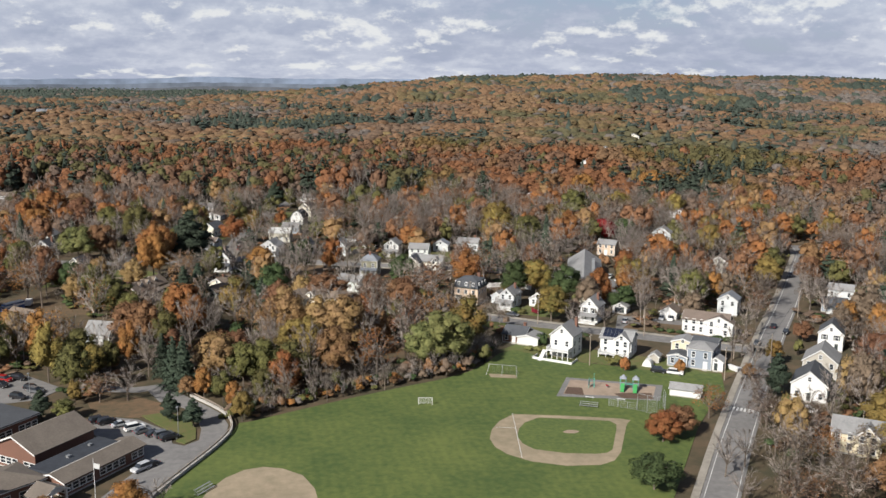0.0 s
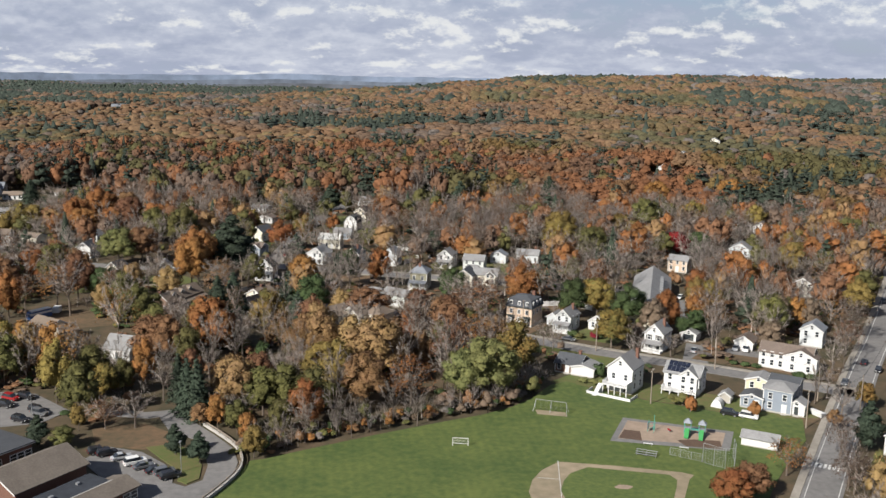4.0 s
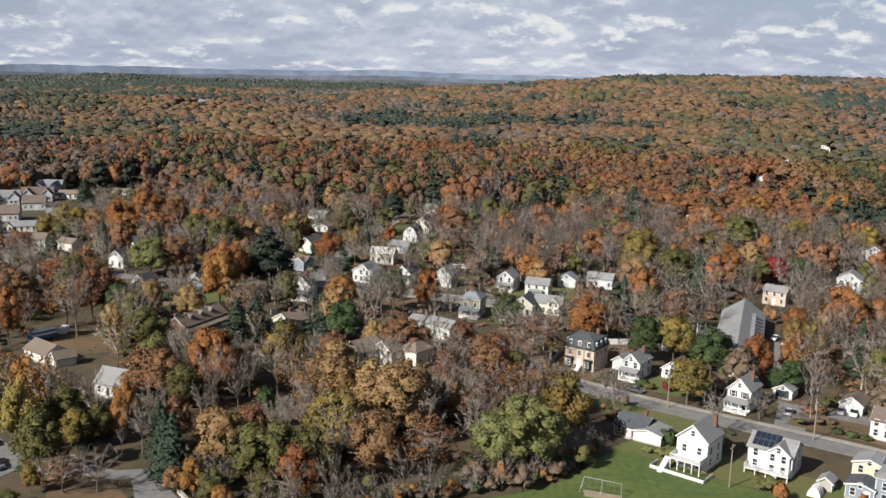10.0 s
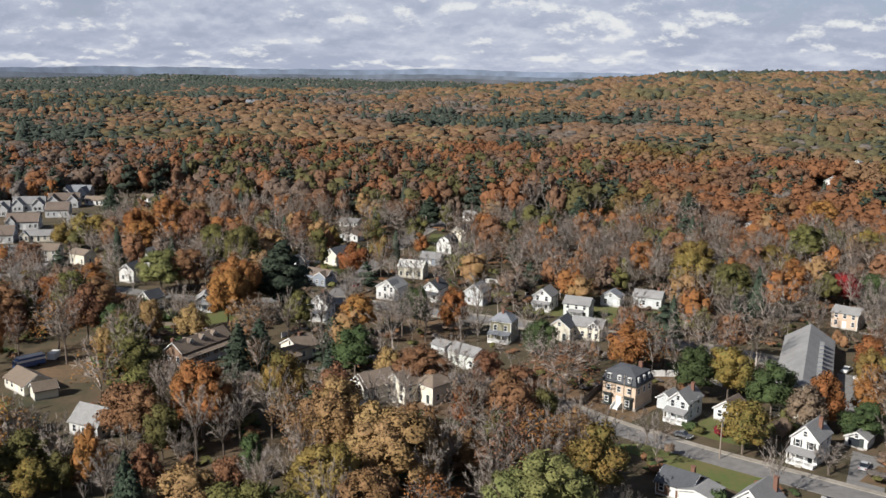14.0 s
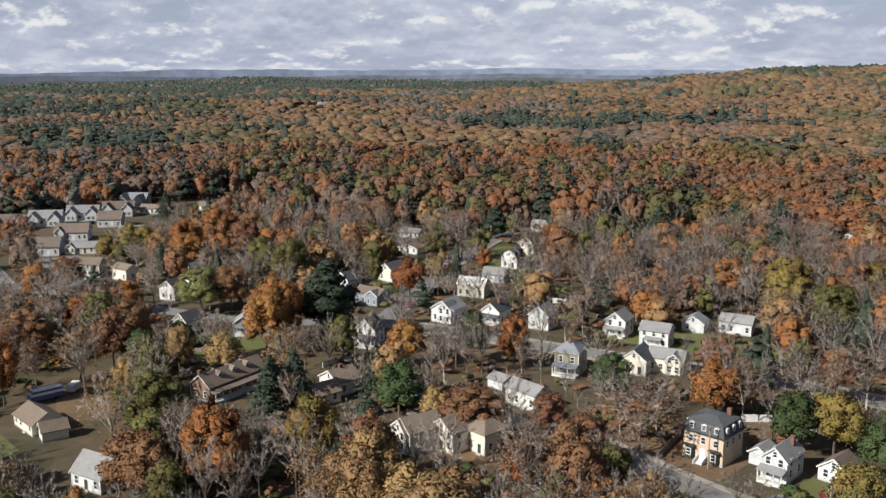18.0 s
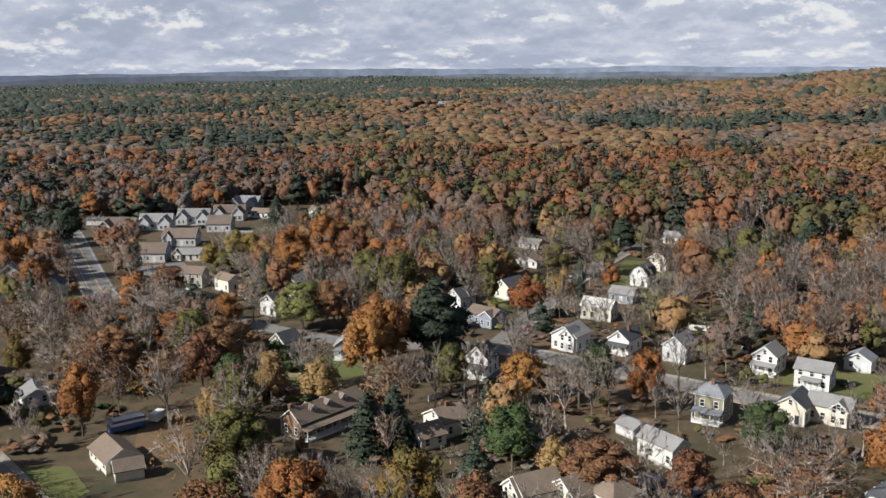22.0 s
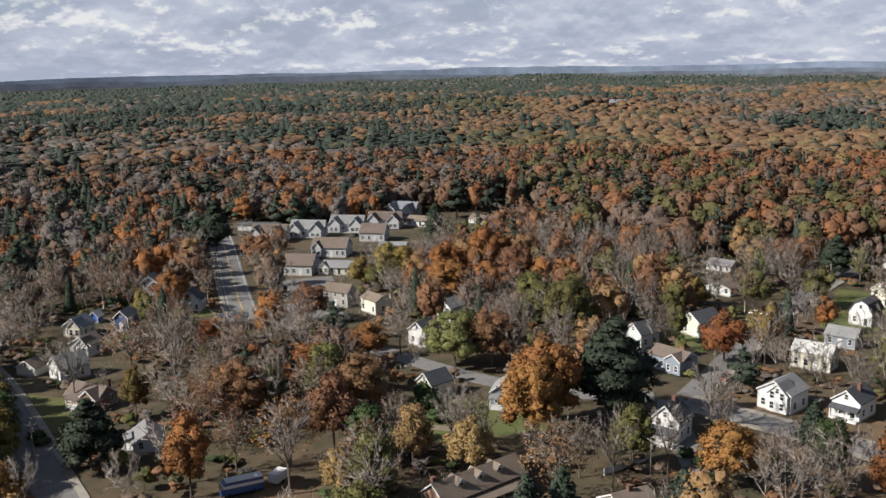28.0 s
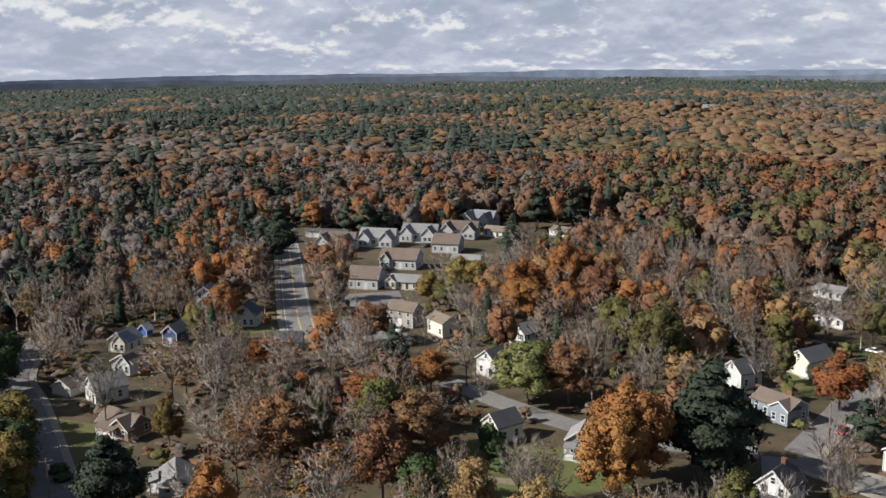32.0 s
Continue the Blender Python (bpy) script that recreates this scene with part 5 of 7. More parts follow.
car(59.8, 240.4, 68, "black", "suv", "parked behind the slate blue house", 0.06)
car(79.6, 300.6, -20, "white", "suv", "parked before a white garage", 0.05)
car(76.6, 301.6, -20, "silver", "car", "parked before a white garage", 0.05)
car(62.6, 298, 158, "silver", "car", "in the drive of a white house", 0.04)
car(89, 205.6, 70, "white", "pickup", "in front of a white gable house", 0.02)
car(103.4, 221, -25, "black", "suv", "beside a white gable house", 0.02)
car(105.6, 224.6, -25, "grey", "car", "beside a white gable house", 0.02)
car(114, 236.5, -25, "black", "car", "beside a taupe house", 0.02)
car(150, 308, -25, "grey", "car", "under a house porch", 0.02)
car(22.6, 305.6, 62, "grey", "car", "parked at the kerb")
car(-103.2, 430, 0, "red", "car", "at the kerb under a maple", 0.145)
car(-100.5, 433, 20, "black", "suv", "on a drive under a maple", 0.05)
car(-113, 506, 0, "white", "pickup", "parked on the side street")
car(-115.6, 514, 0, "silver", "car", "parked on the side street")
car(-117.6, 503, 80, "white", "car", "on a house drive", 0.05)
car(-34, 437, 10, "white", "car", "on a drive beside a fence", 0.04)
car(-131, 437, 40, "black", "suv", "on a drive by the blue-grey house", 0.04)
car(-149, 326, 20, "blue", "pickup", "beside the long brown house", 0.03)
car(-249, 430, 30, "white", "car", "on a forecourt beside the road", 0.07)
car(-246, 428, 30, "white", "suv", "on a forecourt beside the road", 0.07)
car(-410, 521, 53, "silver", "car", "driving on the wide road")
car(-340, 459, 233, "grey", "car", "driving on the wide road")
car(72, 372, -30, "white", "car", "in the car park beside the hall", 0.09)
car(74.5, 366, -30, "white", "suv", "in the car park beside the hall", 0.09)
car(80, 352, -30, "white", "van", "in the car park beside the hall", 0.09)
car(-208, 404, 84, "white", "car", "parked on the shaded street")
car(-340, 546, 10, "black", "car", "before an estate house", 0.07)

camper = thing("camper_van", "white and navy motorhome parked behind a ranch house", "motorhome", -163.5, 308.6, -30)
part("body", Shape().extrude([(-4.2, 0.5), (4.2, 0.5), (4.2, 3.1), (-3.2, 3.1), (-4.0, 2.2)], "x", -1.2, 1.2), CAR_PAINT["blue"], camper)
part("roof_panel", Shape().box(-1.15, -3.1, 3.1, 1.15, 4.1, 3.25), TRIM, camper)
part("side_stripe", Shape().box(-1.24, -3.9, 1.9, 1.24, 4.2, 2.5), TRIM, camper)
for sx in (-1, 1):
    for sy in (-2.6, 2.2):
        part("wheel", Shape().tube((sx * 1.1 - 0.12, sy, 0.42), (sx * 1.1 + 0.12, sy, 0.42), 0.42, 0.42, 12), TYRE, camper)
trailer = thing("trailer", "small white utility trailer in a yard", "trailer", -160.5, 316.0, 10)
part("box", Shape().box(-1.1, -1.9, 0.6, 1.1, 1.9, 2.4), TRIM, trailer)
for sx in (-1, 1):
    part("wheel", Shape().tube((sx * 1.15 - 0.1, 0, 0.36), (sx * 1.15 + 0.1, 0, 0.36), 0.36, 0.36, 12), TYRE, trailer)

# ---- playing field equipment ----


def soccer_goal(x, y, rot, w, h, depth, label):
    root = thing("soccer_goal", label, "soccer goal", x, y, rot, 0.13)
    for sx in (-1, 1):
        part("post", Shape().tube((sx * w / 2, 0, 0), (sx * w / 2, 0, h), 0.07), TRIM, root)
        part("stay", Shape().tube((sx * w / 2, 0, h), (sx * w / 2, depth, 0), 0.045), TRIM, root)
    part("crossbar", Shape().tube((-w / 2, 0, h), (w / 2, 0, h), 0.07), TRIM, root)
    part("ground_bar", Shape().tube((-w / 2, depth, 0.05), (w / 2, depth, 0.05), 0.045), TRIM, root)
    net = Shape()
    for k in range(11):
        u = -w / 2 + w * k / 10
        net.tube((u, 0, h), (u, depth, 0.05), 0.012, 0.012, 3)
    for k in range(1, 6):
        t = k / 6
        net.tube((-w / 2, depth * t, h * (1 - t)), (w / 2, depth * t, h * (1 - t)), 0.012, 0.012, 3)
    tagged(part("net", net, TRIM, root), kind="stuff")


soccer_goal(-9.7, 212.1, 0, 3.6, 1.9, 1.2, "small white soccer goal on the field")
swing = thing("swing_frame", "tall grey steel swing frame on the grass", "swing", 13.0, 237.6, -14, 0.13)
part("top_bar", Shape().tube((-3.9, 0, 2.9), (3.9, 0, 2.9), 0.07), METAL, swing)
for u in (-3.9, 0, 3.9):
    for s in (-1, 1):
        part("leg", Shape().tube((u, 0, 2.9), (u + (0.5 if u > 0 else -0.5 if u < 0 else 0), s * 1.3, 0), 0.06), METAL, swing)
for u in (-2.6, -1.3, 1.3, 2.6):
    seat = part("swing_seat", Shape().box(u - 0.25, -0.12, 0.5, u + 0.25, 0.12, 0.54), TYRE, swing)
    for e in (-0.22, 0.22):
        part("chain", Shape().tube((u + e, 0, 0.54), (u + e, 0, 2.9), 0.015, 0.015, 4), METAL, seat)
slab("sand_patch", [(9.4, 235.4), (9, 238.6), (16.8, 237.4), (17, 234.4)], 0.0, 0.137, DIRT, "worn earth below the swing frame", "ground")

tower = thing("play_structure", "green and grey play towers with twin slides", "play structure", 47.6, 225.4, -15, 0.16)
for ox in (-1.7, 1.7):
    for sx in (-0.75, 0.75):
        for sy in (-0.75, 0.75):
            part("post", Shape().tube((ox + sx, sy, 0), (ox + sx, sy, 3.1), 0.06), PLASTIC["teal"], tower)
    part("deck", Shape().box(ox - 0.8, -0.8, 1.4, ox + 0.8, 0.8, 1.5), PLASTIC["grey"], tower)
    part("roof", Shape().hexa([(ox - 1, -1, 3.0), (ox + 1, -1, 3.0), (ox + 1, 1, 3.0), (ox - 1, 1, 3.0), (ox - 0.12, -0.12, 4.0), (ox + 0.12, -0.12, 4.0), (ox + 0.12, 0.12, 4.0), (ox - 0.12, 0.12, 4.0)]), PLASTIC["grey"], tower)
    part("slide", Shape().hexa([(ox - 0.5, -3.6, 0.2), (ox + 0.5, -3.6, 0.2), (ox + 0.5, -0.8, 1.4), (ox - 0.5, -0.8, 1.4), (ox - 0.5, -3.6, 0.45), (ox + 0.5, -3.6, 0.45), (ox + 0.5, -0.8, 1.75), (ox - 0.5, -0.8, 1.75)]), PLASTIC["green"], tower)
part("bridge", Shape().box(-0.9, -0.5, 1.35, 0.9, 0.5, 1.45), PLASTIC["teal"], tower)
climber = thing("climbing_frame", "teal climbing frame with a pole", "climbing frame", 37.2, 226.6, -15, 0.16)
for a in range(4):
    x, y = 1.0 * math.cos(a * math.pi / 2 + 0.7), 1.0 * math.sin(a * math.pi / 2 + 0.7)
    part("post", Shape().tube((x, y, 0), (x, y, 2.6), 0.06), PLASTIC["teal"], climber)
for z in (1.0, 1.8, 2.5):
    part("bar", Shape().tube((-0.77, -0.64, z), (0.77, 0.64, z), 0.05), PLASTIC["teal"], climber)
part("mast", Shape().tube((0.5, 1.3, 0), (0.5, 1.3, 3.8), 0.06), PLASTIC["teal"], climber)
part("panel", Shape().box(-0.9, -0.9, 0.7, -0.8, 0.9, 2.2), PLASTIC["grey"], climber)
rider = thing("spring_rider", "small spring rider on the sand", "spring rider", 41.6, 226.6, 20, 0.16)
part("seat", Shape().box(-0.2, -0.5, 0.55, 0.2, 0.5, 0.8), CAR_PAINT["red"], rider)
part("spring", Shape().tube((0, 0, 0), (0, 0, 0.55), 0.12), METAL, rider)
for x, y in ((35.0, 217.6), (43.2, 216.0)):
    b = thing("bench", "grey bench at the playground edge", "bench", x, y, -14, 0.14)
    part("seat", Shape().box(-1.1, -0.2, 0.42, 1.1, 0.2, 0.48), TRIM, b)
    for u in (-0.9, 0.9):
        part("leg", Shape().box(u - 0.05, -0.18, 0, u + 0.05, 0.18, 0.42), METAL, b)


def bleachers(x, y, rot, w, label):
    root = thing("bleachers", label, "bleachers", x, y, rot, 0.13)
    for k in range(3):
        part("plank", Shape().box(-w / 2, 0.6 * k - 0.16, 0.40 + 0.32 * k, w / 2, 0.6 * k + 0.16, 0.46 + 0.32 * k), METAL, root)
    for u in (-w / 2 + 0.2, 0, w / 2 - 0.2):
        part("frame", Shape().tube((u, 0, 0), (u, 1.3, 1.1), 0.04).tube((u, 0, 0.05), (u, 1.3, 0.05), 0.04).tube((u, 1.3, 0), (u, 1.3, 1.1), 0.04), METAL, root)


bleachers(33.4, 210.8, -17, 4.8, "low aluminium bleachers beside the ball field")
bleachers(-57.4, 163.6, 62, 5.0, "low aluminium bleachers below the wall")


def mesh_fence(name, pts, h, label, gap=0.6):
    """Steel posts and rails with a wire mesh between them."""
    root = thing(name, label, "fence", 0, 0, 0, 0.13)
    net, pts = Shape(), [site(*p) for p in pts]
    for i, p in enumerate(pts):
        part("post", Shape().tube((*p, 0), (*p, h), 0.06), METAL, root)
        if i:
            q = pts[i - 1]
            part("rail", Shape().tube((*q, h), (*p, h), 0.045), METAL, root)
            part("rail", Shape().tube((*q, 0.12), (*p, 0.12), 0.035), METAL, root)
            n = max(2, int(math.hypot(p[0] - q[0], p[1] - q[1]) / gap))
            for k in range(1, n):
                a = (q[0] + (p[0] - q[0]) * k / n, q[1] + (p[1] - q[1]) * k / n)
                net.tube((*a, 0.12), (*a, h), 0.012, 0.012, 3)
            for k in range(1, int(h / gap)):
                net.tube((*q, k * gap), (*p, k * gap), 0.012, 0.012, 3)
    tagged(part("wire_mesh", net, METAL, root), kind="stuff")


mesh_fence("backstop", [(45.9, 208.8), (48.0, 207.0), (50.2, 205.6), (52.3, 206.0), (53.2, 208.6), (53.6, 212.0)], 4.6, "tall steel baseball backstop with wire mesh")
mesh_fence("fence", [(39.2, 212.4), (41.4, 211.2), (43.6, 210.0), (45.8, 208.9)], 1.8, "low chain-link fence beside the ball field")

# ---- fences ----


def board_fence(pts, h, mat, label, step=1.6):
    """Posts and closed boards along a line, panel by panel."""
    root = thing("fence", label, "fence", 0, 0)
    pts = [site(*p) for p in pts]
    for i in range(1, len(pts)):
        (xa, ya), (xb, yb) = pts[i - 1], pts[i]
        length = math.hypot(xb - xa, yb - ya)
        n = max(1, round(length / 2.4))
        turn = math.degrees(math.atan2(yb - ya, xb - xa))
        for k in range(n):
            m = pose(xa + (xb - xa) * k / n, ya + (yb - ya) * k / n, 0, 0, 0, turn)
            part("panel", Shape().box(0.09, -0.03, 0.08, length / n - 0.09, 0.03, h), mat, root, m=m)
            part("post", Shape().box(-0.09, -0.09, -0.1, 0.09, 0.09, h + 0.12), mat, root, m=m)


board_fence([(14.6, 350.9), (20.5, 352.6), (26.5, 354.6), (31, 350.6), (34.5, 347.1)], 1.9, TRIM, "white vinyl privacy fence behind the peach house")
board_fence([(-3.5, 320.1), (1.8, 341.2), (10, 349)], 1.6, POLE, "weathered grey board fence beside the peach house")
board_fence([(-54.5, 454.0), (-44.4, 455.2), (-38.8, 429.6), (-45.4, 422.6)], 1.9, TRIM, "white vinyl fence round a square lawn")
board_fence([(-103.6, 354.9), (-99.2, 367.1)], 1.6, TRIM, "pale panel fence along the lane")
board_fence([(-233.0, 318.3), (-219.3, 314.2)], 1.4, TRIM, "white fence between two gardens")
board_fence([(-166, 350.5), (-152, 355), (-138, 359.8)], 1.2, POLE, "dark wooden fence across the back lawn")
board_fence([(-141, 466), (-133, 468.5)], 1.2, TRIM, "white fence beside a cream house")
board_fence([(-188, 436), (-180, 429)], 1.3, TRIM, "white fence beside a white house")

# ---- poles and wires ----
POLES = []


def utility_pole(x, y, h=9.6, rot=0.0, transformer=False):
    root = thing("utility_pole", "weathered wooden utility pole with a crossarm", "utility pole", x, y, rot, 0.0, "utility poles")
    part("pole", Shape().tube((0, 0, -0.3), (0, 0, h), 0.17, 0.11, 8), POLE, root)
    part("crossarm", Shape().box(-1.2, -0.06, h - 0.75, 1.2, 0.06, h - 0.6), POLE, root)
    for u in (-1.05, 0.0, 1.05):
        part("insulator", Shape().tube((u, 0, h - 0.6), (u, 0, h - 0.4), 0.05), TRIM, root)
    if transformer:
        part("transformer", Shape().tube((0.32, 0, h - 2.3), (0.32, 0, h - 1.4), 0.24, 0.24, 8), METAL, root)
    POLES.append((*site(x, y), h, rot))


def wires(a, b):
    """Three slack cables between two poles, as one bundle."""
    (xa, ya, ha, ra), (xb, yb, hb, rb) = POLES[a], POLES[b]
    root = thing("power_line", "slack dark cables between two poles", "power line", 0, 0)
    for u in (-1.05, 0.0, 1.05):
        p = Vector((xa + u * math.cos(radians(ra)), ya + u * math.sin(radians(ra)), ha - 0.4))
        q = Vector((xb + u * math.cos(radians(rb)), yb + u * math.sin(radians(rb)), hb - 0.4))
        s = Shape().sweep([p.lerp(q, t / 10) - Vector((0, 0, 3.2 * t / 10 * (1 - t / 10))) for t in range(11)], 0.022, 3)
        part("cable", s, WIRE, root)


for x, y, r, t in ((7.6, 325.9 - 7.4, 62, False), (30.6, 294.6, 62, True), (64.9, 279.8, 62, False), (86.5, 253.5, 62, True), (40.4, 247.0, 62, False), (76.8, 232.8, 64, False),
                   (-93.8, 356.2, -30, True), (-103.4, 421, 90, False), (-91, 399.2, 0, False), (-105.6, 554, 90, True), (-106.2, 366, -30, False),
                   (-216, 296, 65, True), (-238, 301.2, 65, False), (-303, 340.6, 65, False), (-211, 394.6, 0, True), (-285.4, 446.4, 53, False), (-262, 424.5, 53, True),
                   (-330, 446, 53, False), (-388, 490, 53, False), (-446, 535, 53, False), (95, 246, 64, False), (126, 302, 64, False), (156, 366, 64, True)):
    utility_pole(x, y, 9.8, r, t)
for a, b in ((0, 1), (1, 2), (2, 3), (6, 10), (7, 8), (11, 12), (12, 13), (16, 15), (15, 17), (17, 18), (18, 19), (5, 20), (20, 21), (21, 22), (8, 6)):
    wires(a, b)
flag = thing("flagpole", "white flagpole in front of the school", "flagpole", -82.5, 163.0)
part("pole", Shape().tube((0, 0, 0), (0, 0, 9.0), 0.08, 0.05, 8), TRIM, flag)
part("flag", Shape().hexa([(0.05, -0.01, 6.9), (1.1, 0.15, 6.5), (1.1, 0.19, 6.5), (0.05, 0.03, 6.9), (0.05, -0.01, 8.0), (1.2, 0.15, 7.6), (1.2, 0.19, 7.6), (0.05, 0.03, 8.0)]), TRIM, flag)
for x, y in ((-71.0, 193.5), (-119.4, 219.4)):
    lp = thing("lamp_post", "slim grey car park lamp post", "lamp post", x, y)
    part("pole", Shape().tube((0, 0, 0), (0, 0, 7.2), 0.09, 0.06, 8), METAL, lp)
    part("lamp_head", Shape().box(-0.2, -0.5, 7.1, 0.2, 0.35, 7.3), METAL, lp)
for x, y, rot, lab in ((50.4, 237.6, 10, "small grey garden shed"), ):
    house(61.5, 251.5, -25, 3.0, 3.4, 2.2, 3.2, "taupe", "grey", label="small grey garden shed by the houses", bare=True)
dome = thing("storage_tent", "small white domed garden tent", "tent", 58.3, 247.4, -25)
part("cover", Shape().extrude([(1.4 * math.cos(a * math.pi / 8), 0.02 + 2.1 * math.sin(a * math.pi / 8)) for a in range(9)], "y", -1.5, 1.5), TRIM, dome)
boat = thing("boat", "white boat hull leaning beside a house", "boat", 82.6, 241.6, 35)
part("hull", Shape().hexa([(-0.5, -1.6, 0.1), (0.5, -1.6, 0.1), (0.3, 1.6, 0.1), (-0.3, 1.6, 0.1), (-0.9, -2.0, 1.3), (0.9, -2.0, 1.3), (0.5, 2.1, 1.5), (-0.5, 2.1, 1.5)]), TRIM, boat)

# ---- trees ----
rng, srng = np.random.default_rng(7), np.random.default_rng(21)


def unit(v):
    return v / (np.linalg.norm(v, axis=-1, keepdims=True) + 1e-9)


# Foliage is kept as arrays (n, 6, 3): the three corners of each piece, then the three normals that round the mass off.


def facing(corners, normals):
    """Turns each piece so that its front lies on the outer side."""
    g = np.cross(corners[:, 1] - corners[:, 0], corners[:, 2] - corners[:, 0])
    back = (g * normals.mean(1)).sum(1) < 0
    corners[back] = corners[back][:, ::-1]
    normals[back] = normals[back][:, ::-1]
    return np.concatenate([corners, normals], 1)


def cards(points, normals, size, spread=0.55, long=1.0, shade=None):
    """Leaf clumps as small loose triangles; shade: the way the mass round them faces."""
    n = len(points)
    shade = normals if shade is None else shade
    nor = unit(unit(normals) + srng.normal(0, spread, (n, 3)))
    a = unit(np.cross(nor, srng.normal(0, 1, (n, 3))))
    b = np.cross(nor, a)
    s = size * srng.uniform(0.55, 1.4, (n, 1)) * 0.66
    jit = lambda: 1 + srng.uniform(-0.4, 0.4, (n, 1))
    c = np.stack([points + a * s * jit() * long, points - a * s * 0.5 * jit() + b * s * 0.87 * jit(), points - a * s * 0.5 * jit() - b * s * 0.87 * jit()], 1)
    soft_n = unit(unit(shade) + srng.normal(0, 0.36, (n, 3)))[:, None, :] + 0.25 * (c - points[:, None, :]) / s[:, :, None]
    return facing(c, unit(soft_n))


GOLD = (1 + 5 ** 0.5) / 2
ICO_V = unit(np.array([(-1, GOLD, 0), (1, GOLD, 0), (-1, -GOLD, 0), (1, -GOLD, 0), (0, -1, GOLD), (0, 1, GOLD), (0, -1, -GOLD), (0, 1, -GOLD), (GOLD, 0, -1), (GOLD, 0, 1), (-GOLD, 0, -1), (-GOLD, 0, 1)], float))
ICO_F = np.array([(a, b, c) for a in range(12) for b in range(a + 1, 12) for c in range(b + 1, 12)
                  if all(np.linalg.norm(ICO_V[p] - ICO_V[q]) < 1.1 for p, q in ((a, b), (b, c), (a, c)))])


HALF = [(ICO_V[a] + ICO_V[b], a, b) for a in range(12) for b in range(a + 1, 12) if np.linalg.norm(ICO_V[a] - ICO_V[b]) < 1.1]
BALL_V = np.concatenate([ICO_V, unit(np.array([h[0] for h in HALF]))])
EDGE = {(a, b): 12 + i for i, (h, a, b) in enumerate(HALF)}
BALL_F = np.array([t for a, b, c in ICO_F for t in ((a, EDGE[a, b], EDGE[a, c]), (b, EDGE[a, b], EDGE[b, c]), (c, EDGE[a, c], EDGE[b, c]), (EDGE[a, b], EDGE[b, c], EDGE[a, c]))])


def lobed(centres, radii, mid, n, size, solid=0.86, spread=0.45, ragged=0.06, lift=0.12, long=1.0):
    """A crown of billows: uneven solid masses of foliage with n loose clumps over them."""
    centres, radii = np.asarray(centres, float), np.asarray(radii, float)
    out = unit(centres - mid)
    got = []
    if solid:
        ball, sides = (BALL_V, BALL_F) if len(centres) == 1 and n > 8 else (ICO_V, ICO_F)
        for c, r, o in zip(centres, radii, out):
            turn = np.linalg.qr(srng.normal(0, 1, (3, 3)))[0]
            d = ball @ turn
            v = c + d * r * solid * srng.uniform(0.70, 1.18, (len(d), 1))
            nn = unit(0.7 * d + 0.5 * unit(v - mid) + np.array([0, 0, lift]) + srng.normal(0, 0.28, (len(d), 3)))
            got.append(facing(v[sides], nn[sides]))
    if n:
        weight = radii.prod(1) ** (2 / 3)
        pick = srng.choice(len(centres), n, p=weight / weight.sum())
        d = unit(srng.normal(0, 1, (n, 3)) + 0.95 * out[pick] + np.array([0, 0, 0.2]))
        reach = srng.uniform(0.74, 1.06, (n, 1)) + np.where(srng.uniform(0, 1, (n, 1)) < ragged, srng.uniform(0, 0.35, (n, 1)), 0)
        p = centres[pick] + d * radii[pick] * reach
        got.append(cards(p, d, size, spread, long, 0.7 * d + 0.5 * unit(p - mid) + np.array([0, 0, lift])))
    return np.concatenate(got)


def crown_round(h, r, n, size, base=0.2, lobes=14, solid=0.86, spread=0.45):
    """A broad-leaved crown: billows of leaf clumps round an uneven egg, with hollows between them."""
    mid = np.array([0, 0, h * (0.46 + 0.3 * base)])
    k = np.arange(lobes)
    z = 1 - 1.55 * (k + 0.5) / lobes + srng.normal(0, 0.07, lobes)
    z = np.clip(z, -0.75, 0.98)
    a = k * 2.39996 + srng.uniform(0, 6.28) + srng.normal(0, 0.25, lobes)
    q = np.sqrt(1 - z * z)
    rad = r * np.clip(srng.normal(1.05 / math.sqrt(lobes) + 0.10, 0.05, lobes), 0.2, 0.62)
    d = np.stack([np.cos(a) * q, np.sin(a) * q, z], 1)
    up = np.where(z > 0, h - mid[2], mid[2] - base * h)
    wide = (r - rad) * srng.uniform(0.80, 1.12, lobes)
    c = mid + np.stack([d[:, 0] * wide, d[:, 1] * wide, d[:, 2] * (up - rad * 0.9) * srng.uniform(0.92, 1.04, lobes)], 1)
    radii = np.stack([rad, rad, rad * srng.uniform(0.8, 1.1, lobes)], 1)
    if lobes > 5:
        c = np.concatenate([c, [mid]])
        radii = np.concatenate([radii, [[r * 0.6, r * 0.6, (h - mid[2]) * 0.62]]])
    elif lobes == 1:
        c, radii = mid[None, :].copy(), np.array([[r, r, h - mid[2]]])
    return lobed(c, radii, mid - np.array([0, 0, 0.12 * h]), n, size, solid, spread)


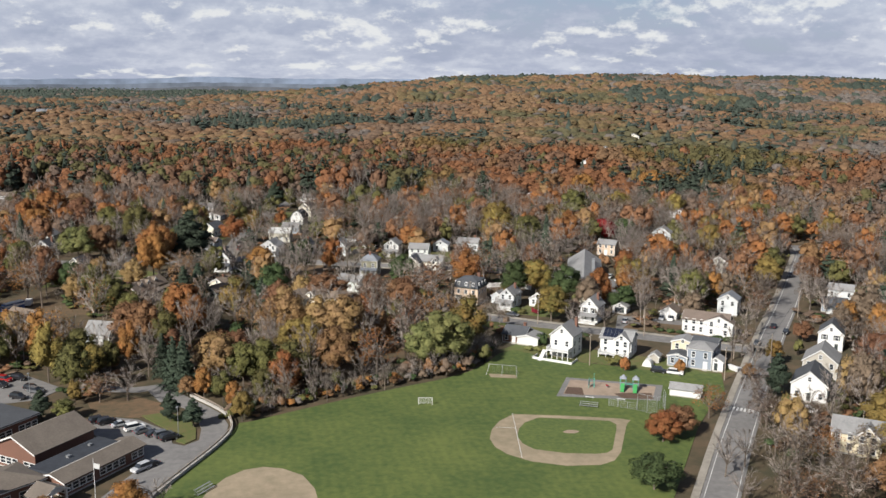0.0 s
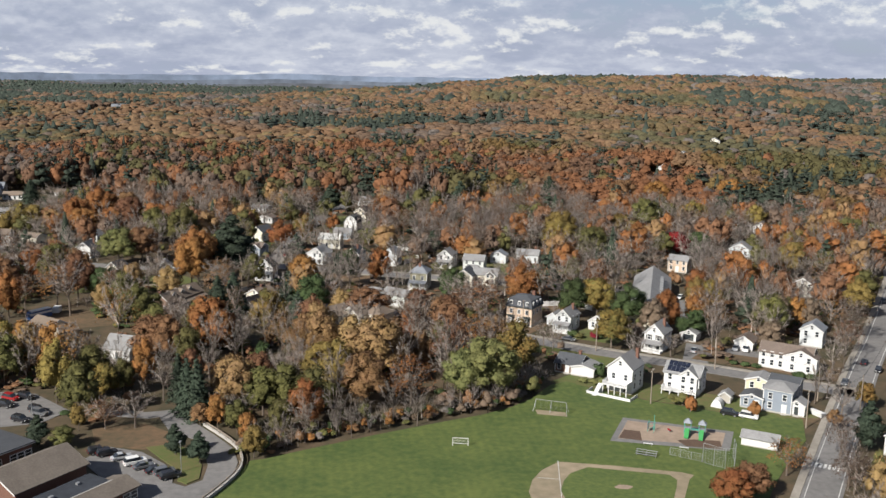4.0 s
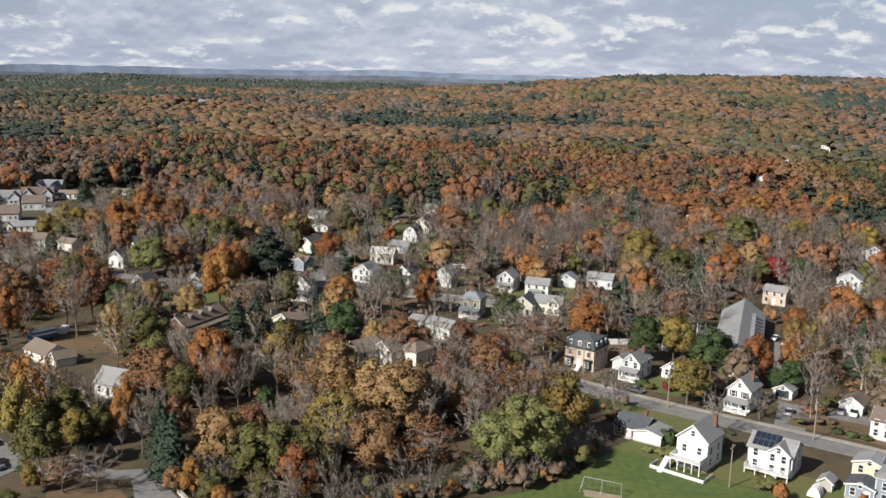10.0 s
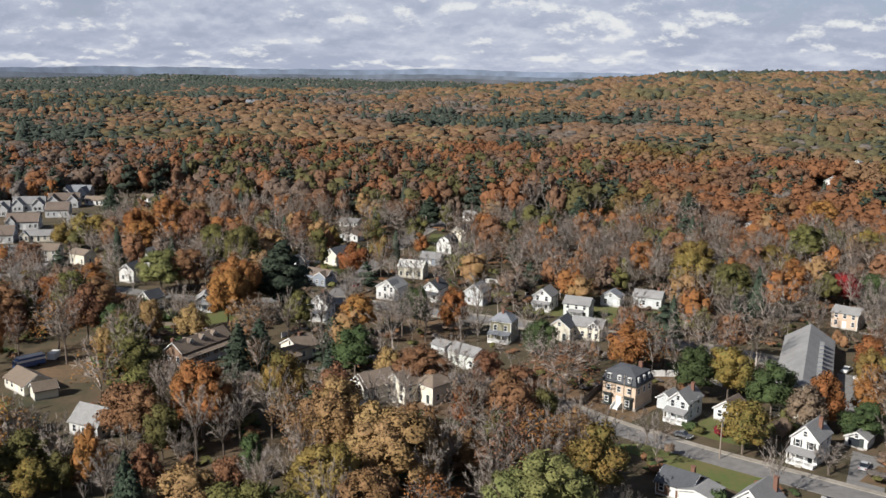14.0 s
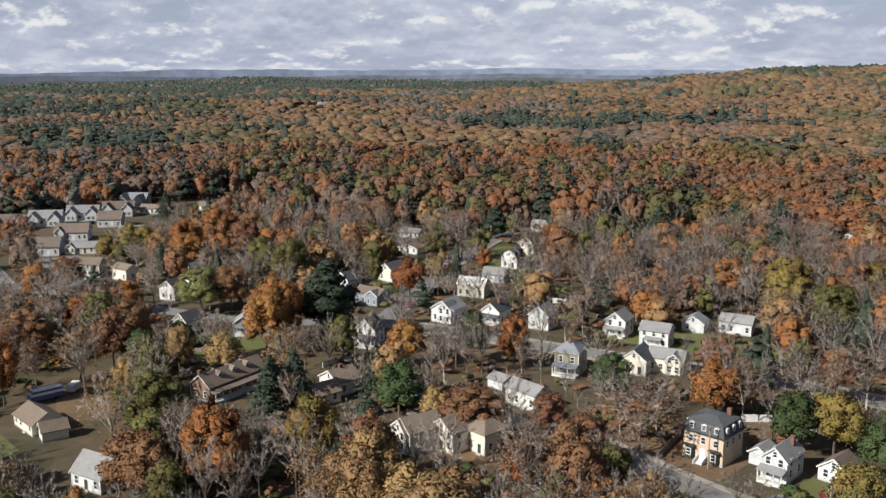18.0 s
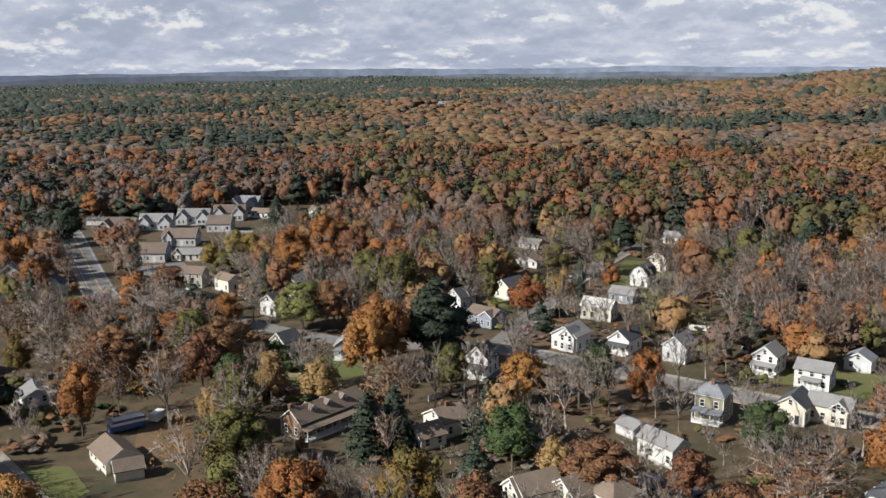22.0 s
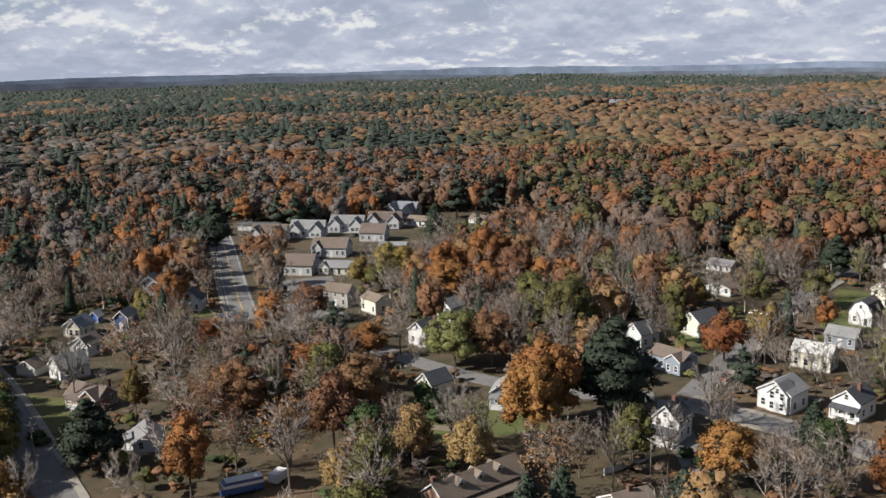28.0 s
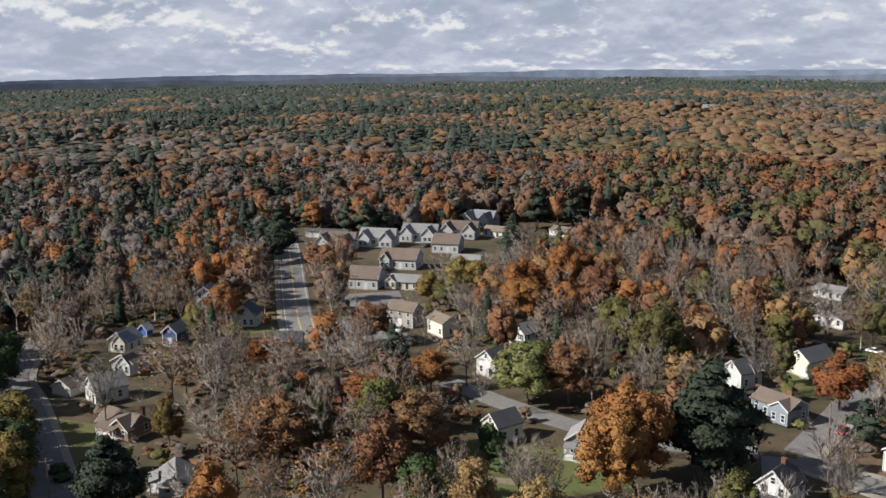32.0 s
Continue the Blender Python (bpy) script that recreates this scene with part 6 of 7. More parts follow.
def crown_cone(h, r, n, size, droop=0.25, base=0.06, ragged=0.25, solid=True):
    """A conifer: whorls of drooping boughs, narrowing to the top, round a dark heart."""
    t = base + (1 - base) * (1 - np.sqrt(srng.uniform(0, 1, n)))
    whorl = np.round(t * 14) / 14
    t = 0.6 * whorl + 0.4 * t
    a = srng.uniform(0, 2 * math.pi, n)
    reach = r * (1 - t) ** 0.8 * srng.uniform(0.55, 1.0 + ragged, n) * (1 + 0.25 * np.sin(a * 5 + whorl * 40))
    pts = np.stack([np.cos(a) * reach, np.sin(a) * reach, h * t - reach * droop + 0.3], 1)
    nor = np.stack([np.cos(a) * 0.6, np.sin(a) * 0.6, np.full(n, 0.9)], 1)
    shade = np.stack([np.cos(a), np.sin(a), np.full(n, 0.5)], 1)
    q = cards(pts, nor, size, 0.35, 1.3, shade)
    if not solid:
        return q
    ring = [[(math.cos(k * 1.0472 + i) * r * 0.72 * (1 - z) ** 0.8 * srng.uniform(0.8, 1.2), math.sin(k * 1.0472 + i) * r * 0.72 * (1 - z) ** 0.8 * srng.uniform(0.8, 1.2), h * z) for k in range(6)]
            for i, z in enumerate((base, 0.35, 0.65, 0.97))]
    core = []
    for i in range(3):
        for k in range(6):
            p, u, v, w = ring[i][k], ring[i][(k + 1) % 6], ring[i + 1][k], ring[i + 1][(k + 1) % 6]
            core += [(p, u, v), (u, w, v)]
    core = np.array(core, float)
    return np.concatenate([facing(core, unit(core * np.array([1, 1, 0]) + np.array([0, 0, 0.4 * r * 0.5]))), q])


def crown_pine(h, r, n, size, shelves=22, solid=0.9):
    """An old white pine: broad shelves of needles at uneven heights, closing to a ragged dome."""
    k = np.arange(shelves)
    t = 0.24 + 0.70 * k / (shelves - 1) + srng.normal(0, 0.015, shelves)
    a = k * 2.39996 + srng.normal(0, 0.4, shelves)
    wide = r * np.clip(1.05 - 0.95 * np.clip(t - 0.42, 0, 1) / 0.58, 0.12, 1) * np.clip(0.55 + t, 0, 1)
    rad = wide * srng.uniform(0.42, 0.6, shelves) + 0.06 * r
    q = np.maximum(wide - rad, 0) * srng.uniform(0.7, 1.25, shelves)
    c = np.stack([np.cos(a) * q, np.sin(a) * q, h * t], 1)
    radii = np.stack([rad, rad, np.maximum(rad * 0.42, 0.035 * h)], 1)
    return lobed(c, radii, np.array([0, 0, h * 0.42]), n, size, solid, 0.4, 0.10, 0.3, 1.25)


def limbs(h, r, base, count, thick, sides=5):
    """A tapered trunk with limbs that rise into the crown."""
    s = Shape()
    top = h * 0.72
    lean = Vector((srng.uniform(-0.04, 0.04) * h, srng.uniform(-0.04, 0.04) * h, 0))
    mid = Vector((0, 0, h * 0.38)) + lean * 0.4
    s.tube((0, 0, -0.3), mid, thick, thick * 0.72, sides + 1)
    s.tube(mid, Vector((0, 0, top)) + lean, thick * 0.72, thick * 0.25, sides)
    for k in range(count):
        a = 2.4 * k + srng.uniform(-0.4, 0.4)
        z = h * srng.uniform(base, 0.6)
        p = Vector((0, 0, z)) + lean * (z / h)
        q = srng.uniform(0.5, 0.85) * r
        e = Vector((math.cos(a) * q, math.sin(a) * q, min(h * 0.92, z + q * srng.uniform(0.5, 1.1))))
        m = p.lerp(e, 0.5) + Vector((0, 0, 0.08 * q))
        s.tube(p, m, thick * 0.36, thick * 0.22, 4)
        s.tube(m, e, thick * 0.22, thick * 0.06, 3)
    return s


def bare_tree(h, r, leaders, forks, twigs):
    """A leafless tree: steep leaders fanning out of a short trunk, forked again and again into fine twigs.
    Gives the limbs as a Shape, their lines with thickness, and the twigs as thin blades."""
    s, lines, blades = Shape(), [], []
    thick = 0.017 * h
    fork_at = Vector((srng.uniform(-0.3, 0.3), srng.uniform(-0.3, 0.3), h * srng.uniform(0.30, 0.38)))
    s.tube((0, 0, -0.3), fork_at, thick, thick * 0.75, 6)
    lines.append((Vector((0, 0, 0)), fork_at, thick))
    mid = Vector((0, 0, h * 0.35))
    for k in range(leaders):
        a = 2.39996 * k + srng.uniform(-0.4, 0.4)
        q = r * math.sqrt((k + 0.6) / leaders) * srng.uniform(0.7, 0.92)
        side = Vector((math.cos(a), math.sin(a), 0))
        p = fork_at * srng.uniform(0.8, 1.0)
        e = side * q + Vector((0, 0, h * (0.97 - 0.30 * (q / r) ** 2) * srng.uniform(0.9, 1.0)))
        m = p.lerp(e, 0.48) + side * q * 0.10 + Vector((0, 0, 0.03 * h))
        s.tube(p, m, thick * 0.42, thick * 0.26, 4)
        s.tube(m, e, thick * 0.26, thick * 0.06, 3)
        lines += [(p, m, thick * 0.40), (m, e, thick * 0.20)]
        for j in range(forks):
            t = 0.15 + 0.85 * (j + srng.uniform(0, 1)) / forks
            b = p.lerp(m, t * 2) if t < 0.5 else m.lerp(e, t * 2 - 1)
            d = (side * 0.8 + Vector(srng.normal(0, 0.55, 3)) + Vector((0, 0, srng.uniform(0.7, 1.5)))).normalized()
            f = b + d * r * srng.uniform(0.22, 0.42)
            s.tube(b, f, thick * 0.13, thick * 0.04, 3)
            lines.append((b, f, thick * 0.11))
            for i in range(twigs):
                o = b.lerp(f, srng.uniform(0.1, 1.0))
                way = ((f - b).normalized() * 0.9 + Vector(srng.normal(0, 0.5, 3)) + Vector((0, 0, 0.35))).normalized()
                tip = o + way * srng.uniform(0.6, 1.7) * (h / 15)
                blades.append((o, tip, 0.036))
    def blade(rows, k):
        got, shade = [], []
        for o, e, w in rows:
            x = (e - o).cross(Vector(srng.normal(0, 1, 3))).normalized() * w * k
            got.append([tuple(o - x), tuple(o + x), tuple(e)])
            shade.append(tuple(((o + e) / 2 - mid).normalized() * 0.8 + Vector(srng.normal(0, 0.4, 3)) + Vector((0, 0, 0.25))))
        shade = unit(np.array(shade))
        return facing(np.array(got, float), np.repeat(shade[:, None, :], 3, 1))
    return s, blade(lines, 1.1), blade(blades, 1.0)


def fill_mesh(me, tris, mats, index=None):
    n = len(tris)
    me.vertices.add(n * 3)
    me.loops.add(n * 3)
    me.polygons.add(n)
    me.vertices.foreach_set("co", tris[:, :3].astype(np.float32).ravel())
    me.loops.foreach_set("vertex_index", np.arange(n * 3, dtype=np.int32))
    me.polygons.foreach_set("loop_start", np.arange(0, n * 3, 3, dtype=np.int32))
    rounding = me.attributes.new("custom_normal", "FLOAT_VECTOR", "POINT")
    rounding.data.foreach_set("vector", tris[:, 3:].astype(np.float32).ravel())
    for m in mats:
        me.materials.append(m)
    if index is not None:
        me.polygons.foreach_set("material_index", index)
    me.update(calc_edges=True)
    return me


def quad_mesh(name, tris, mat):
    return fill_mesh(bpy.data.meshes.new(name), tris, [mat])


def plain_mesh(shape, name, mat):
    me = bpy.data.meshes.new(name)
    me.from_pydata(shape.v, [], shape.f)
    me.materials.append(mat)
    return me


# shapes are made once for a tree 15 m high and 6 m wide, then scaled
H0, R0 = 15.0, 6.0
ROUND_CROWNS = [crown_round(H0, R0, 3200, 0.38, base=0.10, lobes=l, solid=0.76) for l in (15, 18, 20, 17, 22)]
BROAD_CROWNS = [crown_round(H0, R0, 5200, 0.30, base=0.06, lobes=l, solid=0.8) for l in (26, 32)]
ROUND_TRUNKS = [plain_mesh(limbs(H0, R0, 0.22, 8, 0.26), "trunk", BARK) for _ in range(3)]
SPRUCE_CROWNS = [crown_cone(H0, R0 * 0.62, 2600, 0.5) for _ in range(2)]
PINE_CROWNS = [crown_pine(H0, R0, 3200, 0.42) for _ in range(2)]
POLE_TRUNK = plain_mesh(Shape().tube((0, 0, -0.3), (0, 0, H0 * 0.95), 0.26, 0.05, 6), "trunk", BARK)
BARE = [bare_tree(H0, R0, 9, 7, 20) for _ in range(4)]
BARE_MESH = [(plain_mesh(s, "trunk", BARK), quad_mesh("twigs", q, TWIG)) for s, w, q in BARE]
SPARSE = [crown_round(H0, R0, 1100, 0.33, base=0.18, lobes=20, solid=0) for _ in range(3)]
MADE, TREES, SHOWN = {}, [], []

TREE_WORDS = {
    "orange": ("orange-leaved maple in full autumn colour", "maple tree"), "rust": ("rust-brown oak holding its dry leaves", "oak tree"),
    "gold": ("golden yellow maple in full leaf", "maple tree"), "gold_rust": ("broad golden-brown tree at the field edge", "tree"), "olive": ("olive green tree beginning to turn", "tree"),
    "turning": ("round maple half green, half orange", "maple tree"), "willow": ("yellow-green willow with loose foliage", "willow tree"), "green": ("dark green tree with a round crown", "tree"),
    "red": ("small bright red autumn tree", "tree"), "pine": ("tall dark green white pine", "pine tree"), "spruce": ("dark green conical spruce with drooping boughs", "spruce tree"),
    "bare": ("leafless grey tree with fine twigs", "bare tree"), "bare_rust": ("nearly bare tree with a few brown leaves", "tree")}


def tree_model(kind, v):
    """The meshes of one kind of tree; all trees of the kind share them."""
    if kind in ("bare", "bare_rust"):
        trunk, twigs = BARE_MESH[v % 4]
        crown = None
        if kind == "bare_rust":
            crown = quad_mesh("leaves", SPARSE[v % 3], LEAF[("rust", "brown", "orange")[v % 3]])
        return trunk, twigs, crown
    if kind == "spruce":
        return POLE_TRUNK, quad_mesh("crown", SPRUCE_CROWNS[v % 2], LEAF["pine"]), None
    if kind == "pine":
        return POLE_TRUNK, quad_mesh("crown", PINE_CROWNS[v % 2], LEAF["pine"]), None
    if v >= 5:
        return ROUND_TRUNKS[v % 3], quad_mesh("crown", BROAD_CROWNS[v % 2], LEAF[kind]), None
    return ROUND_TRUNKS[v % 3], quad_mesh("crown", ROUND_CROWNS[v % 5], LEAF[kind]), None


def tree(kind, x, y, h, r, v=None, wild=False):
    if not wild:
        x, y = site(x, y)
    v = len(TREES) if v is None else v
    v = v % 5 + (5 if r >= 7.5 and kind not in ("bare", "bare_rust", "pine", "spruce") else 0)
    if (kind, v) not in MADE:
        MADE[kind, v] = tree_model(kind, v)
    trunk, crown, extra = MADE[kind, v]
    label, category = TREE_WORDS[kind]
    root = new("tree")
    tagged(root, label, category, "trees of the town")
    k = 0.62 if kind == "spruce" else 1.0
    root.matrix_basis = pose(x, y, terrain(x, y), 0, 0, (len(TREES) * 77) % 360) @ Matrix.Diagonal((r / R0 / k, r / R0 / k, h / H0, 1))
    part("trunk", trunk, BARK, root)
    part("crown", crown, TWIG, root)
    if extra:
        part("leaves", extra, TWIG, root)
    TREES.append((x, y, r))
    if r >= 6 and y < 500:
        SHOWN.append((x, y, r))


def bush(x, y, r, h, kind="green", label="rounded green garden shrub"):
    x, y = site(x, y)
    key = ("bush", kind)
    if key not in MADE:
        q = crown_round(1.0, 0.75, 130, 0.16, base=0.02, lobes=9)
        MADE[key] = (quad_mesh("foliage", q, LEAF[kind]), plain_mesh(Shape().tube((0, 0, -0.05), (0.1, 0, 0.5), 0.04, 0.02, 4).tube((0, 0, -0.05), (-0.12, 0.1, 0.5), 0.04, 0.02, 4), "stems", BARK))
    root = new("shrub")
    tagged(root, label, "shrub", "garden shrubs")
    root.matrix_basis = pose(x, y, 0, 0, 0, (x * 31) % 360) @ Matrix.Diagonal((r / 0.75, r / 0.75, h, 1))
    part("foliage", MADE[key][0], BARK, root)
    part("stems", MADE[key][1], BARK, root)


# the trees that stand out
tree("orange", -72, 153, 9, 4.5)
tree("orange", 47, 187.3, 8, 4.6)
tree("rust", 52.3, 191.5, 8, 4.4)
tree("green", 38, 161, 8, 6)
tree("pine", 86.1, 218.4, 13, 4)
tree("bare", 61, 172, 9, 5)
tree("bare_rust", 74, 194, 9, 5)
tree("bare", 72, 158, 9, 5)
tree("bare", 54, 153, 8, 5)
tree("bare_rust", 127, 261, 11, 8)
tree("rust", 124, 238, 12, 8)
tree("gold", 96, 173, 10, 7)
tree("rust", 84, 156, 9, 6)
tree("bare_rust", 66, 152, 8, 6)
tree("orange", -89, 273, 19, 8)
tree("rust", -91, 152, 7, 4)
tree("gold_rust", -36, 255, 19, 10)
tree("gold", -46, 241, 16, 8)
tree("bare", -15, 252, 20, 6)
tree("willow", -4, 247, 17, 9)
tree("turning", 4, 264, 17, 7)
tree("olive", -61, 227, 13, 6)
tree("bare_rust", -24, 237, 14, 7)
tree("bare", -73, 277, 18, 7)
tree("gold_rust", -36, 235, 15, 7)
tree("olive", -47, 224, 14, 6)
tree("willow", -11, 243, 14, 6)
tree("turning", 36, 299, 13, 7)
tree("green", 45, 324, 15, 7)
tree("orange", 57, 320, 15, 5)
tree("bare_rust", 73, 322, 14, 7)
tree("turning", 35, 336, 15, 7)
tree("green", 26, 334, 15, 6)
tree("green", 65, 315, 8, 6)
tree("bare", 14, 298, 9, 5)
tree("orange", 8, 350, 16, 7)
tree("bare", 54, 292, 7, 7)
tree("green", -68, 324, 15, 7)
tree("pine", -115.5, 384, 26, 11)
tree("olive", -156, 437, 20, 8)
tree("orange", -109, 445, 14, 7)
tree("spruce", -101, 318, 15, 5)
tree("spruce", -97, 324, 15, 5)
tree("orange", -126.5, 371.5, 22, 9)
tree("orange", -126, 362, 19, 7.5)
tree("willow", -172, 398, 16, 9)
tree("orange", -79.6, 362.4, 14.5, 6.2)
tree("orange", -50, 373, 16, 5)
tree("spruce", -72, 400, 9, 4)
tree("bare", -45, 390, 18, 8)
tree("bare_rust", -8, 322, 16, 11)
tree("rust", -47, 319, 12, 9)
tree("rust", -30, 325, 11, 5)
tree("green", -19, 358, 12, 6)
tree("gold", 30, 478, 18, 9)
tree("olive", 43, 443, 15, 8)
tree("olive", -122, 298, 15, 8)
tree("rust", -106, 268, 14, 7)
tree("orange", -171, 302, 18, 5)
tree("bare", -154, 313, 20, 7)
tree("orange", -228, 473, 18, 8)
tree("orange", -225, 496, 20, 9)
tree("rust", -203, 483, 18, 8)
tree("gold", -266, 483, 13, 6)
tree("bare", -123, 524, 18, 9)
tree("bare", -111, 521, 18, 9)
tree("bare", -165, 520, 20, 8)
tree("bare", -177, 528, 20, 8)
tree("orange", -198, 390, 11, 6)
tree("pine", -69, 628, 16, 7)
tree("pine", -25, 573, 18, 8)
tree("pine", -109, 576, 17, 7)
tree("bare", 31, 618, 18, 9)
tree("spruce", -80, 339, 13, 5)
tree("bare_rust", -78, 520, 18, 8)
tree("bare_rust", -52, 481, 17, 7)
tree("bare", -35, 470, 17, 7)
tree("rust", -243, 413, 13, 7)
tree("gold", -260, 459, 12, 6)
tree("gold", -259, 485, 12, 7)
tree("orange", -218, 460, 15, 9)
tree("orange", -230, 506, 18, 10)
tree("rust", -216, 509, 17, 8)
tree("spruce", -312, 579, 14, 6)
tree("pine", -368, 479, 24, 8)
tree("spruce", -325, 395, 15, 5)
tree("turning", -246, 300, 14, 9)
tree("orange", -193, 360, 13, 8)
tree("rust", -192, 334, 16, 8)
tree("bare", -220, 374, 15, 7)
tree("bare_rust", -247, 344, 17, 8)
tree("bare_rust", -236, 350, 16, 8)
tree("orange", -247, 374, 10, 6)
tree("orange", -297, 397, 14, 7)
tree("olive", -174, 447, 18, 7)
tree("bare", -242, 323, 18, 6)
tree("rust", -172, 354, 15, 9)
tree("bare_rust", -164, 323, 15, 8)
tree("bare_rust", -191, 322, 16, 8)
tree("rust", -164, 405, 16, 8)
tree("bare", -193, 399, 14, 6)
tree("bare", -191, 520, 20, 8)
tree("bare", -170, 499, 18, 8)
tree("pine", -380, 388, 20, 7)
for x, y, h, r, k in ((-262, 291, 19, 9, "green"), (-253, 286, 18, 8, "green"), (-240, 281, 18, 8, "olive"), (-228, 277, 17, 8, "green"), (-274, 301, 19, 9, "green"), (-214, 270, 16, 8, "green"), (-284, 312, 18, 8, "green"),
                      # outer row, mostly out of view, added so its shadows cross the side street
                      (-268, 280, 18, 8, "green"), (-246, 270, 18, 8, "olive"), (-232, 264, 17, 8, "green"), (-286, 296, 18, 8, "olive"), (-204, 258, 16, 8, "green"), (-296, 322, 18, 8, "green"),
                      (-226, 292, 14, 7, "turning"), (-234, 297, 14, 7, "green"), (-219, 287, 13, 7, "turning"), (-246, 303, 13, 6, "olive"), (-212, 281, 12, 6, "green"), (-256, 308, 12, 6, "turning"),
                      (64, 160, 10, 5, "bare"), (70, 166, 11, 5, "bare_rust"), (78, 162, 11, 6, "bare"), (86, 168, 11, 5, "bare_rust"), (78, 172, 10, 5, "bare_rust"), (70, 178, 10, 5, "bare"), (80, 184, 11, 5, "bare_rust"),
                      (84, 194, 11, 5, "bare"), (74, 197.2, 10, 4.5, "bare_rust"), (91, 160, 10, 6, "bare"), (98, 163, 11, 6, "bare_rust"), (74, 150, 10, 6, "bare_rust"), (90, 150, 10, 6, "olive"),
                      (62, 150, 9, 5, "bare_rust"), (63, 203, 9, 5, "bare_rust"), (83.7, 233, 5, 2.4, "rust"), (88, 240, 10, 5, "bare")):
    tree(k, x, y, h, r)
for k, x, y, h, r in (("pine", -111, 206, 8, 3.2), ("olive", -104.4, 205.5, 5.5, 3.2), ("gold", -105, 215, 7, 2.2), ("bare_rust", -98.5, 216, 8, 5), ("bare", -91, 217, 9, 6), ("pine", -75.3, 202, 8, 3), ("pine", -68.2, 198, 8, 3),
                      ("bare", -66.3, 156.7, 7, 4), ("gold", -119, 232, 17, 5), ("olive", -112.8, 241, 13, 6), ("orange", -98, 242, 15, 3.6), ("bare", -90.6, 235.6, 13, 5), ("spruce", -80.7, 227, 15, 3.6), ("spruce", -77, 224, 16, 4),
                      ("orange", -70, 217.5, 9, 3), ("olive", -64, 214, 9, 3.4), ("gold", -56.5, 201.5, 8, 3), ("bare", -46.7, 211, 13, 5), ("bare", -40, 216, 13, 4), ("orange", -60, 209, 8, 2.6), ("bare", -27, 224, 12, 4), ("olive", -53, 213, 10, 3.4)):
    tree(k, x, y, h, r)
for k, x, y, h, r in (("orange", 71, 338, 13, 4.5), ("gold", 74, 351, 13, 4.5), ("orange", 68, 326, 12, 4), ("turning", 77, 345, 13, 5), ("orange", 76, 362, 14, 5), ("green", 67, 318, 9, 4), ("bare_rust", 80, 372, 14, 5)):
    tree(k, x, y, h, r)
for k, x, y, h, r in (("bare_rust", -173, 341, 18, 7), ("rust", -161, 334, 18, 6.5), ("green", -151, 334, 13, 5), ("olive", -179, 351, 18, 7)):
    tree(k, x, y, h, r)
for k, x, y, h, r in (("gold", 29, 460, 17, 9), ("olive", 44, 453, 15, 9), ("orange", 67, 459, 16, 7), ("red", 86, 457, 13, 6), ("olive", 84, 543, 17, 9), ("turning", 112, 545, 16, 9),
                      ("orange", 157, 649, 18, 10), ("rust", 82, 641, 17, 10), ("pine", -27, 584, 20, 7), ("pine", -69, 660, 20, 8), ("pine", 9, 616, 19, 7), ("pine", 31, 623, 20, 7),
                      ("olive", -79, 736, 17, 9), ("orange", -47, 695, 17, 9), ("rust", 45, 729, 18, 9), ("gold", 147, 547, 14, 7), ("green", 97, 462, 12, 7), ("orange", 106, 643, 16, 9),
                      ("rust", -1, 689, 17, 9), ("turning", 64, 503, 14, 7), ("orange", 35, 501, 12, 5)):
    tree(k, x, y, h, r)
# between the school drive and the houses in the wood
for k, x, y, h, r in (("turning", -106.8, 235.3, 10, 4.2), ("olive", -103, 239, 10, 3.6), ("bare", -90, 238.3, 9, 4.5), ("green", -68.1, 254.8, 11, 2.8), ("rust", -99.4, 264.5, 15, 5), ("olive", -92.2, 260.2, 13, 4.5),
                      ("bare_rust", -66.9, 272.2, 16, 5), ("bare", -78, 262, 15, 5), ("bare", -83, 252, 12, 4.5), ("bare_rust", -60, 262, 15, 5), ("bare", -55, 252, 14, 5), ("bare", -62, 246, 11, 4.5), ("bare", -96, 252, 11, 5),
                      ("spruce", -86.5, 236.5, 13, 3), ("bare", -70, 222, 8, 3.5), ("rust", -75, 219, 6, 2.6), ("bare", -64, 219, 9, 4), ("bare", -52, 208.6, 8, 3), ("bare", -36, 214.6, 11, 3.4), ("bare", -21, 224, 10, 3.4)):
    tree(k, x, y, h, r)
# beside the main road
for k, x, y, h, r in (("bare_rust", 78.7, 214.6, 10, 4.2), ("bare", 89.5, 255, 11, 4), ("bare", 84.9, 251, 11, 3.6), ("turning", 96.5, 247.3, 8, 3), ("bare", 104, 283, 12, 5), ("bare_rust", 135, 313, 13, 6), ("rust", 115, 271, 7, 4), ("bare", 55, 167, 10, 5), ("bare", 72, 170, 14, 6),
                      ("gold", 99, 187, 12, 6), ("bare_rust", 119, 317, 14, 6), ("bare_rust", 110, 298, 12, 5), ("bare", 142, 338, 14, 6), ("rust", 150, 352, 13, 6), ("gold", 131, 346, 14, 6), ("rust", 161, 376, 14, 6), ("olive", 140, 365, 14, 6)):
    tree(k, x, y, h, r)
bush(31.6, 309, 1.9, 2.9, "red", "round crimson shrub beside the street")
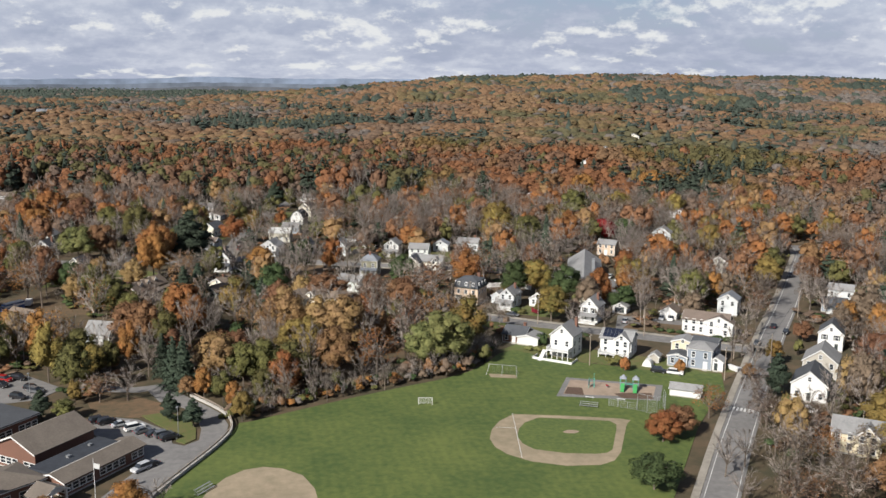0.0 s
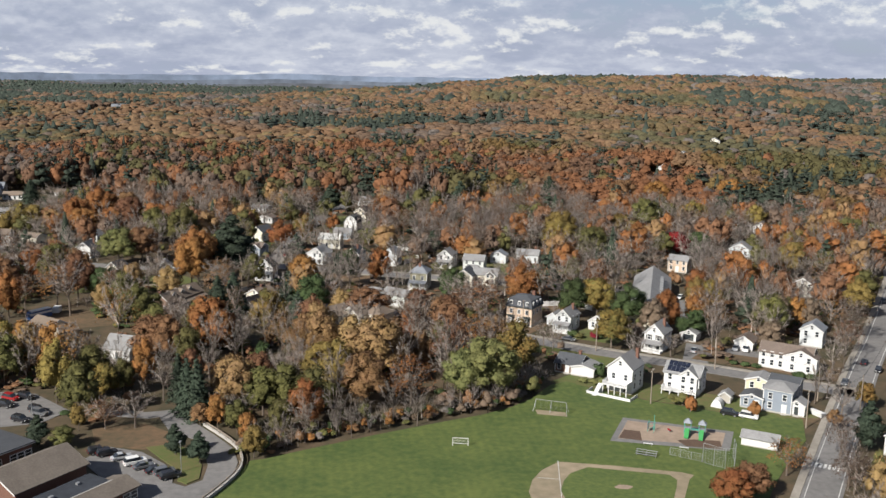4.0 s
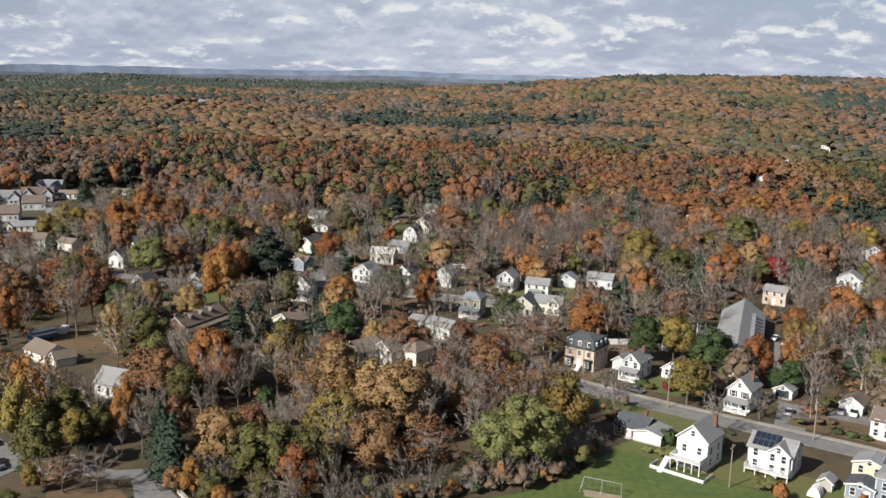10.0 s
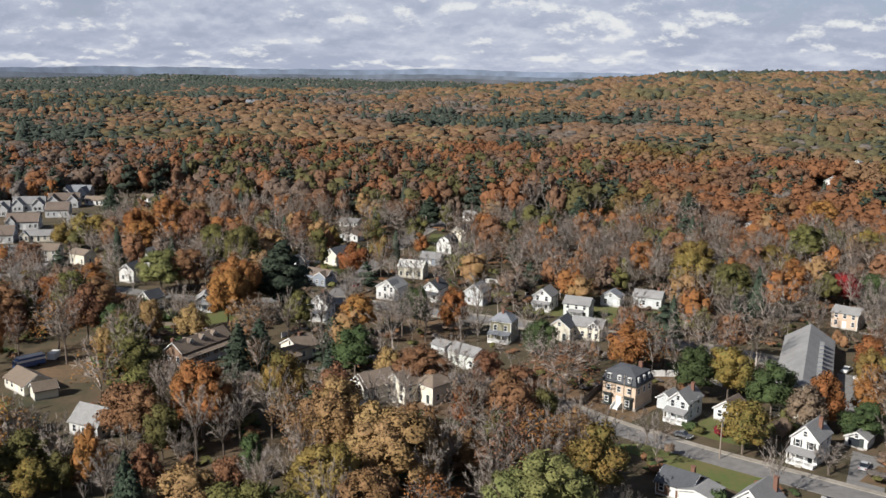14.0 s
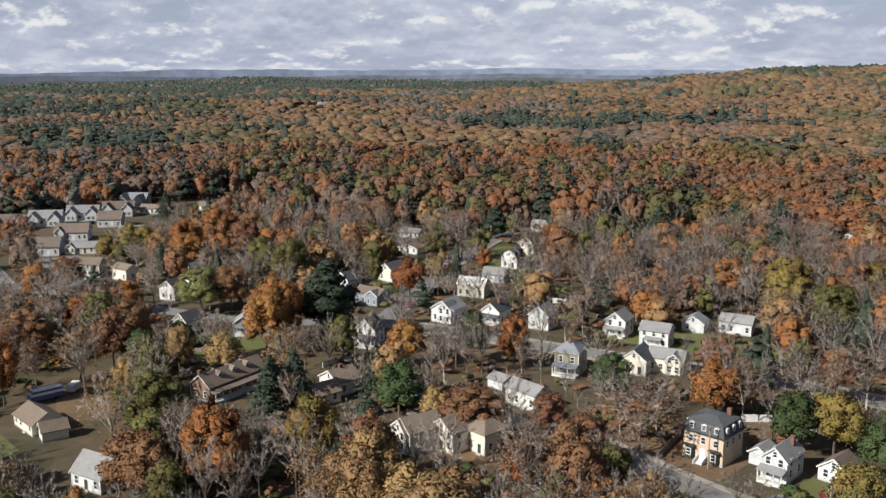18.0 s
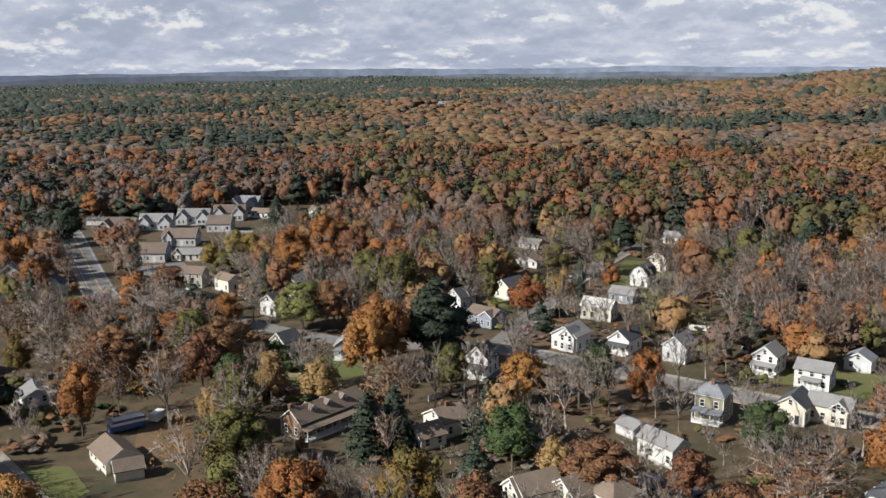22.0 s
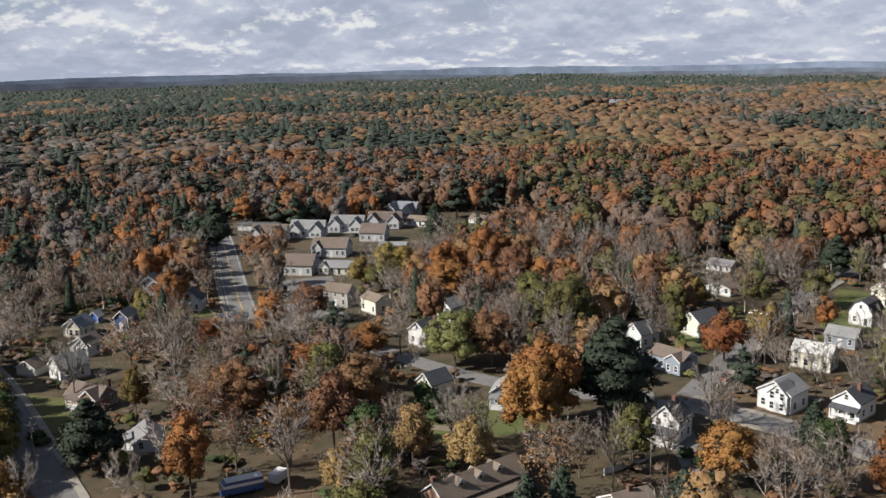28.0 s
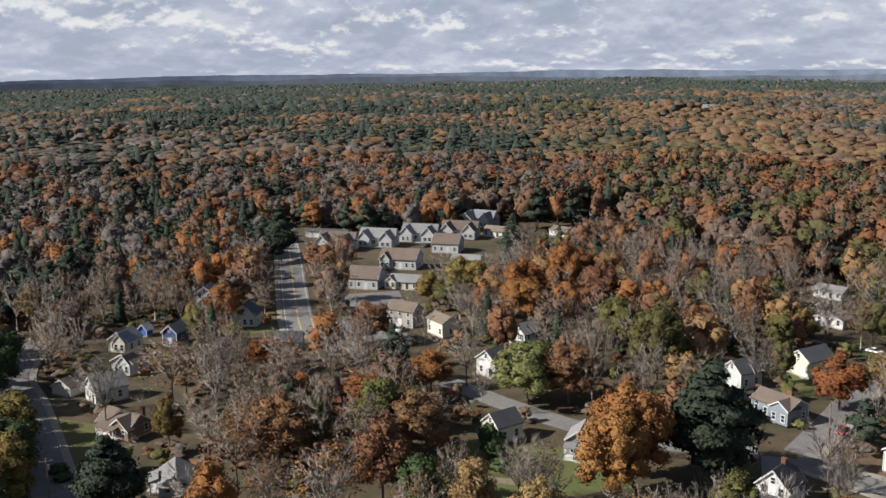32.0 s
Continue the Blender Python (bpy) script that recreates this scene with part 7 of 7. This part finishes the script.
for x, y, r, h, k in ((24.5, 311, 2.4, 2.2, "green"), (26.5, 309.4, 1.8, 1.8, "olive"), (33.5, 309.5, 1.6, 2.4, "green"), (45.5, 315, 3.0, 2.4, "willow"), (49, 317, 2.6, 2.2, "green"),
                      (72, 285.5, 1.6, 1.3, "green"), (75, 284, 1.8, 1.4, "green"), (78, 282.6, 1.7, 1.3, "green"), (88, 274, 2.4, 1.8, "green"), (91, 272.6, 2.0, 1.6, "green"),
                      (29, 267.8, 1.5, 4.5, "green"), (27.8, 268.4, 1.3, 4.0, "green"), (27, 262, 2.0, 1.6, "willow"), (24, 263, 2.0, 1.4, "willow"), (29.5, 261, 2.0, 2.2, "willow"),
                      (-84, 364, 2.6, 2.2, "green"), (-88, 370, 2.4, 2.4, "green"), (-93, 374, 2.2, 2.0, "green"), (-106, 382, 2.6, 2.4, "olive"), (-112, 426, 2.0, 2.4, "willow"),
                      (-231, 305.5, 2.6, 1.6, "green"), (-226, 304, 2.4, 1.5, "green"), (-252, 330, 1.6, 1.8, "red"), (-222, 309, 2.0, 3.0, "red"), (-288, 338, 2.4, 3.0, "green"),
                      (50, 242, 2.0, 4.6, "orange"), (66, 240, 2.2, 4.2, "orange"), (-5, 416, 1.8, 1.6, "green"), (-16, 404.5, 1.7, 1.5, "green"), (-7, 403.4, 1.8, 1.5, "green"),
                      (112, 226, 3, 2.4, "willow"), (117, 222, 2.6, 2.0, "olive"), (104, 226, 1.6, 2.6, "willow"), (-226, 398, 2.5, 3.2, "willow"), (-230, 401, 2.4, 3.0, "willow"),
                      (-236, 404, 2.4, 2.6, "willow"), (-241, 408, 2.2, 2.4, "gold"), (-148, 364, 3.2, 3.0, "green"), (-152, 361, 3.0, 2.8, "green"), (-158, 366, 3.2, 4.6, "green"), (-163, 371, 3.2, 5.0, "green")):
    bush(x, y, r, h, k)

# ---- woods: every other tree ----


def blocked(x, y, r):
    """Whether a tree of that width would stand on a road, a lawn, a house or the open ground before it."""
    for line, half in ROADS:
        for q in line[::2]:
            if abs(q.x - x) < 16 and abs(q.y - y) < 16 and (q - Vector((x, y))).length < half + r * 0.3:
                return True
    for hx, hy, rot, w, d, hr in HOUSES:
        if abs(hx - x) < 45 and abs(hy - y) < 45:
            a = radians(-rot)
            u = (x - hx) * math.cos(a) - (y - hy) * math.sin(a)
            v = (x - hx) * math.sin(a) + (y - hy) * math.cos(a)
            if -w / 2 - r * 0.75 < u < w / 2 + r * 0.75 and -d / 2 - 8 < v < d / 2 + r * 0.8:
                return True
    for poly in OPEN:
        inside, n = False, len(poly)
        for i in range(n):
            (xa, ya), (xb, yb) = poly[i], poly[i - 1]
            if (ya > y) != (yb > y) and x < (xb - xa) * (y - ya) / (yb - ya) + xa:
                inside = not inside
        if inside:
            return True
    return any(abs(tx - x) < 14 and abs(ty - y) < 14 and math.hypot(tx - x, ty - y) < (tr + r) * 0.5 for tx, ty, tr in TREES)


OPEN = [[(x, y) for x, y in FIELD], [(-172, 290), (-150, 272), (-128, 266), (-124, 298), (-150, 316)], [(-99, 206), (-80, 207), (-68, 232), (-62, 250), (-78, 254), (-84, 232), (-97, 226)], LOT + [(-72, 194)], [(-106, 140), (-130, 200), (-104, 204), (-70, 190), (-66, 140)], [(-150, 218), (-114, 216), (-110, 230), (-150, 242)],
        [(-170, 345), (-172, 372), (-140, 386), (-126, 372), (-140, 350)], [(-145, 472), (-126, 455), (-116, 448), (-116, 468), (-134, 480)], [(-104, 560), (-98, 495), (-80, 490), (-72, 555)],
        [(-54, 456), (-42, 456), (-37, 428), (-46, 422), (-54, 430)], [(-262, 300), (-264, 324), (-244, 328), (-206, 304), (-214, 292)], [(-405, 510), (-340, 606), (-290, 640), (-262, 630), (-276, 520), (-296, 474)],
        [(-172, 284), (-168, 272), (-146, 268), (-130, 304), (-150, 322), (-166, 316)], [(46, 326), (60, 320), (70, 398), (54, 402)], [(62, 330), (70, 328), (77, 362), (69, 364)],
        [(20, 300), (40, 288), (36, 262), (18, 262)], [(38, 262), (84, 236), (100, 262), (56, 284)], [(-44, 300), (-12, 316), (-4, 330), (-36, 326)],
        [(-96, 416), (-56, 408), (-52, 390), (-96, 398)], [(-272, 424), (-284, 440), (-300, 452), (-286, 472), (-250, 440), (-236, 424), (-250, 408)]]
OPEN = [[site(*q) for q in poly] for poly in OPEN]


def wood_kind(x, y):
    """Which kind of tree grows where: bare ash and maple in the wet belt, oak on the rises, pine in patches."""
    pine = 0.6 * noise.noise((x * 0.0045, y * 0.0045, 1.5)) + 0.5 * noise.noise((x * 0.016, y * 0.016, 8.0))
    tone = noise.noise((x * 0.008, y * 0.008, 5.5)) + 0.4 * noise.noise((x * 0.04, y * 0.04, 3.0))
    u, w = rng.uniform(), rng.uniform()
    belt = 440 < y < 575 and -70 < x < 55
    if belt:
        return "bare" if u < 0.52 else "bare_rust" if u < 0.72 else "orange" if u < 0.80 else "rust" if u < 0.88 else "pine" if u < 0.95 else "olive"
    if y < 560 and x > -330:
        if -135 < x < 12 and 205 < y < 285:
            return ("olive", "bare", "orange", "gold_rust", "bare_rust", "orange", "bare", "orange", "gold_rust", "turning", "bare", "rust", "bare", "olive")[int(w * 14)]
        if -98 < x < -18 and 345 < y < 402:
            return "bare" if u < 0.74 else "bare_rust" if u < 0.88 else "green" if u < 0.93 else "rust"
        if x < -95 and 285 < y < 405 and u < 0.66:
            return "bare" if u < 0.36 else "bare_rust"
        if x < -95 and y > 415:
            return "bare" if u < 0.36 else "bare_rust" if u < 0.52 else ("orange", "rust", "orange", "olive", "rust", "gold_rust", "brown", "turning", "rust", "pine")[int(w * 10)]
        if u < 0.56 + 0.25 * tone:
            return "bare"
        if u < 0.70 + 0.25 * tone:
            return "bare_rust"
        if u > 0.95:
            return "pine"
        return ("orange", "rust", "gold_rust", "brown", "olive", "brown", "turning", "orange", "rust", "gold_rust")[int(w * 10)]
    d = math.hypot(x + 30, y - 150)
    p = 0.09 + 0.74 * soft(0.15, 0.29, noise.noise((x * 0.010, y * 0.010, 8.0)) * 0.7 + noise.noise((x * 0.0035, y * 0.0035, 1.5)) * 0.5)
    p += 0.14 * soft(-450, -900, x) * soft(950, 1300, d) + 0.16 * soft(1500, 2600, d)
    for px, py, pr in ((-610, 780, 85), (-505, 745, 50), (-490, 805, 45), (-390, 489, 20), (-581, 1035, 60), (-250, 700, 45), (-150, 640, 35)):
        p += 0.5 * math.exp(-((x - px) ** 2 + (y - py) ** 2) / pr ** 2)
    p += 0.55 * soft(-330, -520, x) * soft(0.02, 0.22, noise.noise((x * 0.0032, y * 0.008, 2.5)) + 0.35 * noise.noise((x * 0.012, y * 0.015, 4.5))) * soft(760, 860, y)
    if -310 < x < -30 and 555 <= y < 740:
        # tall oaks on the rise behind the town
        return ("rust", "olive", "rust", "olive", "orange", "brown", "pine", "rust", "pine", "brown", "olive", "orange")[int(w * 12)]
    if x < -330 and y < 760:
        return "pine" if u < 0.16 + 0.3 * soft(0.0, 0.3, pine) else ("grey", "brown", "rust", "grey", "brown", "rust", "grey", "orange", "bare", "orange")[int(w * 10)]
    if u < p:
        return "pine"
    # kinds picked for cool, dull colours that stand in for distance haze
    if d > 1900:
        return ("pine", "brown", "grey", "pine", "rust", "grey", "brown", "pine", "grey", "pine")[int(w * 10)]
    stand = noise.noise((x * 0.0075, y * 0.0055, 5.5)) + 0.26 * noise.noise((x * 0.022, y * 0.018, 3.0)) + 0.22 * soft(-330, -700, x)
    if w < 0.86:
        if stand > 0.34:
            return "grey" if w < 0.5 else "brown"
        return "rust" if stand > 0.12 else "orange" if stand > -0.10 else "gold_rust" if stand > -0.30 else "turning" if stand > -0.45 else "olive"
    return ("rust", "orange", "brown", "olive", "rust", "grey", "turning", "gold")[int((w - 0.86) / 0.14 * 7.99)]


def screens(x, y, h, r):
    """Whether a tall tree here would hide a house or a tree that stands out from the camera's path, or shade a house.
    """
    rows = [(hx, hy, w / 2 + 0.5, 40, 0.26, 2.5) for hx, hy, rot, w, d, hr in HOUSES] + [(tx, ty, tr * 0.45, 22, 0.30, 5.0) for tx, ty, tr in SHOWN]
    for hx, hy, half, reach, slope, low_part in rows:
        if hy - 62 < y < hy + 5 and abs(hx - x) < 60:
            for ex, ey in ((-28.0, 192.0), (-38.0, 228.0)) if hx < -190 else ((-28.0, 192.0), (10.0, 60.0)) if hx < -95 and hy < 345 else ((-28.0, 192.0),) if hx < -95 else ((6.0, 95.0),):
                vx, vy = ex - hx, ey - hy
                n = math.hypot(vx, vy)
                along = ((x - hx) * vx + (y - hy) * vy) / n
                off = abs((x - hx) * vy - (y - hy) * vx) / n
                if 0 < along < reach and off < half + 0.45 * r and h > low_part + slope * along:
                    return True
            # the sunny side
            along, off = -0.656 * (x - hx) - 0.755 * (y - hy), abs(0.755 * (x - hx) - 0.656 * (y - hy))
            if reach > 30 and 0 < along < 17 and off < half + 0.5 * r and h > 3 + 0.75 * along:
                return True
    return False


spots = []
gx = -400.0
while gx < 200:
    gy = 150.0
    while gy < 560:
        spots.append((gx + rng.uniform(-2.8, 2.8), gy + rng.uniform(-2.8, 2.8)))
        gy += 5.9
    gx += 5.9
near_wood, mid_near, mid_wood, saplings = [], [], [], []
for x, y in spots:
    if x + 10 > 0.56 * (y + 23) + 12 or (x + 39) < -2.9 * (y - 216) - 60:
        continue
    h = rng.uniform(11.5, 18.5)
    r = h * rng.uniform(0.29, 0.46)
    if blocked(x, y, r) or (-95 < x < -40 and 352 < y < 402 and rng.uniform() < 0.5):
        continue
    kind = wood_kind(x, y)
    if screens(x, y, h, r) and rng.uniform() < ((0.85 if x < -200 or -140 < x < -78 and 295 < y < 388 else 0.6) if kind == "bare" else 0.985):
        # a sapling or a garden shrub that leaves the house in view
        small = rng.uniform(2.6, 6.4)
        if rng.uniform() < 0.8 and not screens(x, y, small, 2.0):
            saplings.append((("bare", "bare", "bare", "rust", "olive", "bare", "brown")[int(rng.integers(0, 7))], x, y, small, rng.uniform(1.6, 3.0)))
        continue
    TREES.append((x, y, r * 0.8))
    mid_near.append((kind, x, y, h, r))
# the trees along the near edge of the woods stand as things of their own
mid_near.sort(key=lambda t: min(math.hypot(t[1] - a, (t[2] - b) * 1.15) for a, b in ((-50, 232), (-14, 244), (-95, 235), (-18, 298), (-140, 318), (-105, 352), (-70, 385), (-185, 320), (-75, 285))))
near_wood, mid_near = mid_near[:100], mid_near[100:]
for kind, x, y, h, r in near_wood:
    tree({"brown": "rust", "grey": "bare"}.get(kind, kind), x, y, h, r, int(rng.integers(0, 5)), True)
    TREES.pop()

# outer woods
far_one, far_two, far_three = [], [], []


def in_sight(x, y):
    return x + 10 < 0.58 * (y + 23) + 30 and y > 216 and (x + 39) > -3.0 * (y - 216) - 90


def scatter(d0, d1, step, keep):
    got = []
    n0, n1 = int(-d1 / step), int(d1 / step)
    for i in range(n0, n1):
        for j in range(0, n1):
            x, y = -30 + i * step + rng.uniform(-0.42, 0.42) * step, 150 + j * step + rng.uniform(-0.42, 0.42) * step
            d = math.hypot(x + 30, y - 150)
            if d0 <= d < d1 and in_sight(x, y) and not (-400 <= x < 200 and y < 560):
                if any(abs(x - hx) < 17 and -60 < y - hy < 12 for hx, hy in DISTANT):
                    continue
                if keep and blocked(x, y, 4):
                    continue
                k = wood_kind(x, y)
                tall = 15.0 + 6.0 * noise.noise((x * 0.011, y * 0.011, 6.0)) + float(rng.normal(0, 1.1)) + (2.2 if k == "pine" else 0) + (5.0 if -310 < x < -30 and y < 740 else 0)
                got.append((k, x, y, tall))
    return got


for kind, x, y, h in scatter(300, 720, 10.4, True):
    mid_wood.append((kind, x, y, h, rng.uniform(6.4, 9.6)))
far_one = [(k, x, y, h, rng.uniform(9.5, 14.0)) for k, x, y, h in scatter(720, 1320, 12.0, False)]
far_two = [(k, x, y, h + 3, rng.uniform(10.5, 15.0)) for k, x, y, h in scatter(1320, 2420, 14.0, False)]
far_three = [(k, x, y, h, rng.uniform(8, 15)) for k, x, y, h in scatter(2420, 4560, 25.0, False)]

KINDS = ["orange", "rust", "brown", "gold", "gold_rust", "olive", "turning", "willow", "green", "red", "pine", "grey"]


def sized(n, size, lobes, bare_too):
    """Crown templates of n loose clumps over that many billows, by kind of tree."""
    t = {"round": [crown_round(H0, R0, n, size, base=0.12, lobes=lobes, solid=0.76 if n > 150 else 0.86) for _ in range(6)],
         "pine": [crown_pine(H0, R0, n, size, lobes + 2, 0.95) if lobes > 1 else crown_round(H0, R0 * 0.85, n, size, base=0.05, lobes=1) for _ in range(4)] + [crown_cone(H0, R0 * 0.75, n, size) if n else crown_round(H0, R0 * 0.7, 0, size, base=0.0, lobes=1) for _ in range(2)]}
    if bare_too:
        few = 1050 if n > 500 else 640 if n > 150 else 210
        t["bare"] = []
        for shape, limb, q in BARE:
            some = q[srng.choice(len(q), few, replace=False)].copy()
            c = some[:, :3].mean(1, keepdims=True)
            wide = 1.05 if n > 500 else 1.25 if n > 150 else 1.9
            some[:, :3] = c + (some[:, :3] - c) * np.array([wide, wide, 1.25])
            t["bare"].append(np.concatenate([limb, some]))
    return t


def wood(name, trees, n, size, lobes, label, bare_too=False, leaves=HAZED_LEAF):
    """Many trees joined into one object."""
    kinds = sized(n, size, lobes, bare_too)
    stems = [(0.0, 0.0, 11.0, 0.24)] + [(2.6 * math.cos(a), 2.6 * math.sin(a), 12.5, 0.10) for a in (0.5, 2.3, 4.4)]
    trunk = np.array([[(-w, 0, -1), (w, 0, -1), (x, y, z)] for x, y, z, w in stems] + [[(0, -w, -1), (0, w, -1), (x, y, z)] for x, y, z, w in stems], float)
    trunk = np.concatenate([trunk, np.tile(np.array([-0.6, -0.75, 0.2]), (len(trunk), 3, 1))], 1)
    tris, index = [], []
    for kind, x, y, h, r in trees:
        a = rng.uniform(0, 6.28)
        c, s = math.cos(a), math.sin(a)
        turn = np.array([[c, -s, 0], [s, c, 0], [0, 0, 1]])
        grow, place = np.array([r / R0, r / R0, h / H0]), np.array([x, y, terrain(x, y)])

        def put(q, slot):
            v = (q[:, :3] * grow) @ turn.T + place
            tris.append(np.concatenate([v, unit((q[:, 3:] / grow) @ turn.T)], 1))
            index.append(np.full(len(q), slot))

        if kind in ("bare", "bare_rust") and bare_too:
            put(kinds["bare"][int(rng.integers(0, 4))], len(KINDS))
            if kind == "bare_rust":
                put(SPARSE[int(rng.integers(0, 3))][:420], int(rng.integers(0, 3)))
        else:
            slot = KINDS.index({"bare": "grey", "bare_rust": "brown", "spruce": "pine"}.get(kind, kind))
            put(kinds["pine" if kind == "pine" else "round"][int(rng.integers(0, 6))], slot)
            if bare_too:
                put(trunk, len(KINDS) + 1)
    me = fill_mesh(bpy.data.meshes.new(name), np.concatenate(tris), [leaves[k] for k in KINDS] + [TWIG, BARK], np.concatenate(index).astype(np.int32))
    return tagged(new(name, me), label, "woodland", kind="stuff")


closer = [t for t in mid_near if t[2] < 330 and t[1] > -230]
wood("woodland", closer, 1900, 0.42, 16, "mixed autumn trees among the nearest gardens", True, leaves=LEAF)
wood("woodland", [t for t in mid_near if t not in closer], 430, 0.58, 9, "mixed autumn trees between and behind the houses", True, leaves=LEAF)
wood("woodland", mid_wood, 120, 0.95, 7, "mixed autumn woods behind the town", True, leaves=HALF_HAZED_LEAF)
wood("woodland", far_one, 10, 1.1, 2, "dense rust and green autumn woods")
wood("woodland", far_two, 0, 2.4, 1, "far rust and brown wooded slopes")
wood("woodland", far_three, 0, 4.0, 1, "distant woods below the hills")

wood("undergrowth", saplings, 100, 0.6, 5, "bare saplings and low shrubs in the gardens", True, leaves=LEAF)

# the woods go on behind the start
behind = []
for i in range(-34, 30):
    for j in range(-34, 12):
        x, y = i * 11.5 + rng.uniform(-4, 4), 20 + j * 11.5 + rng.uniform(-4, 4)
        if y > 108 and -100 < x < 0.62 * (y + 23) + 22:
            continue
        if not blocked(x, y, 5) and not (x + 10 < 0.56 * (y + 23) + 12 and (x + 39) > -2.9 * (y - 216) - 60 and y > 150):
            behind.append((wood_kind(x, y), x, y, rng.uniform(12, 17), rng.uniform(4.4, 6.8)))
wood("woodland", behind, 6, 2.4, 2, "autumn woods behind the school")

# undergrowth at the feet of the woods
low = []
for kind, x, y, h, r in near_wood + mid_near:
    for k in range(7 if y < 345 else 3):
        a, q = rng.uniform(0, 6.28), rng.uniform(1.5, 5.5)
        bx, by = x + math.cos(a) * q, y + math.sin(a) * q
        clear = all((Vector((bx, by)) - p).length > half + 1 for line, half in ROADS for p in line[::3] if abs(p.x - bx) < 14 and abs(p.y - by) < 14)
        if clear:
            low.append((("brown", "grey", "olive", "rust", "green", "brown", "rust")[int(rng.integers(0, 7))], bx, by, rng.uniform(0.8, 3.6), rng.uniform(1.2, 3.2)))
# brush that closes the foot of the woods along the field
edge = smooth_line([(-58, 202), (-54, 203.5), (-42, 211.5), (-30, 219.5), (-17, 228), (-5, 235.5), (3, 242.5), (7.5, 249), (13, 261)], 1.1)
brush = []
for q in edge[::2]:
    for k in range(5):
        kind = ("bare", "brown", "bare", "rust", "olive", "bare", "grey", "green", "orange", "bare")[int(rng.integers(0, 10))]
        tall = rng.uniform(3.0, 8.5) if kind == "bare" else rng.uniform(1.0, 3.8)
        brush.append((kind, q.x - rng.uniform(-0.6, 5.0), q.y + rng.uniform(-0.6, 4.6), tall, rng.uniform(1.3, 2.6) if kind == "bare" else rng.uniform(0.8, 1.7)))
wood("undergrowth", brush, 110, 0.55, 5, "tangled grey and rust brush along the field", True, leaves=LEAF)
wood("undergrowth", low, 22, 1.1, 2, "low brown and green brush under the trees", leaves=LEAF)
